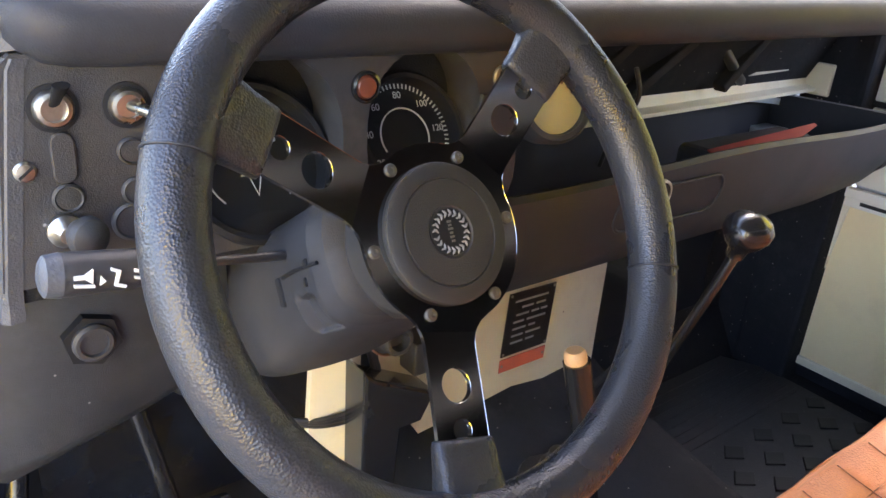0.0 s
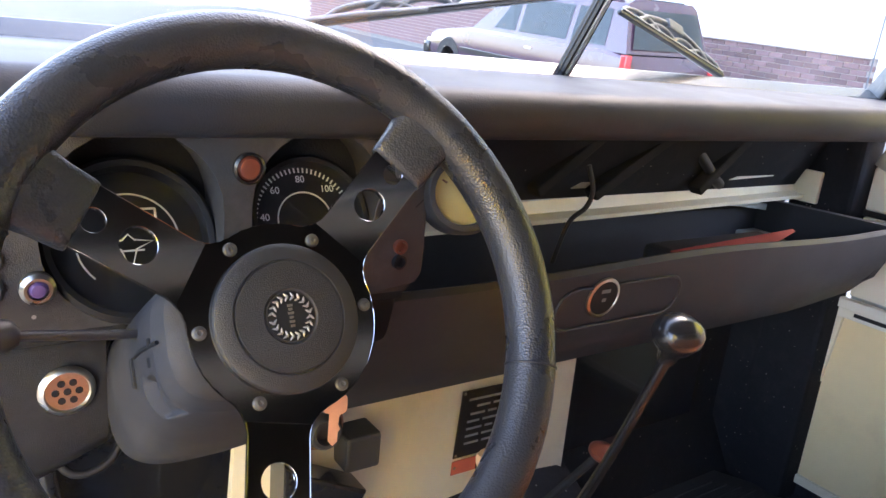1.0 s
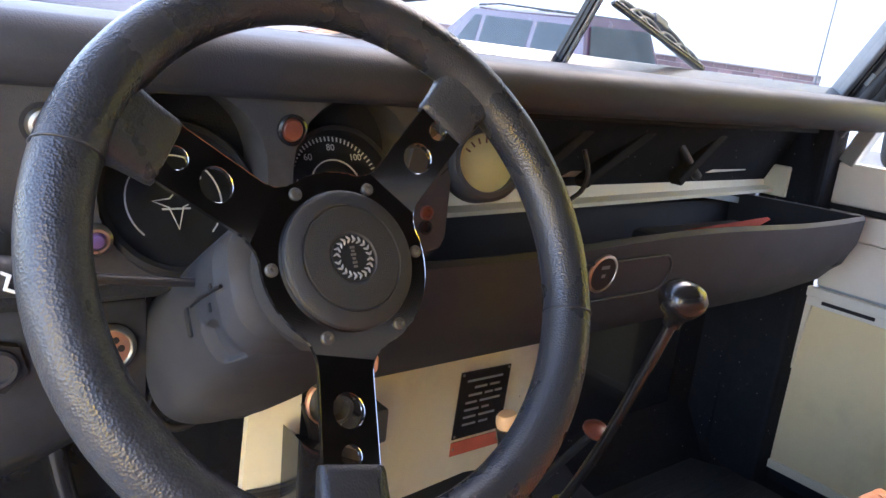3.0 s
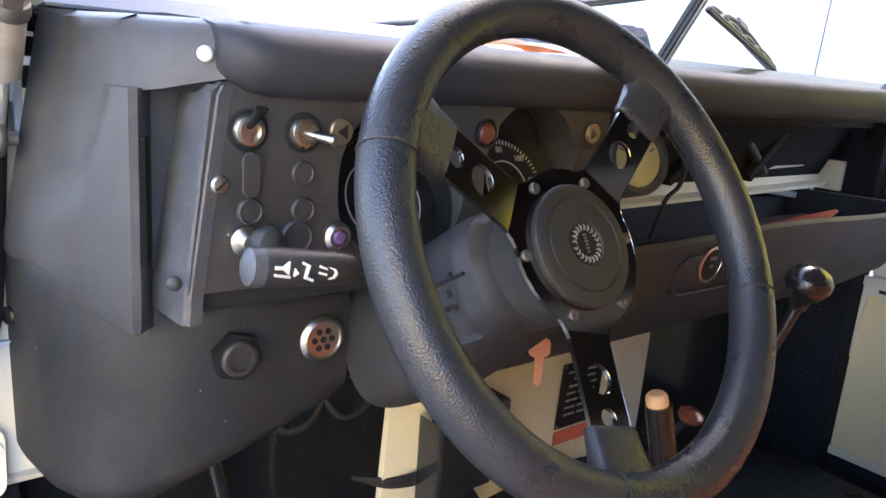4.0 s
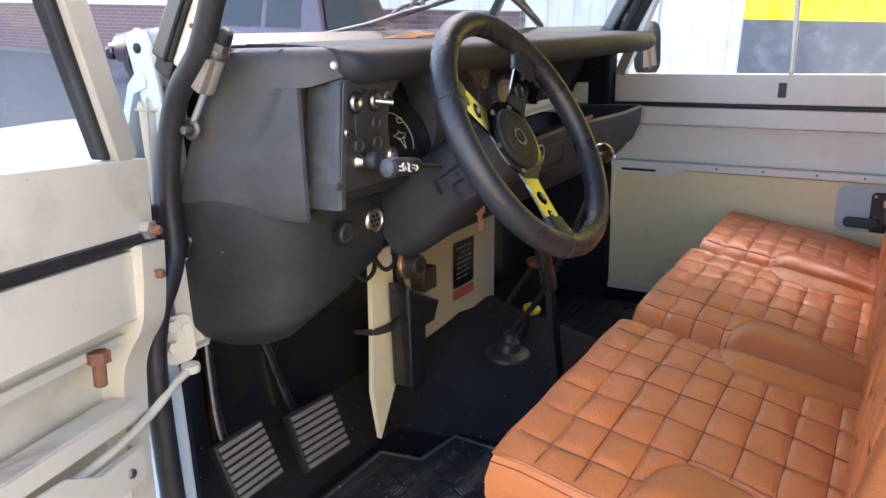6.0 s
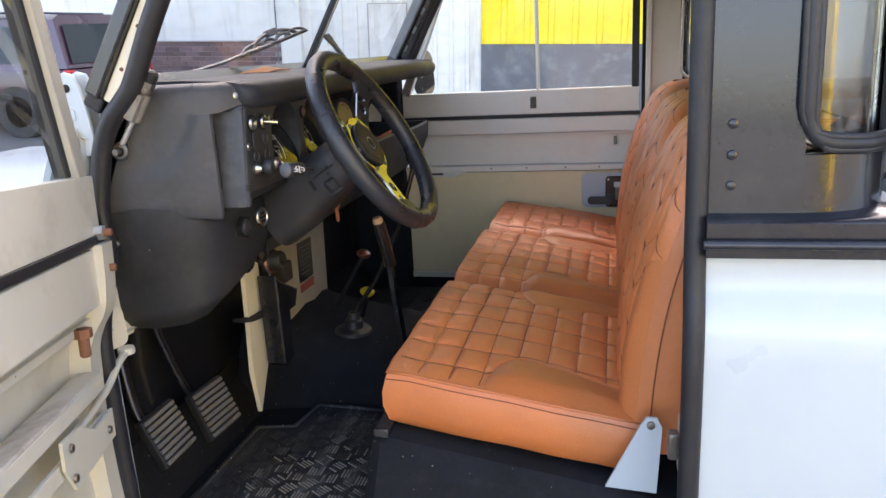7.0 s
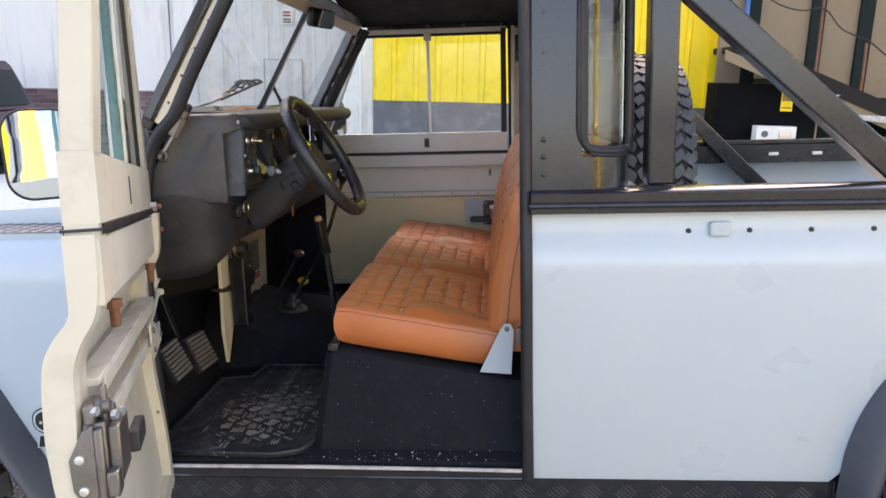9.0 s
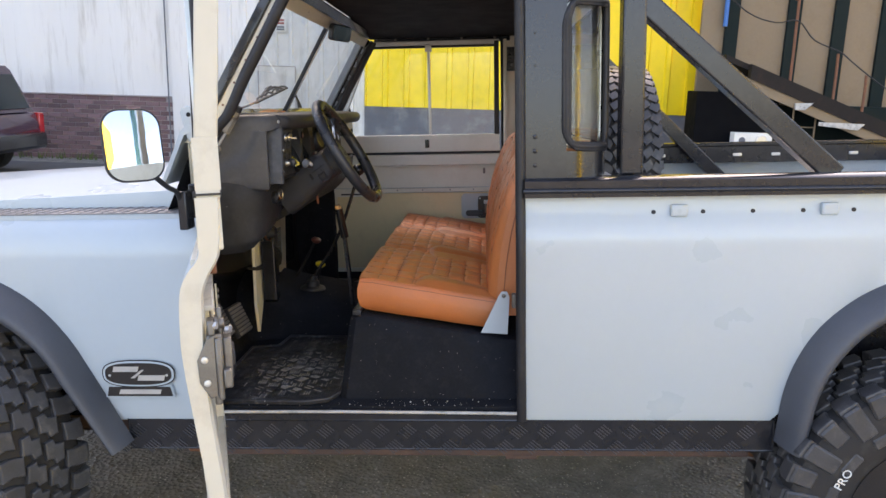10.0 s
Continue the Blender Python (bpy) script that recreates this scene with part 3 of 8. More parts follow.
# ---- wheels ----
def wheel(name_at, fine=False):
    """Mud-terrain tyre with staggered side lugs, or a fine-blocked one, on a black steel rim; axle along x."""
    w = thing("road_wheel", (0, 0, 0), "black mud-terrain tyre on a dark steel rim, standing on the asphalt", "wheel", "wheels of the pickup")
    R, W = 0.385, 0.118
    prof = [(0.205, -W * 0.78), (0.235, -W * 0.98), (0.30, -W * 1.06), (0.345, -W * 1.0), (0.372, -W * 0.92), (R, -W * 0.72), (R, W * 0.72), (0.372, W * 0.92), (0.345, W), (0.30, W * 1.06), (0.235, W * 0.98), (0.205, W * 0.78)]
    turn = Matrix(((0, 0, 1, 0), (1, 0, 0, 0), (0, 1, 0, 0), (0, 0, 0, 1)))
    tyre = part("tyre", lathe(B(), prof, turn, 64, cap=False), tyre_rubber, w)
    bm = B()
    n = 56 if fine else 34
    for i in range(n):
        a = 360 * i / n
        for s in (-1, 1):
            t = turn @ pose(0, 0, 0, 0, 0, a + (0 if s < 0 else 180 / n))
            span = lambda za, zb: (za, zb) if s > 0 else (-zb, -za)
            if fine:
                # chevron rows of small blocks
                for k, (za, zb) in enumerate(((0.06, 0.33), (0.38, 0.64), (0.69, 1.0))):
                    zc = s * W * (za + zb) / 2
                    box(bm, R - 0.012, R + 0.012 - (0.008 if k == 2 else 0), -0.0145, 0.0145, -W * 0.155, W * 0.155, m=turn @ pose(0, 0, 0, 0, 0, a + 1.2 * (k % 2)) @ Matrix.Translation((0, 0, zc)) @ Matrix.Rotation(radians(30 if k % 2 else -30), 4, "X"))
                box(bm, R - 0.045, R - 0.005, -0.014, 0.014, *span(W * 0.93, W * 1.07), m=turn @ pose(0, 0, 0, 0, 0, a + 8))
                continue
            long = i % 2
            # shoulder lug, its foot on the sidewall, and a stepped centre block between two lugs
            flat = axes((0, 0, 0), (0, 1, 0), (0, 0, 1))
            lug = [(-0.029, 0.50 if long else 0.58), (0.020, 0.45 if long else 0.55), (0.028, 0.76), (0.026, 1.0), (-0.026, 1.0), (-0.022, 0.76)]
            prism(bm, [(y * s, z * W * s) for y, z in lug], R - 0.008, R + 0.014, t @ flat, 0.004)
            box(bm, 0.352 - (0.052 if long else 0.022), R + 0.006, -0.025, 0.024, *span(W * 0.90, W * (1.085 if long else 1.06)), 0.005, 1, m=t)
            mid = [(-0.031, 0.05), (0.014, 0.02), (0.017, 0.19), (0.032, 0.22), (0.028, 0.42), (-0.016, 0.49), (-0.020, 0.29), (-0.034, 0.25)]
            prism(bm, [(y * s, z * W * s) for y, z in mid], R - 0.008, R + 0.015, t @ pose(0, 0, 0, 0, 0, 180 / n) @ flat, 0.004)
            if long:
                box(bm, 0.262, 0.292, -0.030, 0.030, *span(W * 0.98, W * 1.075), 0.004, 1, m=t @ pose(0, 0, 0, 0, 0, 180 / n))
    part("tread_pattern", bm, lug_rubber, tyre, kind="stuff")
    rim = part("rim", lathe(B(), [(0.212, -0.10), (0.205, -0.095), (0.18, -0.06), (0.17, -0.02), (0.10, -0.045), (0.05, -0.075), (0.02, -0.075), (0.02, 0.10), (0.212, 0.10)], turn, 48), satin_black, w)
    for k in range(5):
        part("wheel_nut", lathe(B(), [(0.011, 0), (0.011, 0.016), (0.004, 0.02)], turn @ pose(0.075 * math.cos(k * 1.2566), 0.075 * math.sin(k * 1.2566), -0.062, 180, 0, 0), 8), steel, rim)
    w.matrix_world = CAR @ name_at
    return w


front_wheel = wheel(pose(-0.78, 1.62, 0.475, 12, 0, -26))
rear_wheel = wheel(pose(-0.80, -1.04, 0.345))
copy_thing(front_wheel, CAR @ pose(0.78, 1.62, 0.475, 40, 0, -26 + 180))
copy_thing(front_wheel, CAR @ pose(0.80, -1.04, 0.345, 70, 0, 180))
# white lettering bars on the rear tyre's sidewall
def word(name, text, size, m, mat, parent, depth=0.0006):
    cu = bpy.data.curves.new(name, "FONT")
    cu.body, cu.size, cu.align_x, cu.align_y, cu.extrude = text, size, "CENTER", "CENTER", depth
    tmp = new(name, cu)
    dg = bpy.context.evaluated_depsgraph_get()
    me = bpy.data.meshes.new_from_object(tmp.evaluated_get(dg))
    bpy.data.objects.remove(tmp)
    bpy.data.curves.remove(cu)
    bm = B()
    bm.from_mesh(me)
    bpy.data.meshes.remove(me)
    bmesh.ops.transform(bm, matrix=m, verts=bm.verts)
    return part(name, bm, mat, parent, smooth=False)


# ---- spare wheel upright in the bed ----
spare = wheel(pose(-0.10, -0.345, 1.19, 0, 0, 90) @ Matrix.Diagonal((0.74, 0.90, 0.90, 1)), True)
tagged(spare, "spare mud-terrain wheel standing upright behind the cab", "wheel", "spare")

# ---- roll bar ----
roll = thing("roll_bar", (-0.72, -0.28, 1.238), "black square-tube roll bar bolted to the load bed", "roll bar")
for s in (-1, 1):
    x = s * 0.72
    part("post", box(B(), x - 0.03, x + 0.03, -0.312, -0.252, 1.238, 1.84, 0.006), black_paint, roll)
    d = axes((x, -0.285, 1.693), (0, -0.747, -0.665), (1, 0, 0)) if s < 0 else axes((x, -0.285, 1.745), (0, -0.715, -0.70), (1, 0, 0))
    part("stay", box(B(), -0.02, 0.70 if s < 0 else 1.08, -0.028, 0.028, -0.028, 0.028, 0.005, m=d), black_paint, roll)
part("cross_tube", box(B(), -0.75, 0.75, -0.312, -0.252, 1.84, 1.90, 0.006), black_paint, roll)


# ---- the cab: rear quarter, roof, windscreen, posts ----
def wall_path(n_arc=8, inset=0.0):
    """Plan of the cab's rear skin, from the left door post round both rounded corners to the right one."""
    half = [(-0.803 + inset, -0.004), (-0.803 + inset, -0.03), (-0.803 + inset, -0.107), (-0.803 + inset, -0.1085)]
    r = 0.11 - inset
    for k in range(1, n_arc + 1):
        a = radians(180 + 90 * k / n_arc)
        half.append((-0.693 + r * math.cos(a), -0.11 + r * math.sin(a)))
    half += [(-0.62, -0.22 + inset), (-0.52, -0.22 + inset), (-0.45, -0.22 + inset), (-0.2, -0.22 + inset)]
    return half + [(-x, y) for x, y in half[::-1]]


po, pi = wall_path(), wall_path(inset=0.014)
zs = [1.238, 1.305, 1.33, 1.40, 1.50, 1.60, 1.66, 1.685, 1.76]
lean = lambda x, z: x * (1 - 0.05 * max(0, z - 1.238))
bm = B()
vo = [[bm.verts.new((lean(x, z), y, z)) for x, y in po] for z in zs]
vi = [[bm.verts.new((lean(x, z), y, z)) for x, y in pi] for z in zs]
nP = len(po)
# Middle left closed, without a rear window, to keep spoke reflections dark.
hole = lambda i, j: 1 <= i <= 6 and (2 <= j <= 9 or nP - 11 <= j <= nP - 4)
for i in range(len(zs) - 1):
    for j in range(nP - 1):
        if hole(i, j):
            continue
        bm.faces.new((vo[i][j], vo[i][j + 1], vo[i + 1][j + 1], vo[i + 1][j]))
        bm.faces.new((vi[i][j], vi[i + 1][j], vi[i + 1][j + 1], vi[i][j + 1]))
for i in range(len(zs) - 1):
    bm.faces.new((vo[i][0], vo[i + 1][0], vi[i + 1][0], vi[i][0]))
    bm.faces.new((vo[i][-1], vi[i][-1], vi[i + 1][-1], vo[i + 1][-1]))
part("cab_back", bm, black_paint, truck, "black painted cab back panel with rivets")
# inner lining of the cab back in pale paint
bm = B()
pl = wall_path(inset=0.017)
for j in range(nP - 1):
    for z0, z1 in ((1.238, 1.305), (1.685, 1.76)):
        a, b = pl[j], pl[j + 1]
        bm.faces.new([bm.verts.new(p) for p in ((lean(a[0], z0), a[1], z0), (lean(b[0], z0), b[1], z0), (lean(b[0], z1), b[1], z1), (lean(a[0], z1), a[1], z1))])
for s in (-1, 1):
    bm.faces.new([bm.verts.new((s * x, y, z)) for x, y, z in ((0.786, -0.004, 1.238), (0.786, -0.10, 1.238), (0.770, -0.10, 1.76), (0.770, -0.004, 1.76))])
part("cab_lining", bm, grey_paint, truck)
# corner windows: thick rubber surround and bent pane
for s in (-1, 1):
    rim_pts = []
    idx = list(range(2, 11))
    top = [(lean(po[j][0], 1.67), po[j][1], 1.675) for j in idx]
    bot = [(lean(po[j][0], 1.315), po[j][1], 1.315) for j in idx]
    a, b = top[0], bot[0]
    loop = [(a[0], a[1], a[2] - 0.05)] + [(a[0], a[1] - 0.009, a[2] - 0.018)] + [(p[0], p[1], p[2]) for p in top[2:-1]] + [(top[-1][0], top[-1][1], top[-1][2] - 0.03), (bot[-1][0], bot[-1][1], bot[-1][2] + 0.03)] + [p for p in bot[::-1][1:-4]] + [(b[0], b[1] - 0.024, b[2] + 0.004), (b[0], b[1] - 0.009, b[2] + 0.014), (b[0], b[1] - 0.001, b[2] + 0.034), (b[0], b[1], b[2] + 0.070)]
    loop = [(s * -1 * x, y, z) for x, y, z in loop]
    bm = tube(B(), smooth_path([Vector(p) for p in loop] + [Vector(loop[0])], 3)[:-1], 0.0092, 8, closed=True)
    seal = part("corner_window_seal", bm, rubber, truck, "black rubber seal round the cab's corner window")
    for k in (-1, 1):
        lip = [Vector((p[0] * 1.004, p[1] + 0.0075 * k * (1 if p[1] > -0.12 else 0), p[2] + 0.0075 * k * (-1 if p[2] > 1.5 else 1))) for p in loop]
        part("seal_lip", tube(B(), smooth_path(lip + [lip[0]], 3)[:-1], 0.0046, 8, closed=True), rubber, seal)
    rings = [[(s * -1 * lean(pi[j][0], z), pi[j][1], z) for j in idx] for z in (1.31, 1.5, 1.68)]
    pane = part("pane", loft(B(), rings, closed=False), glass, seal)
    pane.visible_shadow = False
    bm = tube(B(), smooth_path([Vector(p) * 0.999 for p in loop] + [Vector(loop[0])], 3)[:-1], 0.006, 6, closed=True)
    for v in bm.verts:
        v.co.y += 0.013
        v.co.x *= 0.985
    part("chrome_strip", bm, chrome, seal)
# rivets of the quarter panel
for z in (1.271, 1.307, 1.343, 1.52, 1.60, 1.68):
    big = z < 1.4
    bm = lathe(B(), [(0.0062 if big else 0.003, 0), (0.0055 if big else 0.0026, 0.003), (0.002, 0.0045)], facing((lean(-0.8035, z), -0.028, z), (-1, 0, 0)), 10)
    part("rivet", bm, black_paint, truck)
# roof
prof = [(-0.785, 1.735), (-0.80, 1.752), (-0.785, 1.775), (-0.6, 1.812), (-0.3, 1.83), (0.3, 1.83), (0.6, 1.812), (0.785, 1.775), (0.80, 1.752), (0.785, 1.735), (0.6, 1.765), (0.3, 1.78), (-0.3, 1.78), (-0.6, 1.765)]
part("roof", loft(B(), [[(x, y, z) for x, z in prof] for y in (0.63, 0.3, -0.24)]), black_paint, truck, "black cab roof")
part("roof_lining", loft(B(), [[(-0.775, y, 1.732), (-0.6, y, 1.760), (-0.3, y, 1.775), (0.3, y, 1.775), (0.6, y, 1.760), (0.775, y, 1.732)] for y in (0.62, 0.2, -0.20)], closed=False), roof_lining, truck, "black felt roof lining")
# header rails over the doors and the windscreen
for s in (-1, 1):
    part("roof_rail", box(B(), s * 0.765, s * 0.797, -0.02, 0.60, 1.712, 1.745, 0.005), black_paint, truck)
    for y in (0.05, 0.2, 0.35, 0.5):
        part("roof_bolt", lathe(B(), [(0.006, 0), (0.005, 0.004), (0.002, 0.006)], facing((s * 0.764, y, 1.728), (-s, 0, 0)), 8), steel, truck)

# windscreen frame
def wpt(x, f):
    """A point of the windscreen's plane: f from 0 at its foot to 1 at its head."""
    return Vector((x * (1 - 0.035 * f), 0.835 - 0.195 * f, 1.405 + 0.335 * f))


screen = thing("windscreen", (0, 0.835, 1.405), "two-pane flat windscreen in a black frame", "windscreen")
def bar(a, b, w, d, mat, name, parent, bevel=0.004):
    a, b = Vector(a), Vector(b)
    m = axes(a, b - a, (0, -0.84, -0.54))
    return part(name, box(B(), 0, (b - a).length, -d / 2, d / 2, -w / 2, w / 2, bevel, m=m), mat, parent)


back = Vector((0, -0.865, -0.503))
for s in (-1, 1):
    bar(wpt(s * 0.764, 0.0), wpt(s * 0.764, 1.04), 0.026, 0.024, black_paint, "side_frame", screen)
    bar(wpt(s * 0.732, -0.02), wpt(s * 0.732, 1.0), 0.018, 0.03, cream_paint if s < 0 else plate_grey, "inner_flange", screen)
    fl = bar(wpt(s * 0.757, 0.0) + back * 0.023, wpt(s * 0.757, 1.0) + back * 0.023, 0.018, 0.022, cream_paint if s < 0 else satin_black, "pillar_flange", screen)
    for k in range(5):
        c = wpt(s * (0.766 if s < 0 else 0.748), 0.14 + 0.17 * k) + back * 0.024
        if s < 0:
            part("flange_screw", lathe(B(), [(0.0032, 0), (0.0026, 0.002), (0.0004, 0.0026)], facing(c, (-1, 0, 0)), 8), rust, fl)
        else:
            bar(c, c + (wpt(0.748, 1) - wpt(0.748, 0)) * 0.06, 0.003, 0.008, plate_grey, "flange_slot", fl, 0.0005)
bar(wpt(-0.765, 0.0), wpt(0.765, 0.0), 0.045, 0.03, black_paint, "bottom_frame", screen)
bar(wpt(-0.765, 1.03), wpt(0.765, 1.03), 0.05, 0.045, black_paint, "top_frame", screen)
bar(wpt(-0.735, 0.955) + back * 0.012, wpt(0.735, 0.955) + back * 0.012, 0.040, 0.030, cream_paint, "header_flange", screen)
bar(wpt(0.0, 0.0), wpt(0.0, 1.0), 0.007, 0.020, zinc, "centre_bar", screen)
for x in (-0.0052, 0.0052):
    bar(wpt(x, 0.0), wpt(x, 1.0), 0.003, 0.014, rubber, "centre_bar_edge", screen, 0.0008)
for x0, x1 in ((-0.735, -0.006), (0.006, 0.735)):
    bm = loft(B(), [[wpt(x0, 0.03), wpt(x1, 0.03)], [wpt(x0, 0.97), wpt(x1, 0.97)]], closed=False)
    pane = part("pane", bm, screen_glass, screen)
    pane.visible_shadow = False
    q = [wpt(x0, 0.04), wpt(x1, 0.04), wpt(x1, 0.96), wpt(x0, 0.96)]
    bm = tube(B(), [q[0] * (1 - t) + q[1] * t for t in (0, 0.25, 0.5, 0.75)] + [q[1] * (1 - t) + q[2] * t for t in (0, 0.5)] + [q[2] * (1 - t) + q[3] * t for t in (0, 0.25, 0.5, 0.75)] + [q[3] * (1 - t) + q[0] * t for t in (0, 0.5)], 0.0022, 6, closed=True)
    part("pane_seal", bm, rubber, screen)

# door posts: pale inner post and the two black rubber seals that follow the body's waist
for s in (-1, 1):
    part("hinge_post", box(B(), s * 0.735, s * (0.762 if s < 0 else 0.803), 0.868 if s < 0 else 0.816, 0.886 if s < 0 else 0.94, 1.035 if s < 0 else 0.60, 1.345 if s < 0 else 1.375, 0.01), door_paint if s < 0 else carpet, truck)
    part("rear_post", box(B(), s * 0.745, s * 0.797, -0.003, 0.012, 0.60, 1.72, 0.003), grey_paint if s > 0 else black_paint, truck)
front_seal = [(-0.827, 0.846, 0.60), (-0.830, 0.846, 0.85), (-0.830, 0.846, 1.00), (-0.826, 0.846, 1.06), (-0.817, 0.840, 1.11), (-0.796, 0.842, 1.142), (-0.777, 0.850, 1.172), (-0.770, 0.856, 1.234), (-0.767, 0.845, 1.300), (-0.766, 0.832, 1.340), (-0.766, 0.814, 1.371), (-0.765, 0.789, 1.397), (-0.765, 0.770, 1.421), (-0.765, 0.728, 1.50), (-0.763, 0.681, 1.58), (-0.758, 0.600, 1.72)]
rear_seal = [(-0.822, 0.008, 0.585), (-0.828, 0.010, 0.85), (-0.830, 0.010, 1.00), (-0.826, 0.010, 1.10), (-0.812, 0.010, 1.16), (-0.806, 0.010, 1.24), (-0.799, 0.010, 1.45), (-0.790, 0.012, 1.72)]
for s in (-1, 1):
    a = [(-s * x, y, z) for x, y, z in front_seal]
    
    bm = tube(B(), smooth_path(a, 5), 0.0145, 10)
    part("front_door_seal", bm, rubber, truck, "black rubber door seal, twin bead")
    bm = tube(B(), smooth_path([(x - s * 0.014, y + 0.012, z) for x, y, z in a], 5), 0.0105, 10)
    part("front_door_seal", bm, rubber, truck)
    c = [(-s * x, y, z) for x, y, z in rear_seal]
    part("rear_door_seal", tube(B(), smooth_path(c, 5), 0.0135, 10), rubber, truck, "black rubber seal down the rear door post")
# bulkhead skin beside the seal, seen from the open doorway
bm = loft(B(), [[(x, 0.872, z), (-0.70, 0.900, z)] for x, z in ((-0.815, 1.022), (-0.805, 1.08), (-0.782, 1.2), (-0.770, 1.36))], closed=False)
part("post_skin", bm, door_paint, truck)
bm = B()
box(bm, -0.835, -0.775, 0.868, 0.885, 0.60, 1.03, 0.006)
part("post_flange", bm, white_paint, truck)
bm = loft(B(), [[(-0.825, 0.872, 1.03), (-0.80, 0.872, 1.03)], [(-0.80, 0.873, 1.10), (-0.77, 0.873, 1.10)], [(-0.785, 0.873, 1.18), (-0.755, 0.873, 1.18)], [(-0.774, 0.866, 1.34), (-0.752, 0.862, 1.36)]], closed=False)
part("post_flange", bm, white_paint, truck)
for s in (-1, 1):
    part("kick_panel", box(B(), s * 0.742, s * 0.758, 0.905 if s < 0 else 0.862, 1.04, 0.60, 1.15), carpet, truck)
part("scuttle", loft(B(), [[(x, 0.872, 1.385), (x, 0.885, 1.392), (x, 0.905, 1.375), (x, 0.958, 1.262), (x, 0.970, 1.232), (x, 0.962, 1.232), (x, 0.948, 1.258), (x, 0.897, 1.363), (x, 0.872, 1.372)] for x in (-0.768, -0.3, 0.3, 0.768)]), white_paint, truck, "white scuttle panel below the windscreen")
# floor, tunnel, seat box, bulkhead
part("cab_floor", box(B(), -0.80, 0.80, 0.0, 0.98, 0.588, 0.615), carpet, truck)
part("toe_board", loft(B(), [[(-0.74, 0.93, 0.60), (0.74, 0.93, 0.60)], [(-0.74, 1.00, 0.72), (0.74, 1.00, 0.72)], [(-0.74, 1.00, 1.10), (0.74, 1.00, 1.10)], [(-0.74, 0.925, 1.25), (0.74, 0.925, 1.25)], [(-0.74, 0.868, 1.372), (0.74, 0.868, 1.372)]], closed=False), carpet, truck, "dark footwell lining")
rings = []
for y, h, w in ((0.48, 0.74, 0.20), (0.62, 0.755, 0.20), (0.74, 0.78, 0.205), (0.86, 0.80, 0.22), (0.99, 0.84, 0.25)):
    rings.append([(0.03 + w * math.copysign(abs(math.cos(radians(a))) ** 0.6, math.cos(radians(a))), y, 0.60 + (h - 0.60) * math.sin(radians(a)) ** 0.6) for a in range(0, 181, 15)])
part("gearbox_tunnel", loft(B(), rings), carpet, truck, "carpeted gearbox tunnel")
rings = []
for z, x, y in ((0.612, 0.745, 0.520), (0.70, 0.728, 0.508), (0.80, 0.712, 0.494), (0.835, 0.706, 0.488), (0.846, 0.695, 0.476)):
    low = z - 0.080 * (z - 0.612) / 0.234
    rings.append([(-x, -0.002, low), (-x, y - 0.02, z), (-x + 0.02, y, z), (x - 0.02, y, z), (x, y - 0.02, z), (x, -0.002, low)])
part("seat_box", loft(B(), rings), carpet, truck, "seat box covered in worn black carpet")
for x0, x1 in ((-0.70, -0.24), (-0.23, 0.2), (0.21, 0.70)):
    part("seat_rail", box(B(), x0, x1, 0.455, 0.480, 0.846, 0.862, 0.003), black_paint, truck)


# ---- doors ----
def skin_rows(profile, u0, u1, n=2, thick=0.003):
    rings = []
    for k in range(n + 1):
        u = u0 + (u1 - u0) * k / n
        rings.append([(u, v, z) for v, z in profile] + [(u, v + thick, z) for v, z in profile[::-1]])
    return rings


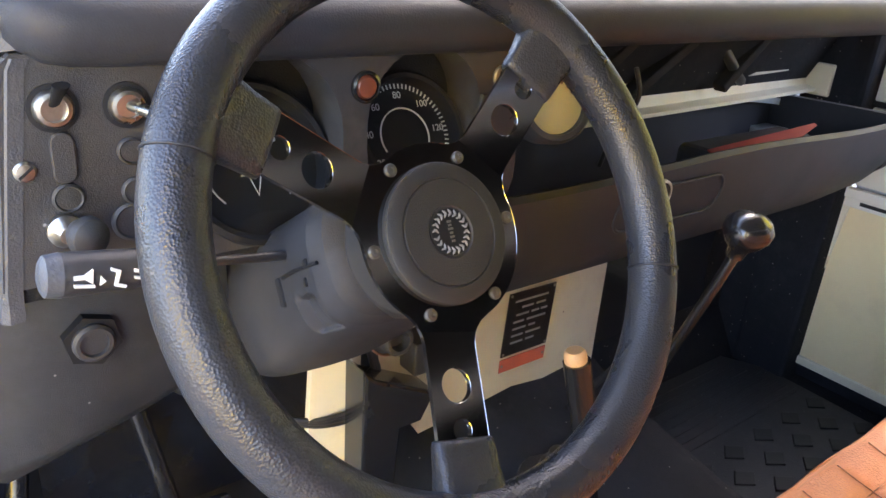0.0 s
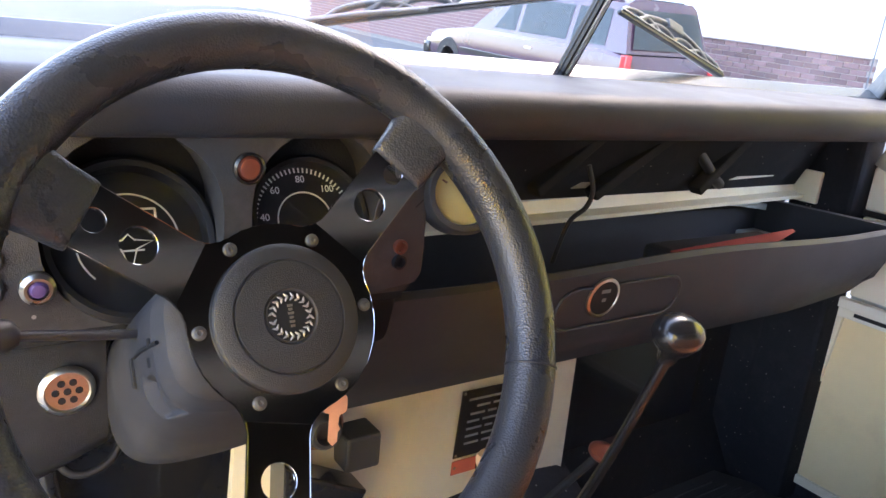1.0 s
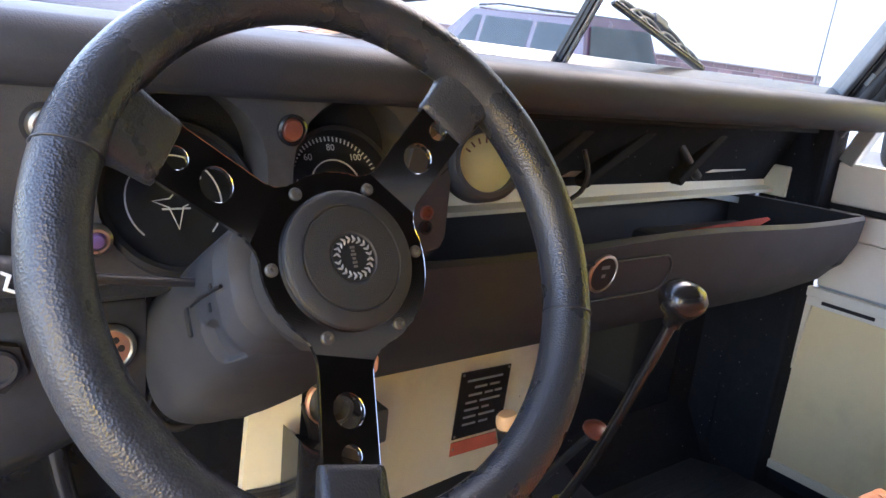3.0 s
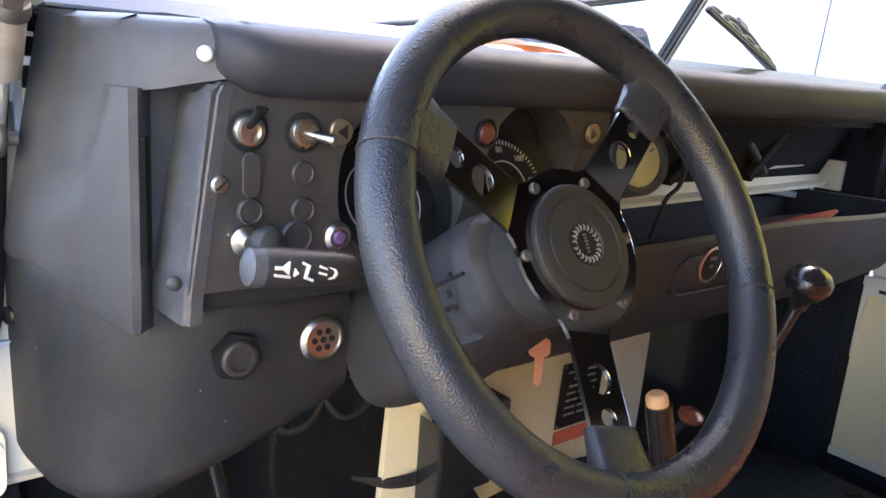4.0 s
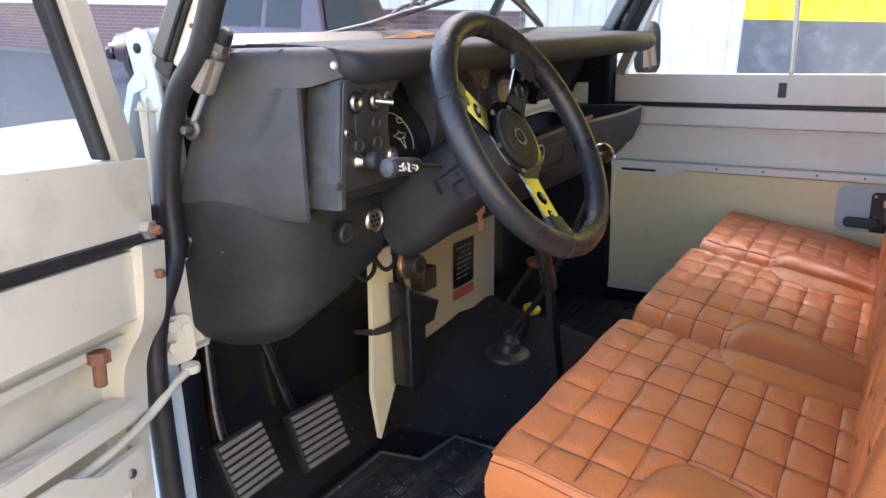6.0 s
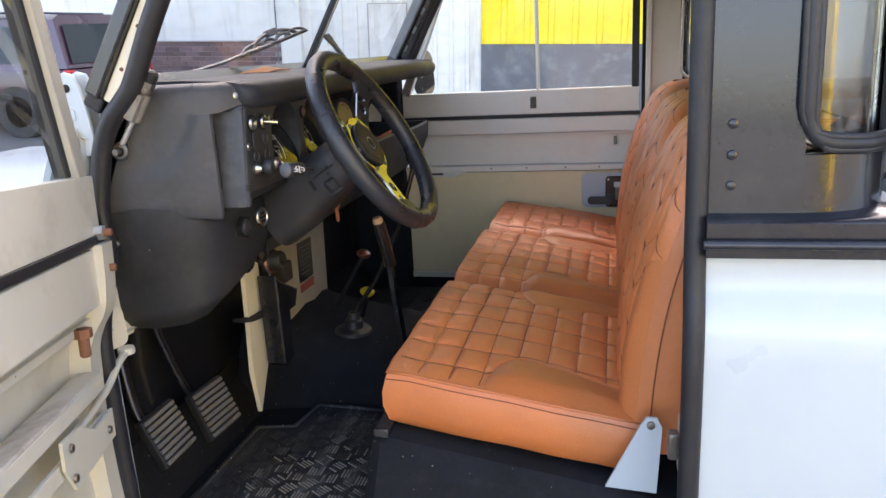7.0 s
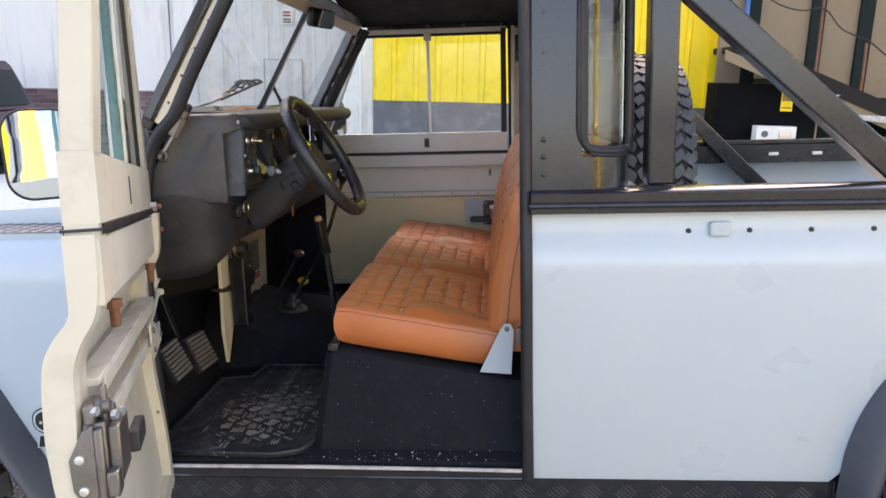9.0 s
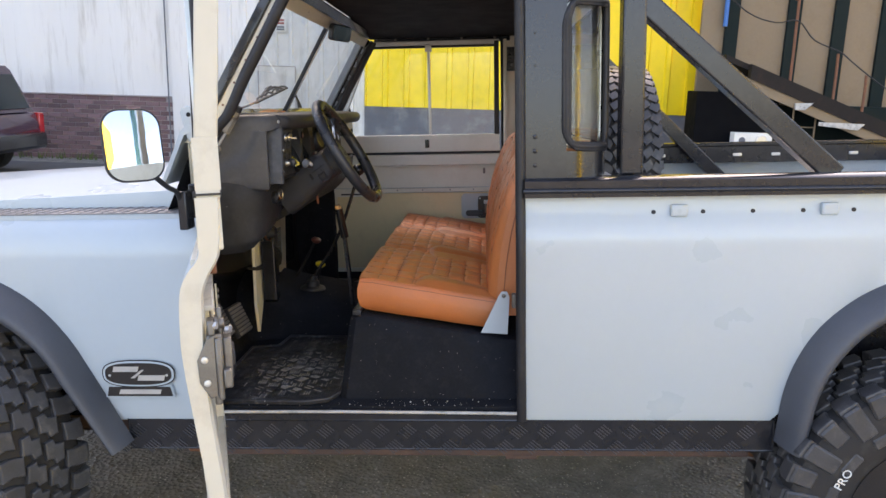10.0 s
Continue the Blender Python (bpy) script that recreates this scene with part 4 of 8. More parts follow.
def door(name, m, pale, label):
    """A two-piece door: folded lower half, bolted-on window top. Local x from the hinges, y into the cab."""
    d = part(name, B(), pale, truck, label)
    T = lambda bm: (bmesh.ops.transform(bm, matrix=m, verts=bm.verts), bm)[1]
    def put(nm, bm, mat, lab=""):
        return part(nm, T(bm), mat, d, lab)
    prof = [(-0.012, 0.605), (-0.018, 0.727), (-0.031, 0.85), (-0.041, 0.95), (-0.042, 1.00), (-0.038, 1.058), (-0.026, 1.087), (-0.007, 1.112), (-0.005, 1.14), (-0.005, 1.205)]
    prof = [(p.y, p.z) for p in smooth_path([(0, v, z) for v, z in prof], 4)]
    put("outer_skin", loft(B(), skin_rows(prof, 0.0, 0.785)), white_paint)
    # end frames follow the skin's swell
    inn = [(0.014, 0.605), (0.009, 0.727), (-0.002, 0.85), (-0.006, 0.95), (-0.004, 1.02), (-0.002, 1.055), (0.008, 1.083), (0.025, 1.112), (0.031, 1.15), (0.033, 1.205)]
    inn = [(p.y, p.z) for p in smooth_path([(0, v, z) for v, z in inn], 4)]
    out = [(v + 0.004, z) for v, z in prof]
    ring = out + inn[::-1]
    put("inner_skin", loft(B(), skin_rows([(v + 0.005, z) for v, z in prof], 0.03, 0.76)), pale)
    put("rear_frame", loft(B(), [[(0.735, v, z) for v, z in ring], [(0.778, v, z) for v, z in ring]]), pale)
    put("rear_flange", loft(B(), [[(0.778, v, z) for v, z in ring], [(0.790, v - 0.004, z) for v, z in ring]]), pale)
    put("front_frame", loft(B(), [[(0.002, v, z) for v, z in ring], [(0.045, v, z) for v, z in ring]]), pale)
    put("waist_band", prism(B(), [(0.0, 0.006), (0.785, 0.018), (0.785, 0.033), (0.0, 0.020)], 1.122, 1.200, None, 0.003), pale)
    put("waist_shelf", box(B(), 0.045, 0.735, -0.020, 0.006, 1.094, 1.106, 0.002), pale)
    put("middle_rail", box(B(), 0.045, 0.735, -0.022, 0.010, 1.020, 1.029, 0.002), grimy_paint, "folded rail with grime in its channel")
    put("middle_rail", box(B(), 0.045, 0.700, 0.004, 0.011, 1.003, 1.025, 0.002), pale)
    put("middle_rail", box(B(), 0.045, 0.735, 0.004, 0.011, 0.950, 0.972, 0.002), pale)
    put("bottom_rail", box(B(), 0.02, 0.77, -0.03, 0.013, 0.605, 0.635, 0.004), pale)
    put("lower_panel", loft(B(), [[(u, -0.014, 0.63), (u, -0.024, 0.80), (u, -0.030, 0.95), (u, -0.030, 1.02), (u, -0.034, 1.02), (u, -0.034, 0.95), (u, -0.028, 0.80), (u, -0.018, 0.63)] for u in (0.045, 0.735)]), pale)
    put("strap_plate", prism(B(), [(0.05, 0.935), (0.20, 0.930), (0.225, 0.965), (0.225, 1.000), (0.17, 0.997), (0.12, 0.973), (0.05, 0.975)], -0.018, -0.014, axes((0, 0, 0), (1, 0, 0), (0, 0, 1))), pale)
    for u, z in ((0.075, 0.953), (0.205, 0.947), (0.205, 0.985)):
        put("rivet", lathe(B(), [(0.006, 0), (0.005, 0.003), (0.002, 0.004)], facing((u, 0.019, z), (0, 1, 0)), 8), steel)
    put("waist_seal", prism(B(), [(-0.002, -0.006), (0.764, -0.008), (0.764, 0.0365), (-0.002, 0.022)], 1.203, 1.216, None, 0.002), rubber)
    put("end_filler", prism(B(), [(0.764, -0.002), (0.785, -0.002), (0.785, 0.034), (0.764, 0.0335)], 1.2045, 1.2165), pale)
    put("end_strip", prism(B(), [(0.760, -0.006), (0.789, -0.006), (0.789, 0.0375), (0.760, 0.037)], 1.208, 1.2115), rubber)
    # window top
    put("top_rail", prism(B(), [(0.0, -0.006), (0.785, -0.003), (0.785, 0.036), (0.0, 0.018)], 1.216, 1.298, None, 0.0008), pale)
    def post(nm, a, b, w, dd, mat):
        a, b = Vector(a), Vector(b)
        mm = axes(a, b - a, (0, 1, 0))
        return put(nm, box(B(), 0, (b - a).length, -dd / 2, dd / 2, -w / 2, w / 2, 0.003, m=mm), mat)
    post("window_post", (0.760, 0.0185, 1.296), (0.760, 0.052, 1.718), 0.050, 0.036, pale)
    post("window_post", (0.030, 0.006, 1.296), (0.215, 0.018, 1.718), 0.034, 0.024, frame_paint)
    post("window_channel", (0.050, -0.002, 1.300), (0.231, 0.012, 1.70), 0.009, 0.022, rubber)
    post("window_channel", (0.735, 0.018, 1.300), (0.735, 0.028, 1.70), 0.012, 0.026, rubber)
    post("window_header", (0.20, 0.020, 1.708), (0.780, 0.033, 1.708), 0.028, 0.030, frame_paint)
    post("window_channel", (0.23, 0.012, 1.69), (0.74, 0.012, 1.69), 0.010, 0.026, rubber)
    for i, (u, z) in enumerate(((0.045, 1.33), (0.085, 1.42), (0.125, 1.51), (0.165, 1.60), (0.762, 1.35), (0.762, 1.45), (0.762, 1.55), (0.762, 1.65))):
        put("frame_screw", lathe(B(), [(0.004, 0), (0.003, 0.0025), (0.001, 0.003)], facing((u, 0.012 + (z - 1.3) * 0.042, z), (0, 1, 0)), 8), chrome)
    for u0, u1, v in ((0.05, 0.42, 0.004), (0.38, 0.735, -0.006)):
        k = 0.18 if u0 < 0.1 else 0
        bm = loft(B(), [[(u0, v + 0.024 * u0, 1.298), (u1, v + 0.024 * u1, 1.298)], [(u0 + k, v + 0.014 + 0.016 * u0, 1.70), (u1, v + 0.014 + 0.016 * u1, 1.70)]], closed=False)
        pane = put("sliding_pane", bm, glass)
        pane.visible_shadow = False
    put("pane_edge", box(B(), 0.414, 0.422, 0.008, 0.022, 1.300, 1.70), green_glass, "greenish cut edge of the sliding pane")
    put("window_divider", box(B(), 0.376, 0.386, -0.002, 0.024, 1.300, 1.70, 0.002), zinc)
    put("slot", box(B(), 0.428, 0.433, 0.020, 0.0292, 1.232, 1.276, 0.0), rubber)
    # lock on the free edge: end plate, stepped case, latch, tongue, rod and gear
    EP = axes((0.7905, 0, 0), (0, 1, 0), (0, 0, 1))
    lock = put("door_lock", prism(B(), [(-0.020, 0.952), (-0.004, 0.984), (0.008, 0.990), (0.008, 0.893), (-0.003, 0.890), (-0.018, 0.916)], 0, 0.003, EP, 0.001), lock_steel, "worn grey steel door lock with screws")
    for nm, bx, mt in (("lock_case", (0.700, 0.786, -0.004, 0.020, 0.900, 0.990), lock_steel), ("lock_cover", (0.712, 0.780, 0.020, 0.034, 0.915, 0.982), lock_steel), ("lock_bar", (0.786, 0.797, 0.008, 0.018, 0.886, 0.985), lock_steel), ("lock_latch", (0.770, 0.800, 0.018, 0.032, 0.905, 0.935), lock_steel), ("lock_foot", (0.730, 0.765, 0.002, 0.014, 0.870, 0.902), lock_steel), ("lock_arm", (0.764, 0.772, 0.014, 0.022, 0.985, 1.030), lock_steel), ("lock_seat", (0.742, 0.790, -0.002, 0.010, 0.988, 1.012), lock_steel)):
        part(nm, T(box(B(), *bx, 0.003)), mt, d)
    part("lock_gear", T(lathe(B(), [(0.014, 0), (0.014, 0.005), (0.009, 0.007), (0.009, 0.014), (0.004, 0.016)], facing((0.768, 0.010, 1.004), (0, 1, 0)), 12)), steel, d)
    for u, v, z in ((0.785, 0.008, 1.004), (0.752, 0.018, 1.000), (0.770, 0.026, 0.993), (0.748, 0.030, 0.990)):
        part("lock_nut", T(hexnut(B(), (u, v, z), (0.3, 1, 0), 0.0062, 0.006)), zinc, d)
    for v, z in ((-0.009, 0.952), (-0.007, 0.915)):
        part("lock_screw", T(lathe(B(), [(0.0058, 0.003), (0.005, 0.0045), (0.0022, 0.005), (0.002, 0.0035), (0.0004, 0.0035)], EP @ Matrix.Translation((v, z, 0)), 14)), zinc, d)
    put("inner_handle", prism(B(), rounded(0.072, 0.030, 0.006, 4, 0.640, 0.926), -0.040, -0.026, axes((0, 0, 0), (1, 0, 0), (0, 0, 1)), 0.003), black_plastic, "black inner door handle")
    for z in (1.219, 1.169):
        put("hinge_bolt", prism(B(), circle(0.011, 6), -0.014, 0.0, facing((0.018, 0.030, z), (0, 1, 0))), zinc)
        put("hinge_bolt_end", lathe(B(), [(0.0055, 0), (0.0055, 0.008), (0.004, 0.010)], facing((0.018, 0.030, z), (0, 1, 0)), 10), rust)
    for u in (0.105, 0.60):
        put("rail_bolt", prism(B(), circle(0.012, 6), 0, 0.012, facing((u, 0.014, 1.105), (0, 0, -1))), rust)
        put("rail_bolt_end", lathe(B(), [(0.007, 0), (0.007, 0.036), (0.005, 0.038)], facing((u, 0.014, 1.105), (0, 0, -1)), 10), rust)
    return d


# the hinges lean with the body, so the open door rises towards its free edge
OPEN = axes((0, 0, 0), (-0.772, -0.293, 0.087), (0.353, -0.936, 0)) @ Matrix.Diagonal((1.05, 1, 1, 1))
OPEN.translation = Vector((-0.832, 0.836, 1.21)) - OPEN.to_3x3() @ Vector((0, 0, 1.21))
door("driver_door", OPEN, door_paint, "open driver's door in chipped cream and white paint")
# check strap and its bracket on the post
bm = tube(B(), smooth_path([(-0.775, 0.847, 1.015), (-0.81, 0.838, 1.010), (-0.86, 0.822, 0.996), (-0.93, 0.797, 0.992), (-0.99, 0.778, 0.992)], 5), 0.0056, 8)
part("check_strap", bm, door_paint, truck, "cream painted door check strap")
br = part("strap_bracket", prism(B(), rounded(0.044, 0.064, 0.014, 4), 0, 0.004, facing((-0.777, 0.866, 1.052), (-0.25, -1, 0.1))), door_paint, truck)
for du, dz in ((-0.012, 0.024), (0.014, 0.012), (-0.014, -0.004)):
    part("bracket_bolt", hexnut(B(), (-0.778 + du, 0.8605 + du * 0.25, 1.052 + dz), (-0.25, -1, 0.1), 0.008, 0.006), door_paint, br)
part("strap_pin", lathe(B(), [(0.012, 0), (0.013, 0.004), (0.012, 0.010), (0.006, 0.012)], pose(-0.776, 0.848, 1.010), 12), door_paint, br)
# hinge leaf between door and post
part("door_hinge", box(B(), -0.832, -0.800, 0.832, 0.872, 1.15, 1.24, 0.004), black_paint, truck)
# windscreen hinge bracket on the scuttle corner
CLAMP = Matrix.Translation((-0.752, 0.789, 1.367)) @ Vector((0, 0, 1)).rotation_difference(Vector((0.03, -0.53, 0.85))).to_matrix().to_4x4()
clamp_paint = material("clamp_paint", (0.24, 0.215, 0.18), 0.5, vary=0.15, scale=30, stain=(0.12, 0.085, 0.05), stain_amount=0.7, stain_scale=40)
catch = part("screen_clamp", lathe(B(), [(0.0085, 0.0), (0.0105, 0.002), (0.0105, 0.042), (0.009, 0.045)], CLAMP, 20), clamp_paint, truck, "windscreen clamp in worn cream paint")
part("clamp_plate", box(B(), -0.017, -0.006, -0.008, 0.008, 0.002, 0.044, 0.002, m=CLAMP), clamp_paint, catch)
part("clamp_collar", lathe(B(), [(0.0115, 0.046), (0.0125, 0.050), (0.0115, 0.056)], CLAMP, 20), steel, catch)
part("clamp_nut", prism(B(), circle(0.011, 6), 0.056, 0.064, CLAMP), steel, catch)
part("clamp_cap", lathe(B(), [(0.0095, 0.064), (0.0105, 0.067), (0.0095, 0.078), (0.005, 0.081)], CLAMP, 16), rubber, catch)
part("clamp_rod", tube(B(), [CLAMP @ Vector((0, 0, 0.0)), CLAMP @ Vector((0, 0.001, -0.02)), CLAMP @ Vector((0, 0.002, -0.045))], 0.0042, 10), zinc, catch)
part("clamp_eye", tube(B(), [CLAMP @ Vector((0.0, 0.009 * math.cos(t), -0.052 + 0.010 * math.sin(t))) for t in [2 * math.pi * k / 18 for k in range(18)]], 0.0045, 8, closed=True), steel, catch)
part("clamp_pin", tube(B(), [CLAMP @ Vector((x, 0, -0.052)) for x in (-0.014, 0.0, 0.012)], 0.005, 10), steel, catch)


def passenger_door(m):
    d = part("passenger_door", B(), grey_paint, truck, "closed passenger door with pale painted inside")
    T = lambda bm: (bmesh.ops.transform(bm, matrix=m, verts=bm.verts), bm)[1]
    put = lambda nm, bm, mat, lab="": part(nm, T(bm), mat, d, lab)
    # local x runs back from the hinges, y into the cab
    put("outer_skin", box(B(), 0.0, 0.80, -0.045, -0.030, 0.605, 1.21), white_paint)
    put("lower_panel", prism(B(), [(-0.036, 0.655), (0.785, 0.655), (0.785, 1.026), (-0.004, 1.026)], 0.002, 0.010, axes((0, 0, 0), (1, 0, 0), (0, 0, 1))), yellow_bounce_paint, "flat cream inner panel")
    put("panel_edge", prism(B(), [(-0.037, 0.655), (-0.019, 0.655), (0.012, 1.03), (-0.006, 1.03)], -0.006, 0.004, axes((0, 0, 0), (1, 0, 0), (0, 0, 1)), 0.002), cream_paint)
    put("panel_edge", box(B(), -0.036, 0.785, -0.004, 0.006, 0.648, 0.666, 0.002), cream_paint)
    put("kick_strip", box(B(), -0.045, 0.785, -0.028, -0.012, 0.600, 0.652), carpet)
    put("ledge", prism(B(), [(-0.005, 1.031), (0.785, 1.031), (0.785, 1.050), (-0.005, 1.050)], -0.012, 0.004, axes((0, 0, 0), (1, 0, 0), (0, 0, 1)), 0.002), grey_paint)
    put("handle_pocket", prism(B(), [(0.0, 1.040), (0.0, 1.012), (0.175, 1.012), (0.215, 1.030), (0.785, 1.030), (0.785, 1.040)], -0.007, 0.003, axes((0, 0, 0), (1, 0, 0), (0, 0, 1)), 0.002), grey_paint)
    put("pocket_slot", box(B(), 0.03, 0.13, 0.006, 0.009, 1.020, 1.027, 0.001), rubber)
    put("recess_back", box(B(), 0.0, 0.785, -0.028, -0.022, 1.05, 1.21), grey_paint)
    put("waist_band", box(B(), 0.0, 0.785, -0.020, 0.006, 1.156, 1.207, 0.004), grey_paint)
    put("waist_lip", box(B(), 0.0, 0.750, -0.020, 0.002, 1.149, 1.1545, 0.001), grey_paint)
    put("waist_seal", box(B(), -0.005, 0.79, -0.024, 0.008, 1.208, 1.219, 0.002), rubber)
    put("top_rail", box(B(), 0.0, 0.785, -0.020, 0.008, 1.219, 1.298, 0.004), grey_paint)
    put("latch_slot", box(B(), 0.437, 0.457, 0.006, 0.0105, 1.238, 1.276, 0.001), satin_black)
    def post(nm, a, b, w, dd, mat):
        a, b = Vector(a), Vector(b)
        mm = axes(a, b - a, (0, 1, 0))
        return put(nm, box(B(), 0, (b - a).length, -dd / 2, dd / 2, -w / 2, w / 2, 0.003, m=mm), mat)
    post("window_post", (0.772, -0.004, 1.296), (0.772, 0.010, 1.715), 0.022, 0.034, rubber)
    post("window_post", (0.012, -0.004, 1.296), (0.192, 0.010, 1.715), 0.030, 0.030, zinc)
    post("window_header", (0.18, 0.010, 1.710), (0.785, 0.010, 1.710), 0.022, 0.030, zinc)
    post("window_channel", (0.19, 0.008, 1.695), (0.77, 0.008, 1.695), 0.010, 0.026, rubber)
    post("window_divider", (0.463, 0.004, 1.298), (0.463, 0.010, 1.70), 0.012, 0.020, zinc)
    put("window_catch", box(B(), 0.448, 0.478, 0.006, 0.030, 1.672, 1.705, 0.003), zinc)
    for u0, u1, v in ((0.03, 0.466, 0.002), (0.46, 0.77, -0.006)):
        k = 0.17 if u0 < 0.1 else 0
        pane = put("sliding_pane", loft(B(), [[(u0, v, 1.298), (u1, v, 1.298)], [(u0 + k, v + 0.008, 1.70), (u1, v + 0.008, 1.70)]], closed=False), glass)
        pane.visible_shadow = False
    lk = put("door_lock", prism(B(), rounded(0.095, 0.104, 0.012, 4, 0.728, 0.957), -0.014, -0.0087, axes((0, 0, 0), (1, 0, 0), (0, 0, 1)), 0.002), satin_black, "black and zinc door lock")
    for nm, b, mt in (("lock_case", (0.712, 0.770, 0.008, 0.026, 0.930, 0.972), steel), ("lock_plate", (0.708, 0.770, 0.0142, 0.018, 0.972, 0.990), zinc), ("lock_post", (0.688, 0.704, 0.008, 0.026, 0.925, 0.945), satin_black)):
        part(nm, T(box(B(), *b, 0.004)), mt, d)
    put("inner_handle", prism(B(), rounded(0.082, 0.026, 0.012, 5, 0.664, 0.931), -0.036, -0.022, axes((0, 0, 0), (1, 0, 0), (0, 0, 1)), 0.004), black_plastic, "black oval lever handle")
    for u, z in ((0.690, 0.998), (0.766, 0.998), (0.690, 0.916), (0.766, 0.916), (0.728, 0.914)):
        put("lock_screw", lathe(B(), [(0.004, 0), (0.003, 0.002), (0.0004, 0.0026)], facing((u, 0.014, z), (0, 1, 0)), 8), zinc)
    put("lock_surround", prism(B(), rounded(0.175, 0.118, 0.02, 4, 0.690, 0.962), 0.0065, 0.0085, axes((0, 0, 0), (1, 0, 0), (0, 0, 1)) @ Matrix.Diagonal((1, 1, -1, 1))), white_paint)
    put("coat_hook", box(B(), 0.706, 0.716, 0.0, 0.020, 1.115, 1.140, 0.002), steel)
    for z in (0.682, 0.729):
        put("panel_bolt", lathe(B(), [(0.009, 0), (0.008, 0.004), (0.003, 0.006)], facing((-0.030 + (z - 0.68) * 0.06, 0.006, z), (0, 1, 0)), 10), rust)
    for u in (0.30, 0.42, 0.55, 0.66, 0.74):
        put("ledge_screw", lathe(B(), [(0.003, 0), (0.002, 0.002)], facing((u, 0.012, 1.041), (0, 1, 0)), 8), steel)
    return d


passenger_door(Matrix(((0, -1, 0, 0.785), (-1, 0, 0, 0.815), (0, 0, 1, 0), (0, 0, 0, 1))))


# ---- dashboard ----
dash = thing("dashboard", (-0.45, 0.70, 1.03), "black padded dashboard with instrument panel", "dashboard")
# padded top: flat deck, rolled front edge
def roll_ring(x, f=1.0):
    y0 = 0.640 + (1 - f) * 0.03
    r = 0.0215 * (0.55 + 0.45 * f)
    pts = [(x, 0.845, 1.418), (x, 0.76, 1.417), (x, 0.70, 1.414)]
    cz, cy = 1.411 - r, y0 + r
    for a in range(90, 281, 19):
        pts.append((x, cy + r * math.cos(radians(a)), cz + r * math.sin(radians(a))))
    pts += [(x, 0.70, 1.377), (x, 0.845, 1.39)]
    return pts


xs = [-0.656, -0.650, -0.640, -0.625, -0.60, -0.4, -0.2, 0.0, 0.2, 0.4, 0.535, 0.572, 0.589, 0.596]
fs = [0.30, 0.6, 0.85, 0.97, 1, 1, 1, 1, 1, 1, 1, 0.85, 0.5, 0.15]
part("padded_top", loft(B(), [roll_ring(x, f) for x, f in zip(xs, fs)]), black_vinyl, dash, "padded black vinyl dash roll")
rings = [[(x, 0.845, 1.417), (x, 0.70, 1.412), (x, 0.70, 1.385), (x, 0.845, 1.39)] for x in (0.586, 0.745)]
part("top_end", loft(B(), rings), black_vinyl, dash)
# moulded left end cap: slopes from the post to an upright fin, with a chamfered brow
def cap_ring(z, low=0.0, tuck=0.0):
    """Plan of the cap at height z: its rear edge leans with the pillar; above a slanting ridge its side falls back; low draws the foot down at the fin."""
    out = []
    x0, y0 = -0.7500 + 0.115 * (z - 1.226), 0.868 - 0.40 * (z - 1.226)
    for k in range(15):
        s = k / 14
        x, y = x0 + (-0.7030 - x0) * s, y0 + (0.702 - y0) * s
        ridge = 1.262 + 0.045 * s + 0.074 * smoothstep(0.55, 1.0, s)
        back = 0.0085 * smoothstep(ridge - 0.006, ridge + 0.020, z) * smoothstep(0.0, 0.35, s) * (1 - 0.4 * smoothstep(0.88, 1.0, s))
        swell = 0.004 * math.sin(math.pi * s)
        out.append((x + 0.96 * (back - swell + tuck), y + 0.26 * (back - swell + tuck), z - low * s))
    out += [(-0.7005 + tuck, 0.6955 + tuck, z - low), (-0.6950, 0.6945 + tuck, z - low), (-0.6905, 0.6985 + tuck, z - low), (-0.680, 0.718, z - low), (-0.66, 0.7185, z - low), (-0.62, 0.72, z - low), (-0.62, 0.872, z - low)]
    return out


def brow_ring(z, g):
    """Plan of the brow that overhangs the panel, flush with the cap's side; g draws its edge in towards the top."""
    lean_in = 0.10 * (z - 1.355)
    pts = [(x, y) for x, y, _ in cap_ring(z)[:13]]
    pts += [(-0.694 + lean_in, 0.700), (-0.684 + lean_in, 0.687), (-0.668, 0.676), (-0.650, 0.664), (-0.641, 0.657), (-0.634, 0.662), (-0.628, 0.68), (-0.628, 0.872)]
    n = len(pts)
    return [(x + (g if 1 < i < n - 3 else 0), y + (g * 0.7 if 11 < i < n - 2 else 0), z) for i, (x, y) in enumerate(pts)]


rings = [cap_ring(1.2255, 0.021, 0.010), cap_ring(1.2275, 0.020, 0.003), cap_ring(1.232, 0.018), cap_ring(1.245, 0.010)] + [cap_ring(1.255 + 0.0126 * k) for k in range(10)]
bm = loft(B(), rings)
part("end_cap", bm, faded_plastic, dash, "moulded black end cap with an upright fin")
rings = []
for z, g in ((1.3665, 0.0), (1.370, 0.0), (1.376, 0.0), (1.400, 0.002), (1.409, 0.007), (1.413, 0.016)):
    ring = brow_ring(z, g)
    # the brow's underside climbs towards its tip
    rings.append([(x, y, z + (0.013 * smoothstep(0.70, 0.655, y) if z < 1.38 and i < 19 else 0)) for i, (x, y, z) in enumerate(ring)])
part("cap_brow", loft(B(), rings), faded_plastic, dash, "brow of the end cap, overhanging the panel")
part("fin_strip", loft(B(), [[(-0.6955, 0.6930, z), (-0.6910, 0.6945, z), (-0.6835, 0.7105, z), (-0.6880, 0.7125, z)] for z in (1.254, 1.256, 1.336, 1.338)]), roof_lining, dash, "dark strip let into the fin")
part("brow_screw", screw(B(), (-0.6625, 0.6690, 1.392), (-0.5, -0.85, 0.1), 0.0050, 0.0016), zinc, dash)
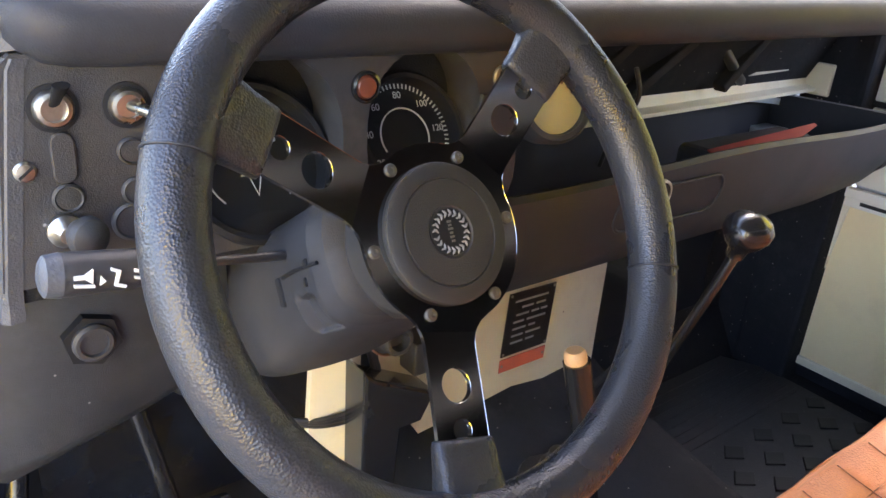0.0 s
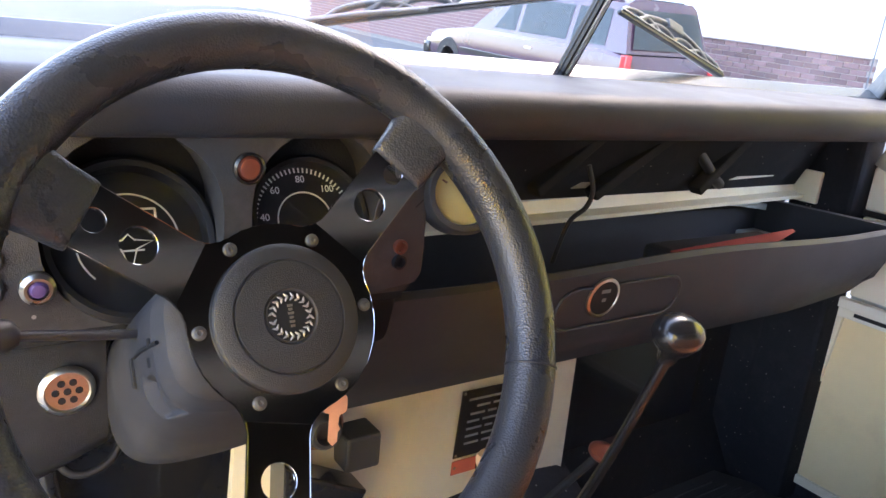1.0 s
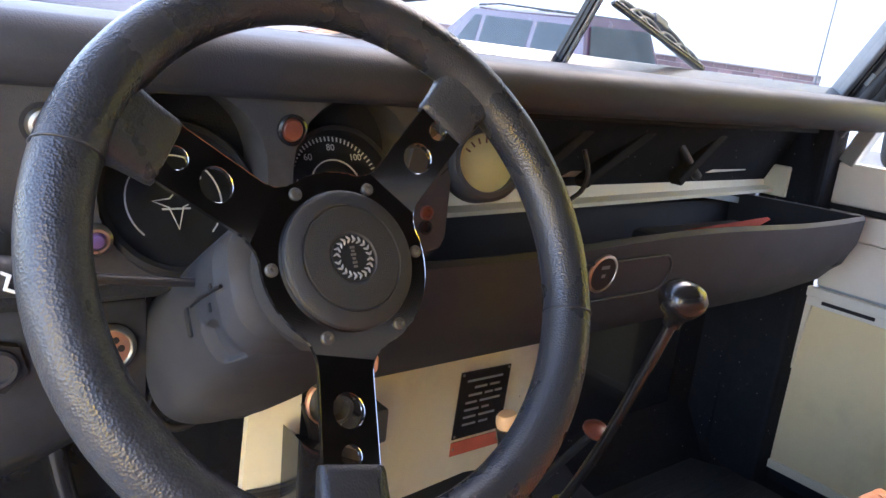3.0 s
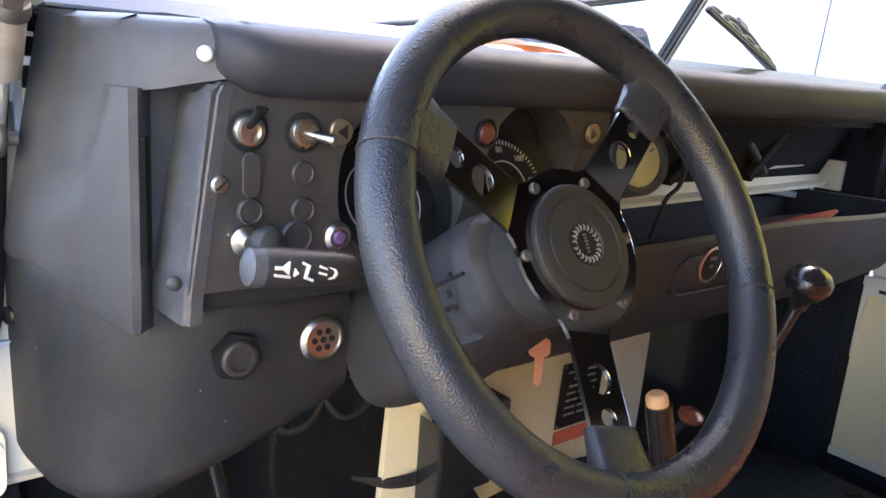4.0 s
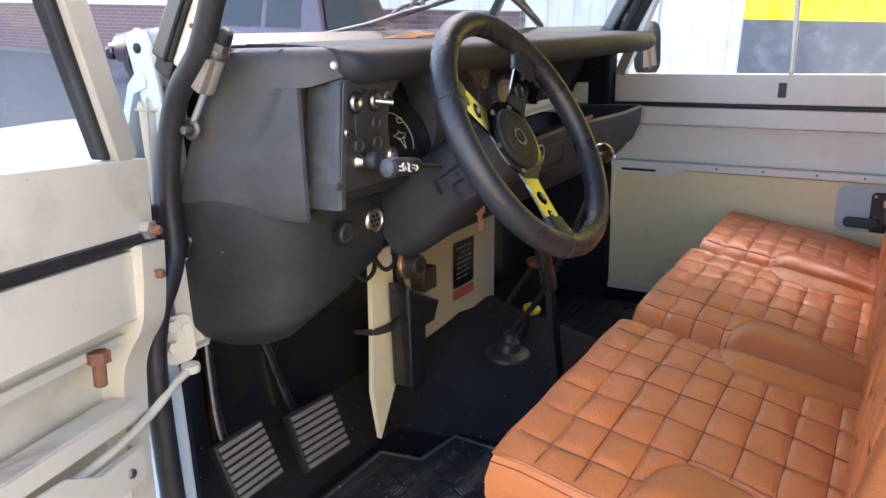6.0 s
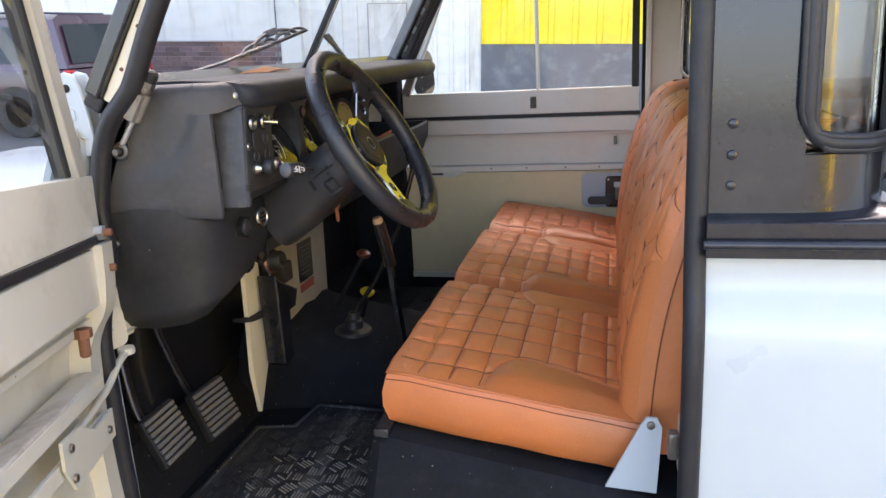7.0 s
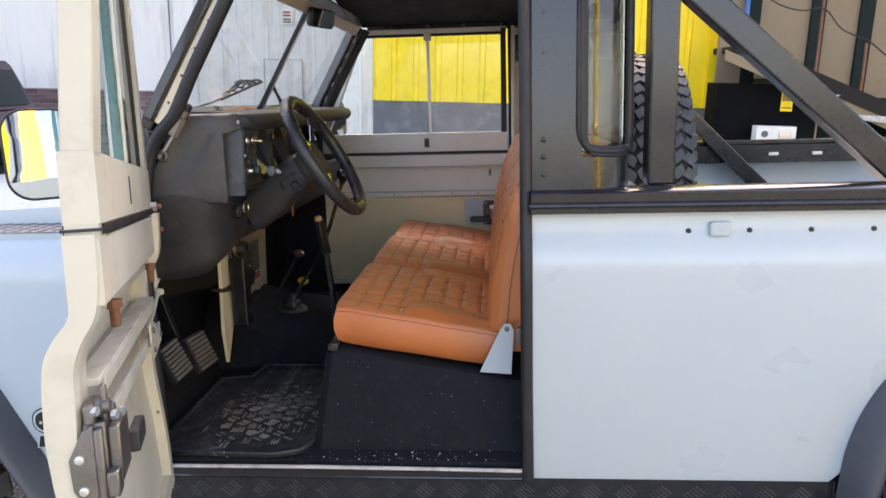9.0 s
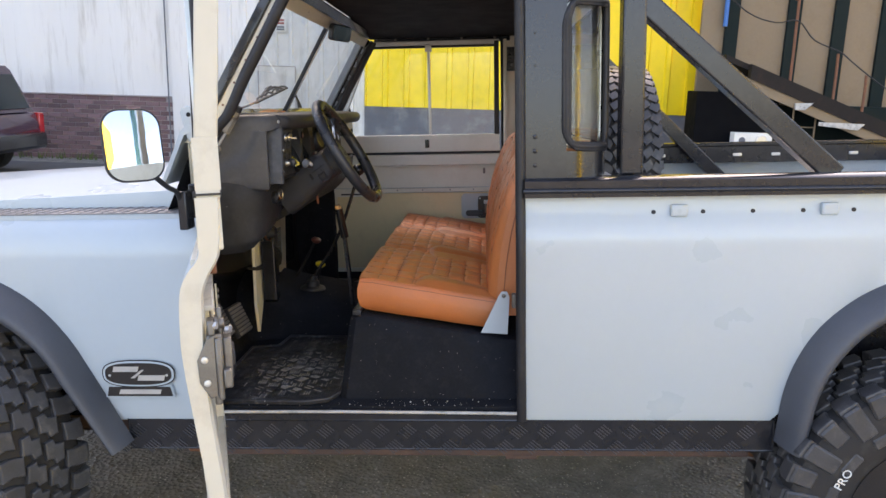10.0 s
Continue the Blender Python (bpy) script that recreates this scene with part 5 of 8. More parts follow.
# instrument panel: recessed face with hoods
PANEL_Y = 0.662
def pierced(outline, holes, y0, y1):
    """A plate in the xz plane between depths y0 (front) and y1, with real openings."""
    bm = B()
    front = []
    for loop in [outline] + holes:
        front.append([bm.verts.new((x, y0, z)) for x, z in loop])
    edges = [bm.edges.new((l[i], l[(i + 1) % len(l)])) for l in front for i in range(len(l))]
    bmesh.ops.triangle_fill(bm, use_beauty=True, use_dissolve=False, edges=edges)
    for l in front:
        back = [bm.verts.new((v.co.x, y1, v.co.z)) for v in l]
        for i in range(len(l)):
            j = (i + 1) % len(l)
            bm.faces.new((l[i], l[j], back[j], back[i]))
    return bm


def stadium(cx, w, z0, z1, n=14):
    """An upright opening with round ends."""
    r = w / 2
    return [(cx + r * math.cos(radians(180 * k / n)), z1 - r + r * math.sin(radians(180 * k / n))) for k in range(n + 1)] + [(cx + r * math.cos(radians(180 + 180 * k / n)), z0 + r + r * math.sin(radians(180 + 180 * k / n))) for k in range(n + 1)]


HOODS = (stadium(-0.381, 0.106, 1.249, 1.3735), stadium(-0.512, 0.116, 1.243, 1.3725))
part("binnacle", pierced([(-0.676, 1.2425), (-0.300, 1.240), (-0.286, 1.252), (-0.286, 1.374), (-0.655, 1.376), (-0.661, 1.370)], list(HOODS), PANEL_Y, 0.705), panel_black, dash, "textured black instrument panel")
# Near-black sheet closes the hoods, giving their depth its shade by colour.
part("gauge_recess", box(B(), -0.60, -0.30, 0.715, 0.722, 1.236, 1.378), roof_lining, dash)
part("binnacle_cheek", loft(B(), [[(xt, 0.712, z), (xf - 0.0015, PANEL_Y + 0.010, z), (xf, PANEL_Y + 0.002, z), (xf + 0.004, PANEL_Y - 0.001, z), (xf + 0.012, PANEL_Y - 0.0005, z), (xf + 0.014, 0.70, z)] for xf, xt, z in ((-0.679, -0.683, 1.222), (-0.678, -0.682, 1.2415), (-0.669, -0.672, 1.31), (-0.661, -0.662, 1.368), (-0.658, -0.660, 1.374))]), grained_cheek, dash, "grained cheek worn pale")
# Near-black strip: the shaded gap below the panel is put into its colour.
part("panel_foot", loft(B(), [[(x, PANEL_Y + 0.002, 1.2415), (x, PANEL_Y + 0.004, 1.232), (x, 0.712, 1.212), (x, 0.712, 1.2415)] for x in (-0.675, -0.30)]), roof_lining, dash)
white_ink = material("dial_white", (0.75, 0.75, 0.72), 0.6)
dial_black = material("dial_black", (0.010, 0.010, 0.011), 0.6, spec=0.3)
lens_glass = glass_material("dial_glass", (0.95, 0.95, 0.95), gloss=0.03, dust=0.010)
red_lens = material("red_lens", (0.15, 0.042, 0.026), 0.35, coat=0.3)
amber = material("amber_plastic", (0.75, 0.27, 0.02), 0.3, coat=0.5)
violet = material("violet_lens", (0.13, 0.075, 0.19), 0.3, coat=0.4)


def gauge(name, x, z, r, y, label, numbers=(), a0=225, a1=-45, ticks=0, arc=0.0, tilt=0.0):
    """A round instrument set into the panel: bezel, dial, glass, ticks and figures."""
    m = facing((x, y, z), (0, -1, tilt))
    g = part(name, lathe(B(), [(r, -0.03), (r * 1.06, 0.0), (r * 1.06, 0.006), (r, 0.009), (r * 0.93, 0.008), (r * 0.92, -0.006), (r * 0.92, -0.012)], m, 40), dial_black, dash, label)
    part("dial", lathe(B(), [(r * 0.92, -0.0065), (r * 0.5, -0.0063), (r * 0.01, -0.0063)], m, 40), dial_black, g)
    if ticks:
        bm = B()
        for i in range(ticks + 1):
            a = radians(a0 + (a1 - a0) * i / ticks)
            box(bm, r * 0.82, r * 0.90, -0.0006, 0.0006, -0.0062, -0.0058, m=m @ Matrix.Rotation(a, 4, "Z"))
        part("tick_marks", bm, white_ink, g)
    if arc:
        pts = [m @ Vector((arc * r * math.cos(radians(a)), arc * r * math.sin(radians(a)), -0.0055)) for a in range(a1, a0 + 1, 9)]
        part("scale_arc", tube(B(), pts, 0.0007, 4), white_ink, g)
    for k, s in enumerate(numbers):
        a = radians(a0 + (a1 - a0) * k / (len(numbers) - 1))
        word("figure", s, r * 0.165, m @ Matrix.Translation((r * 0.70 * math.cos(a), r * 0.70 * math.sin(a), -0.0055)), white_ink, g, 0.0002)
    pane = part("dial_glass", lathe(B(), [(r * 0.93, 0.0075), (0.001, 0.0078)], m, 40), lens_glass, g)
    pane.visible_shadow = False
    return g, m


gauge("speedometer", -0.378, 1.300, 0.048, 0.688, "round speedometer with white figures", ("20", "40", "60", "80", "100", "120", "140"), 215, -35, 48, 0.48, 0.52)
gauge("combination_gauge", -0.511, 1.293, 0.055, 0.686, "large round fuel and temperature gauge", (), 225, -45, 0, 0.62, 0.52)
part("fuel_pod", lathe(B(), [(0.034, 0.030), (0.034, 0.004), (0.031, 0.0), (0.0265, 0.0), (0.0255, 0.006), (0.0255, 0.012)], facing((-0.262, 0.640, 1.327), (-0.30, -0.90, 0.26)) @ Matrix.Diagonal((1, 1, -1, 1)), 36), black_plastic, dash, "black gauge pod beside the panel")
# The dial's yellow is the hall's reflection, put into the base colour.
pod_yellow_reflection = material("pod_dial", (0.70, 0.62, 0.30), 0.35, vary=0.1)
part("pod_dial", lathe(B(), [(0.0262, -0.006), (0.001, -0.006)], facing((-0.262, 0.640, 1.327), (-0.30, -0.90, 0.26)), 30), pod_yellow_reflection, dash)
pg = part("pod_glass", lathe(B(), [(0.0262, -0.002), (0.015, -0.001), (0.001, -0.0005)], facing((-0.262, 0.640, 1.327), (-0.30, -0.90, 0.26)), 30), lens_glass, dash)
pg.visible_shadow = False
bm = B()
for a in range(30, 151, 20):
    box(bm, 0.017, 0.022, -0.0008, 0.0008, -0.006, -0.0055, m=facing((-0.262, 0.640, 1.327), (-0.30, -0.90, 0.26)) @ Matrix.Rotation(radians(a), 4, "Z"))
part("pod_ticks", bm, red_lens, dash)
# marks of the combination gauge: fuel needle star, battery outline, warning lamps
cg = facing((-0.511, 0.678, 1.293), (0, -1, 0.52))
for u, v, w, h in ((-0.002, -0.004, 0.020, 0.0012), (0.012, 0.018, 0.012, 0.0015), (0.012, 0.025, 0.012, 0.0015), (0.006, 0.0215, 0.0015, 0.0075), (0.018, 0.0215, 0.0015, 0.0075)):
    part("dial_mark", box(B(), u - w / 2, u + w / 2, v - h / 2, v + h / 2, -0.0060, -0.0056, m=cg), white_ink, dash)
part("dial_star", tube(B(), [cg @ Vector((u, v, -0.0056)) for u, v in ((-0.018, 0.002), (-0.006, 0.0035), (-0.002, 0.0075), (0.002, 0.0035), (0.014, 0.002), (0.003, -0.003), (-0.002, -0.019), (-0.007, -0.003))], 0.0006, 4, closed=True), white_ink, dash)
# switches: toggles, pull knob, blanks, lamps; y of the panel's face
F = PANEL_Y - 0.001
def at_panel(x, z, d=0.0):
    return facing((x, F - d, z), (0, -1, 0))


def toggle(x, z, tip, flat):
    t = part("toggle_switch", lathe(B(), [(0.0108, 0), (0.0108, 0.0025), (0.0092, 0.005), (0.007, 0.0055), (0.007, 0.003), (0.0005, 0.003)], at_panel(x, z), 24), chrome, dash, "chrome-ringed toggle switch")
    a = Vector((x, F, z))
    b = a + Vector(tip)
    mid = a.lerp(b, 0.5)
    bm = tube(B(), [a, mid, b], 0.004, 10, radii=[0.0028, 0.0036, 0.0050 if flat else 0.0040], squash=0.5 if flat else 1.0)
    part("toggle_lever", bm, dial_black if flat else chrome, t)
    part("switch_surround", lathe(B(), [(0.0135, 0), (0.0135, 0.001), (0.0112, 0.0014), (0.0105, 0.0014)], at_panel(x, z), 24, cap=False), dial_black, t)


toggle(-0.638, 1.347, (0.003, -0.014, 0.015), True)
toggle(-0.599, 1.346, (0.013, -0.020, -0.003), False)
for x, z, mt, sz in ((-0.571, 1.347, "tri", 0.010), (-0.310, 1.348, "tri", 0.010)):
    lamp = part("warning_lamp", lathe(B(), [(sz * 0.9, 0), (sz * 0.9, 0.002), (sz * 0.8, 0.003), (sz * 0.1, 0.003)], at_panel(x, z), 20), dull_brass, dash, "round tell-tale with a triangle")
    s = 1 if x < -0.5 else -1
    part("triangle", prism(B(), [(-0.004 * s, 0.0), (0.004 * s, 0.005), (0.004 * s, -0.005)][::s], 0.0032, 0.0037, at_panel(x, z)), satin_black, lamp)
rl = part("warning_lamp", lathe(B(), [(0.0115, 0), (0.0115, 0.003), (0.0095, 0.004), (0.0085, 0.002)], at_panel(-0.438, 1.347), 24), satin_black, dash, "dim red warning lamp")
part("lens", lathe(B(), [(0.0085, 0.002), (0.007, 0.004), (0.001, 0.0048)], at_panel(-0.438, 1.347), 20), red_lens, rl)
vl = part("push_button", lathe(B(), [(0.0105, 0), (0.0105, 0.005), (0.008, 0.008), (0.0062, 0.008), (0.006, 0.006)], at_panel(-0.572, 1.274), 24), chrome, dash, "chrome push button with a violet centre")
part("button_centre", lathe(B(), [(0.006, 0.006), (0.004, 0.009), (0.001, 0.0095)], at_panel(-0.572, 1.274), 18), violet, vl)
kn = part("pull_knob", lathe(B(), [(0.0100, 0), (0.0100, 0.004), (0.008, 0.006), (0.006, 0.010), (0.005, 0.012)], at_panel(-0.640, 1.276), 20), chrome, dash, "pull switch with a round black knob")
part("knob", lathe(B(), [(0.005, 0.010), (0.009, 0.012), (0.012, 0.018), (0.011, 0.024), (0.006, 0.028), (0.001, 0.029)], at_panel(-0.638, 1.277) @ pose(0.0, 0, 0, 0, 18, 0), 20), black_plastic, kn)
for x, z, r in ((-0.599, 1.319, 0.0085), (-0.636, 1.295, 0.009), (-0.598, 1.294, 0.009), (-0.602, 1.275, 0.0125)):
    part("blanking_plug", lathe(B(), [(r, 0), (r, 0.0015), (r * 0.85, 0.003), (r * 0.75, 0.0018), (r * 0.1, 0.0022)], at_panel(x, z), 22), panel_black, dash)
part("blanking_plug", prism(B(), rounded(0.013, 0.030, 0.0064, 5), 0, 0.003, at_panel(-0.636, 1.319), 0.001), panel_black, dash)
for x, z in ((-0.656, 1.313), (-0.295, 1.316)):
    sc = part("panel_screw", lathe(B(), [(0.0060, 0), (0.0060, 0.001), (0.0048, 0.0024), (0.0005, 0.0032)], at_panel(x, z), 18), chrome, dash, "slotted steel screw")
    part("slot", box(B(), -0.0048, 0.0048, -0.0007, 0.0007, 0.0022, 0.0036, m=at_panel(x, z) @ Matrix.Rotation(0.7, 4, "Z")), dial_black, sc)
part("panel_screw", screw(B(), (-0.687, 0.655, 1.254), (-0.3, -1, 0), 0.005, 0.003), black_plastic, dash)
# socket tab at the right of the panel
part("socket_tab", prism(B(), [(-0.352, 1.240), (-0.292, 1.248), (-0.287, 1.258), (-0.287, 1.335), (-0.33, 1.335)], 0, 0.004, axes((0, PANEL_Y - 0.0005, 0), (1, 0, 0), (0, 0, 1)), 0.001), panel_black, dash)
for z, mt in ((1.281, red_lens), (1.268, dial_black)):
    part("socket", lathe(B(), [(0.0062, 0), (0.0062, 0.004), (0.0045, 0.0045), (0.004, 0.001), (0.0005, 0.001)], at_panel(-0.311, z, 0.003), 18), mt, dash)

# knee panel below the end cap, wrapping from the door post to the column
KNEE = [(-0.748, 0.874, 1.236, 1.040, 1.060), (-0.745, 0.850, 1.236, 1.032, 1.058), (-0.738, 0.800, 1.232, 1.030, 1.060), (-0.722, 0.755, 1.226, 1.034, 1.066), (-0.694, 0.724, 1.222, 1.044, 1.076), (-0.655, 0.711, 1.218, 1.058, 1.088), (-0.60, 0.708, 1.213, 1.076, 1.104), (-0.55, 0.710, 1.211, 1.094, 1.119), (-0.524, 0.7125, 1.210, 1.104, 1.127), (-0.5215, 0.722, 1.210, 1.107, 1.128)]
rings = []
for x, y, zt, zb, zk in KNEE:
    nx = 0.55 if y > 0.74 else (0.25 if y > 0.72 else 0)
    r = []
    # flat face down to a soft crease, then a lip that turns under
    for z, inset in ((zt, 0.003), (zt - 0.004, 0.0), (zt * 0.6 + zk * 0.4, -0.001), (zt * 0.25 + zk * 0.75, 0.0), (zk + 0.004, 0.001), (zk - 0.004, 0.005), (zk * 0.5 + zb * 0.5, 0.016), (zb, 0.034), (zb + 0.002, 0.046)):
        r.append((x + inset * nx, y + inset * (1 - nx * 0.5), z))
    rings.append(r)
bm = loft(B(), rings, closed=False)
bmesh.ops.solidify(bm, geom=bm.faces, thickness=-0.004)
part("knee_panel", bm, faded_plastic, dash, "faded black moulded knee panel")
part("knee_screw", screw(B(), (-0.7475, 0.858, 1.178), (-1, -0.4, 0), 0.008, 0.004), black_paint, dash)
hx = part("nut", hexnut(B(), (-0.625, 0.7075, 1.177), (0, -1, 0), 0.0195, 0.008, (0.3, 0, 1)), dial_black, dash, "black plastic hex nut")
part("plug", lathe(B(), [(0.014, 0.006), (0.014, 0.011), (0.012, 0.013), (0.0095, 0.013), (0.009, 0.010), (0.0005, 0.010)], facing((-0.625, 0.7075, 1.177), (0, -1, 0)), 24), black_plastic, hx)
so = part("power_socket", lathe(B(), [(0.0185, 0), (0.0195, 0.003), (0.017, 0.006), (0.0155, 0.0065), (0.0145, 0.0045), (0.012, 0.0045), (0.0005, 0.0045)], facing((-0.552, 0.709, 1.177), (0, -1, 0)), 30), chrome, dash, "chrome seven-pin socket")
for k in range(7):
    a = k * 1.0472
    rr = 0.0 if k == 6 else 0.0078
    part("pin_hole", lathe(B(), [(0.0027, 0.0046), (0.0027, 0.0052), (0.0005, 0.0052)], facing((-0.552 + rr * math.cos(a), 0.709, 1.177 + rr * math.sin(a)), (0, -1, 0)), 10), dial_black, so)
# trim under the column
rings = [[(-0.513, 0.716, 1.214), (-0.505, 0.724, 1.165), (-0.490, 0.748, 1.112), (-0.47, 0.80, 1.09)], [(-0.45, 0.690, 1.224), (-0.445, 0.700, 1.175), (-0.44, 0.725, 1.125), (-0.43, 0.78, 1.10)], [(-0.37, 0.680, 1.225), (-0.37, 0.692, 1.180), (-0.37, 0.720, 1.135), (-0.36, 0.78, 1.11)], [(-0.29, 0.690, 1.226), (-0.29, 0.70, 1.185), (-0.29, 0.73, 1.14), (-0.28, 0.79, 1.11)]]
bm = loft(B(), rings, closed=False)
bmesh.ops.solidify(bm, geom=bm.faces, thickness=-0.004)
part("column_trim", bm, black_plastic, dash)
# steering column and shroud
column = thing("steering_column", (-0.461, 0.62, 1.23), "black steering column shroud with a stalk", "steering column")
shroud_plastic = material("shroud_plastic", (0.032, 0.032, 0.035), 0.55, vary=0.2, scale=12, bump=0.2, bump_scale=1300, stain=(0.07, 0.07, 0.07), stain_amount=0.25, stain_scale=14, spec=0.32)
stations = ((-0.036, 0.046, 0.036, 0.004), (-0.042, 0.056, 0.042, 0.002), (-0.055, 0.061, 0.045, 0.0), (-0.085, 0.064, 0.048, -0.005), (-0.125, 0.065, 0.052, -0.011), (-0.170, 0.065, 0.056, -0.016), (-0.222, 0.063, 0.057, -0.019))
rings = []
for (z0, w0, h0, c0), (z1, w1, h1, c1) in zip(stations, stations[1:]):
    steps = 1 if z1 > -0.05 else 16 if z1 > -0.09 else 5
    for k in range(steps + (z1 < -0.2)):
        f = k / steps
        z, w, h, c = z0 + (z1 - z0) * f, w0 + (w1 - w0) * f, h0 + (h1 - h0) * f, c0 + (c1 - c0) * f
        row = []
        for j in range(160):
            t = 2 * math.pi * j / 160
            x, v = w * math.copysign(abs(math.cos(t)) ** 0.62, math.cos(t)), c + h * math.copysign(abs(math.sin(t)) ** 0.62, math.sin(t))
            # finger recess sunk into the outer flank
            if x < 0:
                x += 0.007 * smoothstep(-0.0425, -0.0375, v) * smoothstep(-0.015, -0.019, v) * smoothstep(-0.083, -0.079, z) * smoothstep(-0.060, -0.064, z)
            row.append(WHEEL @ Vector((x, v, z)))
        rings.append(row)
part("shroud", loft(B(), rings), shroud_plastic, column, "two-part black column shroud with a finger recess")
part("shroud_seam", tube(B(), [WHEEL @ Vector((-x, v, z)) for x, v, z in ((0.0600, 0.002, -0.048), (0.0638, 0.001, -0.075), (0.0642, 0.000, -0.084), (0.0645, -0.001, -0.092))], 0.0013, 6), dial_black, column)
for z, v in ((-0.0600, 0.0035), (-0.0655, -0.0075)):
    part("shroud_clip", box(B(), -0.0632, -0.058, v - 0.003, v + 0.003, z - 0.002, z + 0.002, 0.001, m=WHEEL), dial_black, column)
part("shroud_slot", box(B(), -0.0662, -0.055, -0.020, 0.000, -0.104, -0.097, 0.002, m=WHEEL), roof_lining, column)
part("shroud_boss", lathe(B(), [(0.046, -0.052), (0.046, -0.030), (0.042, -0.026), (0.02, -0.026)], WHEEL, 40), black_plastic, column)
part("column_tube", tube(B(), [WHEEL @ Vector((0, -0.01, -0.15)), WHEEL @ Vector((0, -0.01, -0.42))], 0.026, 16), black_paint, column)
stalk = part("stalk", tube(B(), [(-0.505, 0.618, 1.250), (-0.545, 0.610, 1.258), (-0.596, 0.603, 1.268)], 0.0031, 10), black_plastic, column, "indicator stalk with white pictograms")
sa, sb = Vector((-0.664, 0.600, 1.2765)), Vector((-0.588, 0.604, 1.2665))
rings = []
for f, r in ((0, 0.006), (0.02, 0.0105), (0.08, 0.0118), (0.16, 0.0122), (0.75, 0.0110), (0.93, 0.0095), (1.0, 0.0055)):
    p = sa.lerp(sb, f)
    d = (sb - sa).normalized()
    s1 = d.cross(Vector((0, 1, 0))).normalized()
    s2 = d.cross(s1)
    rings.append([p + s1 * (r * math.cos(t)) + s2 * (r * 0.82 * math.sin(t)) for t in [2 * math.pi * k / 20 for k in range(20)]])
part("stalk_grip", loft(B(), rings), black_plastic, stalk)
rings = [[sa.lerp(sb, f) + s1 * (r * math.cos(t)) + s2 * (r * 0.84 * math.sin(t)) for t in [2 * math.pi * k / 20 for k in range(20)]] for f, r in ((-0.035, 0.004), (-0.02, 0.0085), (0.0, 0.0112), (0.10, 0.0124))]
part("stalk_cap", loft(B(), rings), arch_plastic, stalk)
SM = axes(sa.lerp(sb, 0.5) + Vector((0, -0.0102, 0.0010)), sb - sa, (0, 0.05, 1))
for poly in ([(-0.026, 0.002), (-0.021, 0.002), (-0.017, 0.005), (-0.017, -0.003), (-0.021, 0.0), (-0.026, 0.0)], [(-0.026, -0.004), (-0.016, -0.005), (-0.016, -0.0035), (-0.026, -0.0025)], [(-0.013, 0.001), (-0.0105, -0.002), (-0.0135, -0.004)][::-1],
             [(-0.008, 0.005), (-0.003, 0.003), (-0.0045, -0.004), (0.000, -0.0055), (-0.0005, -0.007), (-0.0062, -0.0052), (-0.0050, 0.002), (-0.0082, 0.0035)], [(0.004, 0.003), (0.009, 0.0015), (0.009, 0.0002), (0.004, 0.0015)], [(0.004, -0.001), (0.009, -0.002), (0.009, -0.0033), (0.004, -0.0023)], [(0.011, 0.002), (0.015, 0.001), (0.017, -0.002), (0.015, -0.005), (0.011, -0.0055), (0.0125, -0.0045), (0.0145, -0.0038), (0.0155, -0.0018), (0.0145, 0.0), (0.0122, 0.0008)]):
    part("pictogram", prism(B(), poly, -0.0006, 0.0012, SM), white_ink, stalk)
# bunch: ring and copper key below the shroud
copper = material("copper_key", (0.52, 0.29, 0.21), 0.42, 0.75)
key = thing("ignition_key", (-0.371, 0.64, 1.155), "copper-coloured key hanging from the ignition lock", "key")
part("key_ring", tube(B(), [Vector((-0.371, 0.640, 1.176)) + Vector((0.007 * math.cos(t), 0.003 * math.cos(t), 0.010 * math.sin(t))) for t in [2 * math.pi * k / 20 for k in range(20)]], 0.0012, 6, closed=True), steel, key)
KM = facing((-0.371, 0.638, 1.155), (-0.5, -1, 0.1))
part("key_head", prism(B(), rounded(0.020, 0.017, 0.005, 4, 0, 0.006), -0.001, 0.001, KM, 0.0003), copper, key)
part("key_blade", prism(B(), [(-0.004, -0.002), (-0.004, -0.026), (0.0, -0.030), (0.0035, -0.026), (0.0035, -0.018), (0.0055, -0.015), (0.0035, -0.012), (0.0045, -0.002)], -0.0009, 0.0009, KM), copper, key)
part("ignition_lock", lathe(B(), [(0.012, -0.03), (0.012, 0.0), (0.010, 0.003), (0.003, 0.003)], facing((-0.378, 0.648, 1.182), (0.4, -1, -0.4)), 18), steel, column)

# parcel tray on the passenger side
tray = thing("parcel_tray", (0.2, 0.80, 1.03), "black moulded parcel tray under the dash", "parcel tray")
def tray_ring(x, e=1.0, k=1.0):
    """Outer skin down the front and under, then back up the inside; k lifts the underside."""
    up = (1 - k) * 0.05
    wave = 0.004 * math.sin(9 * x)
    return [(x, 0.706, 1.222 + wave), (x, 0.701, 1.216 + wave), (x, 0.706, 1.17), (x, 0.722, 1.125 + up), (x, 0.757, 1.080 + up), (x, 0.815, 1.050 + up), (x, 0.90, 1.035 + up), (x, 0.955, 1.04), (x, 0.955, 1.20),
            (x, 0.948, 1.20), (x, 0.945, 1.10), (x, 0.80, 1.105), (x, 0.735, 1.14), (x, 0.713, 1.19), (x, 0.711, 1.221 + wave)]


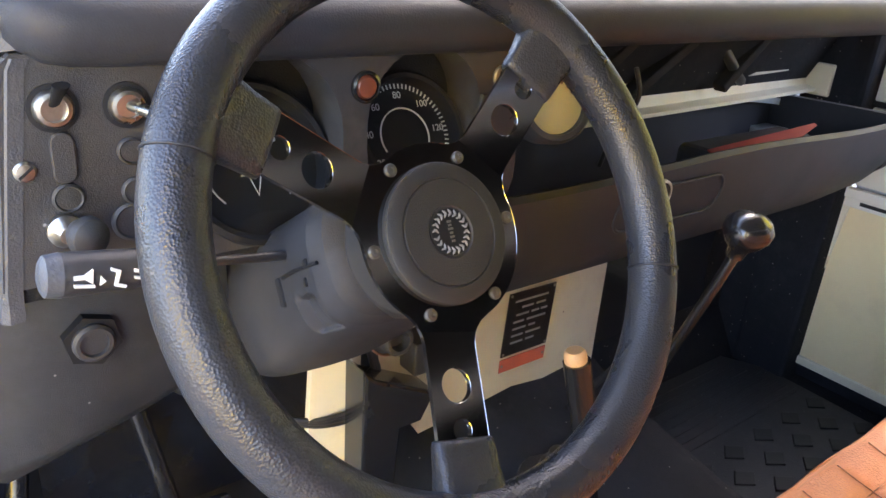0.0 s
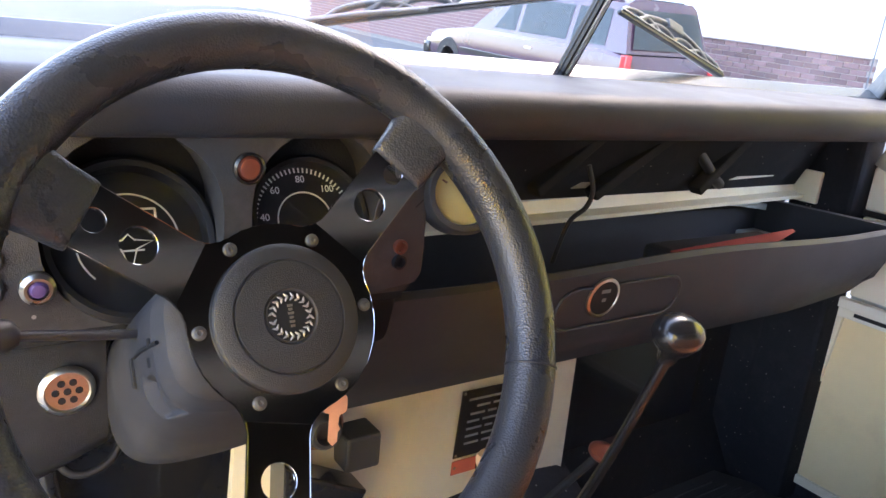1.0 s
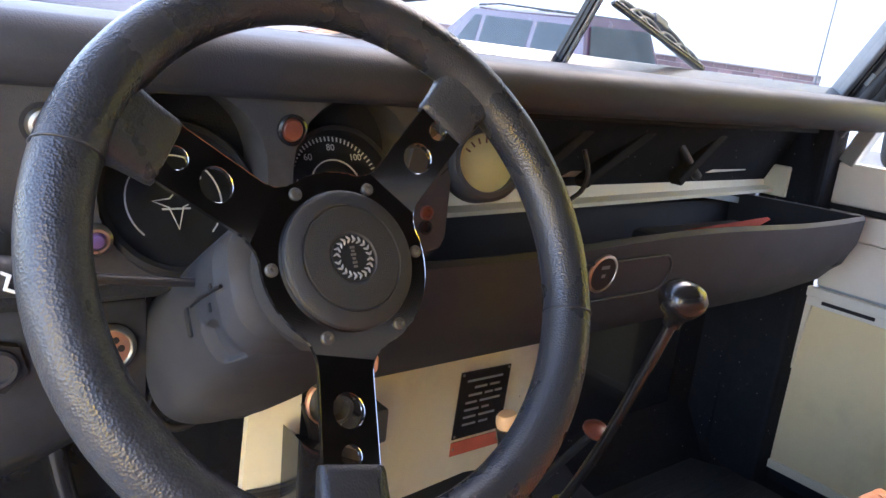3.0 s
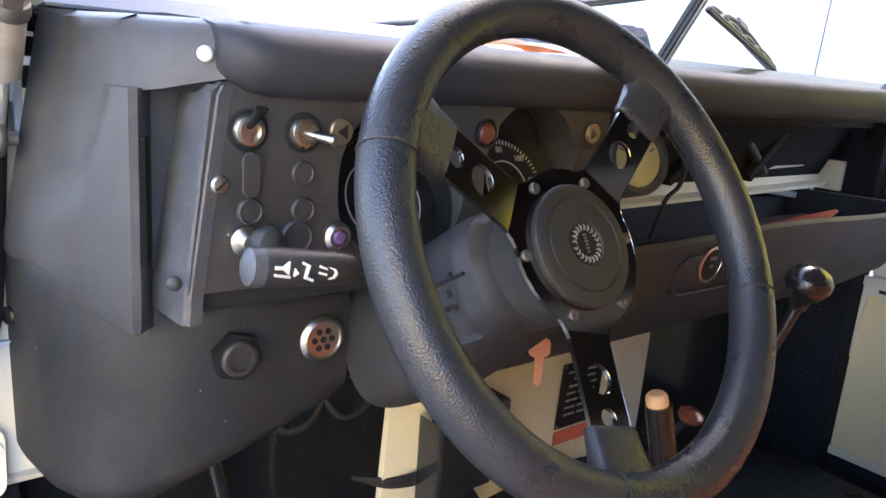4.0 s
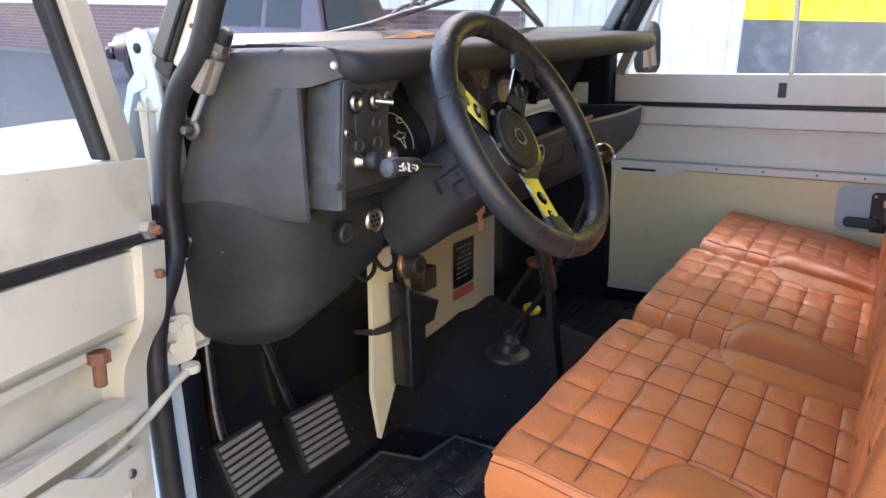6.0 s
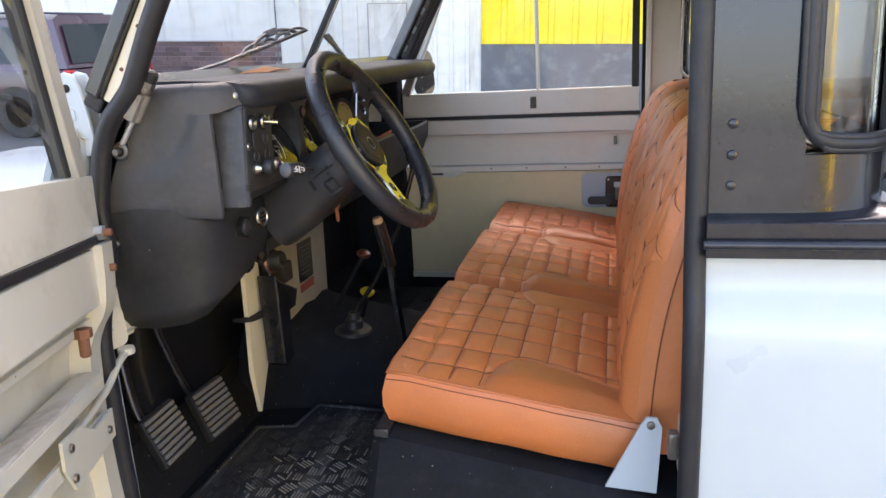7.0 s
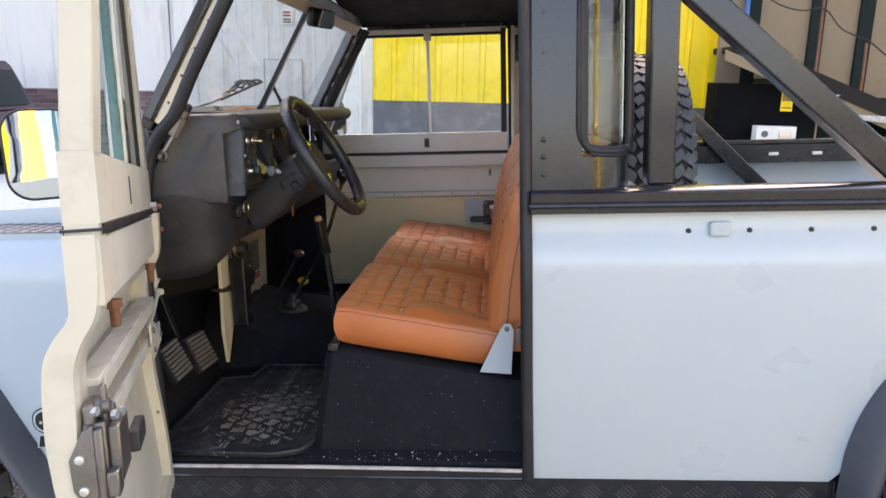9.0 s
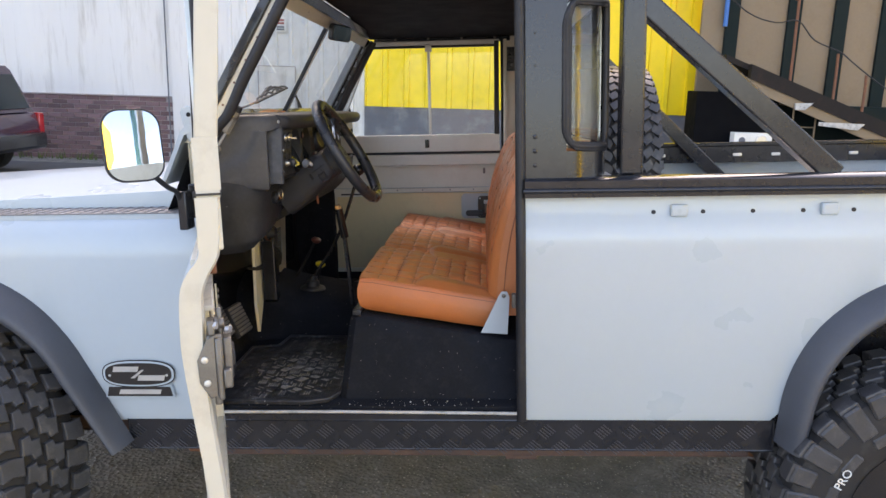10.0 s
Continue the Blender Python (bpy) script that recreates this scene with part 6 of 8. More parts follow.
xs = [-0.315 + 0.05 * i for i in range(20)] + [0.66, 0.672]
part("tray_shell", loft(B(), [tray_ring(x, 1, 1 if x < 0.5 else 1 - (x - 0.5) * 1.5) for x in xs]), black_vinyl, tray, "black vinyl tray with a rolled front edge")
part("tray_end", prism(B(), [(0.706, 1.222), (0.708, 1.17), (0.724, 1.13), (0.757, 1.10), (0.815, 1.085), (0.955, 1.07), (0.955, 1.215)], 0.655, 0.674, axes((0, 0, 0), (0, 1, 0), (0, 0, 1))), black_vinyl, tray)
TM = axes((0.028, 0.7060, 1.172), (1, 0, 0), (0, -0.2, 1))
part("recess_rim", tube(B(), [TM @ Vector((u, v, 0.0)) for u, v in rounded(0.205, 0.052, 0.024, 6)], 0.0022, 6, closed=True), black_vinyl, tray)
em = part("tray_badge", lathe(B(), [(0.0245, 0), (0.0245, 0.003), (0.0215, 0.004), (0.021, 0.003), (0.0005, 0.003)], facing((-0.008, 0.7035, 1.184), (0, -1, -0.15)), 30), chrome, tray, "round chrome-rimmed badge")
part("badge_face", lathe(B(), [(0.0208, 0.0032), (0.0005, 0.0034)], facing((-0.008, 0.7035, 1.184), (0, -1, -0.15)), 24), dial_black, em)
for v, w in ((0.009, 0.014), (-0.002, 0.006)):
    part("badge_bar", box(B(), -w / 2, w / 2, v - 0.0022, v + 0.0022, 0.0036, 0.0040, m=facing((-0.008, 0.7035, 1.184), (0, -1, -0.15))), plate_grey, em)
# booklet in the tray
red_paper = material("red_paper", (0.36, 0.055, 0.042), 0.5)
paper = material("paper", (0.78, 0.76, 0.70), 0.7)
bk = thing("booklet", (0.34, 0.80, 1.12), "red-edged paper booklet lying in the parcel tray", "booklet")
BM = axes((0.335, 0.765, 1.204), (1, 0.0, 0.035), (0, 0.92, 0.38))
part("cover", prism(B(), [(-0.145, 0.002), (-0.10, -0.012), (0.08, -0.010), (0.145, 0.004), (0.145, 0.010), (-0.145, 0.008)], -0.002, 0.0, BM), red_paper, bk)
part("sheet", prism(B(), [(-0.13, 0.006), (0.145, 0.008), (0.146, 0.011), (-0.05, 0.010)], -0.004, -0.0022, BM), paper, bk)
part("pouch", box(B(), 0.20, 0.47, 0.762, 0.83, 1.104, 1.198, 0.01), black_vinyl, bk)
BULKHEAD_PATCHES = ([(0.136, 1.256), (0.270, 1.332), (0.290, 1.321), (0.218, 1.257)], [(0.507, 1.259), (0.715, 1.326), (0.634, 1.263)])
# pale ledge of the bulkhead above the tray, dark pressings behind it
part("bulkhead_ledge", loft(B(), [[(x, 0.905, z), (x, 0.940, z + 0.004), (x, 0.940, z + 0.026), (x, 0.930, z + 0.028), (x, 0.926, z + 0.010), (x, 0.905, z + 0.006)] for x, z in ((-0.29, 1.204), (0.2, 1.212), (0.735, 1.222))]), cream_paint, truck, "cream painted bulkhead ledge")
part("ledge_bracket", box(B(), 0.728, 0.748, 0.88, 0.935, 1.215, 1.275, 0.003), cream_paint, truck)
for x, w, a in ((0.12, 0.09, 35), (0.26, 0.12, 30), (0.47, 0.10, 38)):
    part("duct", box(B(), -w, w, -0.012, 0.012, -0.008, 0.008, 0.003, m=pose(x, 0.90, 1.31, 0, -a, 0)), roof_lining, truck)
# Added triangles stand in for cream bulkhead showing between the dark pieces.
for poly in BULKHEAD_PATCHES:
    part("gusset", prism(B(), poly, -0.925, -0.918, axes((0, 0, 0), (1, 0, 0), (0, 0, 1))), grimy_paint, truck, "grimy cream triangle standing in for the bulkhead behind the dash")
part("shelf_lever", tube(B(), smooth_path([(0.392, 0.905, 1.309), (0.410, 0.90, 1.290), (0.440, 0.90, 1.265), (0.46, 0.905, 1.256)], 4), 0.009, 8), black_plastic, truck)
for x in (0.02, 0.35, 0.60):
    part("shelf_screw", lathe(B(), [(0.006, 0), (0.004, 0.004), (0.001, 0.005)], facing((x, 0.895, 1.33), (0, -1, 0)), 8), steel, truck)
part("loose_wire", tube(B(), smooth_path([(0.04, 0.80, 1.315), (0.048, 0.795, 1.285), (0.046, 0.80, 1.262), (0.024, 0.80, 1.248), (0.014, 0.802, 1.225), (0.012, 0.81, 1.19)], 5), 0.0032, 6), rubber, dash)
part("shelf_rail", box(B(), -0.27, 0.74, 0.845, 0.86, 1.345, 1.385, 0.003), roof_lining, truck)
# orange card lying against the glass
cd = B()
pts = []
for i in range(9):
    u = i / 8
    x = -0.36 + 0.11 * u
    h = 0.010 * math.sin(math.pi * u) ** 0.7
    pts.append([(x, 0.755, 1.4185 + h * 0.4), (x, 0.785, 1.419 + h), (x, 0.815, 1.4185 + h * 0.5)])
solo("orange_cloth", (bmesh.ops.solidify(loft(cd, pts, closed=False), geom=cd.faces, thickness=0.002), cd)[1], amber, "small orange cloth lying on the dash top", "cloth")

# bulkhead panel, maker's data plate, strip, brackets
rings = [[(0.172, 0.893, 1.06), (0.198, 0.912, 0.775)], [(0.08, 0.890, 1.06), (0.10, 0.898, 0.800)], [(-0.03, 0.888, 1.06), (-0.02, 0.884, 0.826)], [(-0.12, 0.876, 1.06), (-0.13, 0.860, 0.838)], [(-0.24, 0.866, 1.06), (-0.229, 0.838, 0.852)], [(-0.30, 0.86, 1.06), (-0.28, 0.845, 0.93)]]
bm = loft(B(), rings, closed=False)
bmesh.ops.solidify(bm, geom=bm.faces, thickness=0.003)
part("bulkhead_panel", bm, cream_paint, truck, "cream painted bulkhead cover panel")
faded_red = material("faded_red", (0.34, 0.075, 0.045), 0.55, vary=0.2, scale=30)
PM = axes((-0.006, 0.8805, 0.938), (1, 0.05, -0.05), (-0.15, -0.01, 1))
dp = part("data_plate", box(B(), -0.049, 0.049, -0.050, 0.052, 0.0, 0.002, 0.0005, m=PM), satin_black, truck, "black data plate with unreadable silver lines")
for k, row in enumerate((((-0.036, 0.034),), ((-0.020, 0.004), (0.010, 0.030)), ((-0.030, -0.004), (0.002, 0.018), (0.022, 0.036)), ((-0.034, -0.012), (-0.006, 0.034)), ((-0.034, -0.006), (0.000, 0.014)), ((-0.034, -0.010), (-0.004, 0.028)), ((-0.034, -0.008), (-0.002, 0.016)))):
    for a, b in row:
        part("text_bar", box(B(), a, b, 0.036 - 0.0112 * k, 0.0392 - 0.0112 * k, 0.0021, 0.0025, m=PM), plate_grey, dp)
for u, v in ((-0.045, -0.046), (0.045, -0.046), (-0.045, 0.048), (0.045, 0.048), (-0.044, -0.0655), (0.044, -0.0655)):
    part("plate_rivet", lathe(B(), [(0.0026, 0.0017), (0.002, 0.0030), (0.0003, 0.0034)], PM @ Matrix.Translation((u, v, 0)), 8), steel, dp)
part("red_label", box(B(), -0.049, 0.049, -0.076, -0.055, 0.0, 0.0018, m=PM), faded_red, truck, "faded red label")
part("bulkhead_strip", prism(B(), [(-0.372, 1.06), (-0.311, 1.06), (-0.312, 0.80), (-0.345, 0.745), (-0.372, 0.70), (-0.388, 0.80), (-0.380, 0.90)], -0.862, -0.852, axes((0, 0, 0), (1, 0, 0), (0, 0, 1))), cream_paint, truck, "cream painted strip with a ragged black edge")
part("pedal_bracket", prism(B(), [(-0.338, 1.00), (-0.322, 0.985), (-0.236, 0.940), (-0.255, 0.905), (-0.285, 0.905), (-0.290, 0.80), (-0.325, 0.79), (-0.336, 0.80)], -0.845, -0.800, axes((0, 0, 0), (1, 0, 0), (0, 0, 1)), 0.004), black_paint, truck)
part("relay", box(B(), -0.255, -0.210, 0.82, 0.862, 0.955, 1.000, 0.004), black_plastic, truck)
part("knob_ring", lathe(B(), [(0.0262, 0.0), (0.0285, 0.002), (0.0285, 0.008), (0.0262, 0.010)], facing((-0.286, 0.838, 1.020), (-0.1, -1, 0.1)), 28, cap=False), copper, truck, "coppery ring round the knob")
hk = part("heater_knob", lathe(B(), [(0.026, 0), (0.026, 0.006), (0.022, 0.010), (0.019, 0.014), (0.019, 0.03), (0.016, 0.034), (0.012, 0.034), (0.011, 0.02), (0.0005, 0.02)], facing((-0.286, 0.838, 1.020), (-0.1, -1, 0.1)), 24), black_plastic, truck, "round black knob on the bulkhead")
for k in range(3):
    part("wire", tube(B(), smooth_path([(-0.315, 0.84, 1.02), (-0.302 + 0.004 * k, 0.838, 0.965), (-0.318 + 0.006 * k, 0.842, 0.925 - 0.006 * k), (-0.365, 0.85, 0.918 - 0.004 * k), (-0.41, 0.87, 0.925)], 6), 0.0035, 6), rubber, truck)
for x in (-0.56, -0.50, -0.44):
    part("wire", tube(B(), smooth_path([(x, 0.80, 1.085), (x + 0.02, 0.79, 1.055), (x + 0.05, 0.79, 1.06), (x + 0.07, 0.80, 1.09)], 5), 0.004, 6), rubber, truck)

# pedals
def pedal(corners, arm_top, label):
    """A ribbed steel pad on a bent arm; corners run round the pad from its upper left."""
    P = [Vector(c) for c in corners]
    o = sum(P, Vector()) / 4
    ux = ((P[1] - P[0]) + (P[2] - P[3])).normalized()
    uy = (P[0] - P[3]) + (P[1] - P[2])
    m = axes(o, ux, uy)
    w, h = 0.5 * ((P[1] - P[0]).length + (P[2] - P[3]).length), 0.25 * uy.length * 2
    p = thing("foot_pedal", tuple(o), label, "pedal", "foot pedals")
    part("pad", box(B(), -w / 2, w / 2, -h / 2, h / 2, -0.012, 0.004, 0.003, m=m), rubber, p)
    for k in range(8):
        v = -h / 2 + h * (k + 0.7) / 8.4
        part("rib", box(B(), -w / 2 + 0.004, w / 2 - 0.004, v - h * 0.040, v + h * 0.040, 0.003, 0.0095, 0.0015, m=m), pedal_steel, p)
    part("arm", tube(B(), smooth_path([o - m.col[2].xyz * 0.01, o - m.col[2].xyz * 0.035 + Vector((0, 0.02, 0.04)), Vector(arm_top).lerp(o, 0.45) + Vector((0, 0.03, 0)), arm_top], 5), 0.011, 8, squash=0.6), black_paint, p)
    return p


pedal(((-0.735, 0.889, 0.856), (-0.651, 0.889, 0.856), (-0.609, 0.853, 0.777), (-0.714, 0.852, 0.773)), (-0.64, 0.97, 1.05), "worn ribbed clutch pedal")
pedal(((-0.576, 0.893, 0.831), (-0.475, 0.891, 0.827), (-0.455, 0.851, 0.737), (-0.569, 0.853, 0.743)), (-0.56, 0.97, 1.08), "worn ribbed brake pedal")

# levers
wood = material("pale_wood", (0.62, 0.38, 0.20), 0.5, vary=0.2, scale=30)
hb = thing("hand_lever", (-0.20, 0.575, 0.74), "black hand lever with a wooden plug in its tube", "hand lever")
part("lever_tube", tube(B(), [(-0.214, 0.585, 0.99), (-0.236, 0.598, 1.092)], 0.0135, 14), satin_black, hb)
part("lever_bar", loft(B(), [[(x - w, y - 0.005, z), (x + w, y - 0.005, z), (x + w, y + 0.005, z), (x - w, y + 0.005, z)] for x, y, z, w in ((-0.216, 0.586, 1.0, 0.010), (-0.205, 0.582, 0.92, 0.014), (-0.198, 0.575, 0.83, 0.014), (-0.196, 0.572, 0.74, 0.014))]), black_paint, hb)
part("wooden_plug", lathe(B(), [(0.0108, 0), (0.0112, 0.005), (0.0105, 0.010), (0.008, 0.013), (0.001, 0.0135)], facing((-0.2365, 0.5985, 1.091), (-0.2, 0.12, 1), (0, 1, 0)), 20), wood, hb)
gl = thing("gear_lever", (-0.07, 0.74, 0.78), "bent gear lever with a glossy black knob", "gear lever")
part("rod", tube(B(), smooth_path([(-0.072, 0.556, 1.19), (-0.073, 0.575, 1.13), (-0.072, 0.615, 1.02), (-0.062, 0.665, 0.92), (-0.066, 0.72, 0.84), (-0.07, 0.742, 0.79)], 6), 0.0058, 10), satin_black, gl)
part("knob", lathe(B(), [(0.010, -0.034), (0.012, -0.022), (0.020, -0.014), (0.0265, -0.002), (0.0265, 0.008), (0.020, 0.018), (0.008, 0.0235), (0.001, 0.024)], facing((-0.072, 0.552, 1.208), (0.02, -0.25, 1), (0, 1, 0)) @ Matrix.Diagonal((0.98, 0.86, 0.84, 1)), 28), satin_black, gl)
part("boot", lathe(B(), [(0.085, 0), (0.080, 0.006), (0.045, 0.012), (0.038, 0.03), (0.028, 0.034), (0.024, 0.05), (0.012, 0.052)], pose(-0.065, 0.742, 0.772, 6, 0, 0) @ Matrix.Diagonal((0.60, 0.55, 1.0, 1)), 24), black_plastic, gl)
yellow_plastic = material("yellow_plastic", (0.80, 0.58, 0.03), 0.35, coat=0.3)
for nm, knob_at, foot, mt, lab in (("transfer_lever", (0.027, 0.730, 0.844), (0.02, 0.745, 0.78), yellow_plastic, "short lever with a yellow knob"), ("range_lever", (0.109, 0.761, 0.923), (0.05, 0.83, 0.79), red_lens, "short lever with a red knob")):
    lv = thing(nm, foot, lab, "lever")
    part("rod", tube(B(), [foot, Vector(foot).lerp(Vector(knob_at), 0.5), knob_at], 0.006, 8), roof_lining, lv)
    part("knob", lathe(B(), [(0.008, -0.012), (0.014, -0.008), (0.019, -0.002), (0.019, 0.004), (0.012, 0.010), (0.001, 0.012)], facing(knob_at, (0, -0.2, 1), (0, 1, 0)), 20), mt, lv)


# ---- steering wheel ----
sw = thing("steering_wheel", tuple(WHEEL.translation), "three-spoke sports steering wheel with black leather rim", "steering wheel")
RIM, TUBE = 0.1608, 0.0165
pts = [WHEEL @ Vector((RIM * math.cos(2 * math.pi * k / 96), RIM * math.sin(2 * math.pi * k / 96), 0.022)) for k in range(96)]
part("rim", tube(B(), pts, TUBE, 18, closed=True), black_leather, sw, "grained black leather rim")
for a0 in (158, -20, 250):
    M0 = WHEEL @ Matrix.Rotation(radians(a0), 4, "Z") @ Matrix.Translation((RIM, 0, 0.022))
    part("rim_seam", tube(B(), [M0 @ Vector(((TUBE + 0.0001) * math.cos(t), 0, (TUBE + 0.0001) * math.sin(t))) for t in [2 * math.pi * k / 24 for k in range(24)]], 0.0008, 5, closed=True), rubber, sw)
SPOKES = (148.0, 44.7, -103.8)
# the arms rise from the flat hub towards the rim
RISE, BEND = {148.0: 0.225, 44.7: 0.21, -103.8: 0.17}, 0.058


def spider_plate():
    """The pressed spoke plate: round hub, filleted arms pierced by two holes each, bent up outside the hub."""
    R, w, rf, tip = 0.0556, 0.0176, 0.021, 0.124
    uc, vc = math.sqrt((R + rf) ** 2 - (w + rf) ** 2), w + rf
    reach = math.atan2(vc, uc)
    outline = []
    arms = sorted(radians(a) for a in SPOKES)
    for i, a in enumerate(arms):
        turn = lambda u, v: (u * math.cos(a) - v * math.sin(a), u * math.sin(a) + v * math.cos(a))
        fil = [(uc + rf * math.cos(t), -vc + rf * math.sin(t)) for t in [math.pi - reach + (math.pi / 2 - math.pi + reach) * k / 8 for k in range(9)]]
        edge = fil + [(uc + (tip - uc) * k / 4, -w) for k in range(1, 5)]
        outline += [turn(u, v) for u, v in edge] + [turn(u, -v) for u, v in edge[::-1]]
        nxt = arms[(i + 1) % 3] + (2 * math.pi if i == 2 else 0)
        span = nxt - reach - (a + reach)
        outline += [(R * math.cos(a + reach + span * k / 14), R * math.sin(a + reach + span * k / 14)) for k in range(1, 14)]
    loops = [outline] + [circle(r, 32, u * math.cos(a), u * math.sin(a)) for a in arms for u, r in ((0.0885, 0.0098), (0.1132, 0.0062))]
    bm = bmesh.new()
    for z in (0.0032, 0.0):
        rows = [[bm.verts.new((x, y, z)) for x, y in l] for l in loops]
        es = [bm.edges.new((l[k], l[(k + 1) % len(l)])) for l in rows for k in range(len(l))]
        bmesh.ops.triangle_fill(bm, use_beauty=True, edges=es)
        if z:
            top = rows
    for l0, l1 in zip(top, rows):
        for k in range(len(l0)):
            j = (k + 1) % len(l0)
            bm.faces.new((l0[k], l0[j], l1[j], l1[k]))
    for a in arms:
        d = Vector((math.cos(a), math.sin(a), 0))
        bmesh.ops.bisect_plane(bm, geom=bm.verts[:] + bm.edges[:] + bm.faces[:], plane_co=d * BEND, plane_no=d)
    rim = [e for e in bm.edges if len(e.link_faces) == 2 and e.calc_face_angle(0) > 1.2]
    bmesh.ops.bevel(bm, geom=rim, offset=0.0003, segments=1, affect="EDGES", profile=0.5)
    for v in bm.verts:
        v.co.z += max(0.0, max(RISE[g] * (v.co.x * math.cos(radians(g)) + v.co.y * math.sin(radians(g)) - BEND) for g in SPOKES))
    bmesh.ops.transform(bm, matrix=WHEEL, verts=bm.verts)
    return bm


part("spoke_plate", spider_plate(), spoke_metal, sw, "satin black three-armed spoke plate with round holes", smooth=False)
for s in SPOKES:
    M = WHEEL @ Matrix.Rotation(radians(s), 4, "Z")
    rings = []
    for u, w, h in ((0.1175, 0.0175, 0.0035), (0.1182, 0.0192, 0.0052), (0.121, 0.0198, 0.0066), (0.135, 0.0204, 0.0082), (0.148, 0.0218, 0.0115), (0.158, 0.0235, 0.0150)):
        cz = 0.0016 + (0.19 if s > 0 else 0.17) * (u - BEND) + 0.02 * max(0, u - 0.14)
        rings.append([M @ Vector((u, w * math.copysign(abs(math.cos(t)) ** 0.38, math.cos(t)), cz + h * math.copysign(abs(math.sin(t)) ** 0.55, math.sin(t)))) for t in [2 * math.pi * k / 28 for k in range(28)]])
    part("spoke_cover", loft(B(), rings), black_leather, sw, "leather sleeve where the spoke meets the rim")
part("horn_pad", lathe(B(), [(0.0422, 0.003), (0.0430, 0.0062), (0.0422, 0.0082), (0.0400, 0.0092), (0.0330, 0.0098), (0.0325, 0.0086), (0.0318, 0.0086), (0.0313, 0.0100), (0.0160, 0.0106), (0.0150, 0.0094), (0.001, 0.0094)], WHEEL, 72), horn_black, sw, "round black horn pad with a fine groove")
emblem = part("emblem_disc", lathe(B(), [(0.0142, 0.0094), (0.0140, 0.0103), (0.001, 0.0104)], WHEEL, 40), dial_black, sw, "dark round emblem with a silver wreath")
bm = B()
for k in range(20):
    a = radians(-78 + 336 * k / 19 + 0)
    for r, tilt in ((0.0120, 38), (0.0104, -38)):
        lean = tilt if k < 10 else -tilt
        lathe(bm, [(0.0002, -0.0019), (0.0007, -0.0005), (0.0007, 0.0005), (0.0002, 0.0019)], WHEEL @ pose(r * math.sin(a), -r * math.cos(a) * -1, 0.0106) @ Matrix.Rotation(-a + radians(90 + lean), 4, "Z") @ pose(0, 0, 0, 0, 90, 0), 6)
part("wreath", bm, silver, emblem, "small silver wreath", kind="stuff")
for v, w in ((0.0062, 0.0030), (0.0040, 0.0022), (0.0018, 0.0034), (-0.0006, 0.0022), (-0.0030, 0.0030), (-0.0054, 0.0024)):
    part("emblem_bar", box(B(), -w / 2, w / 2, v - 0.0007, v + 0.0007, 0.0104, 0.0109, m=WHEEL), steel, emblem)
for k in range(6):
    a = radians(60 * k + 2)
    o = WHEEL @ Vector((0.0497 * math.cos(a), 0.0497 * math.sin(a), 0.0034))
    s = part("hub_screw", lathe(B(), [(0.0040, 0), (0.0040, 0.0006), (0.0034, 0.0018), (0.0016, 0.0022), (0.0013, 0.0010), (0.0004, 0.0008)], WHEEL @ Matrix.Translation((0.0497 * math.cos(a), 0.0497 * math.sin(a), 0.0034)), 14), steel, sw)
part("boss", lathe(B(), [(0.052, 0.0), (0.050, -0.012), (0.044, -0.045), (0.040, -0.06)], WHEEL, 40), black_plastic, sw, "tapered black wheel boss")


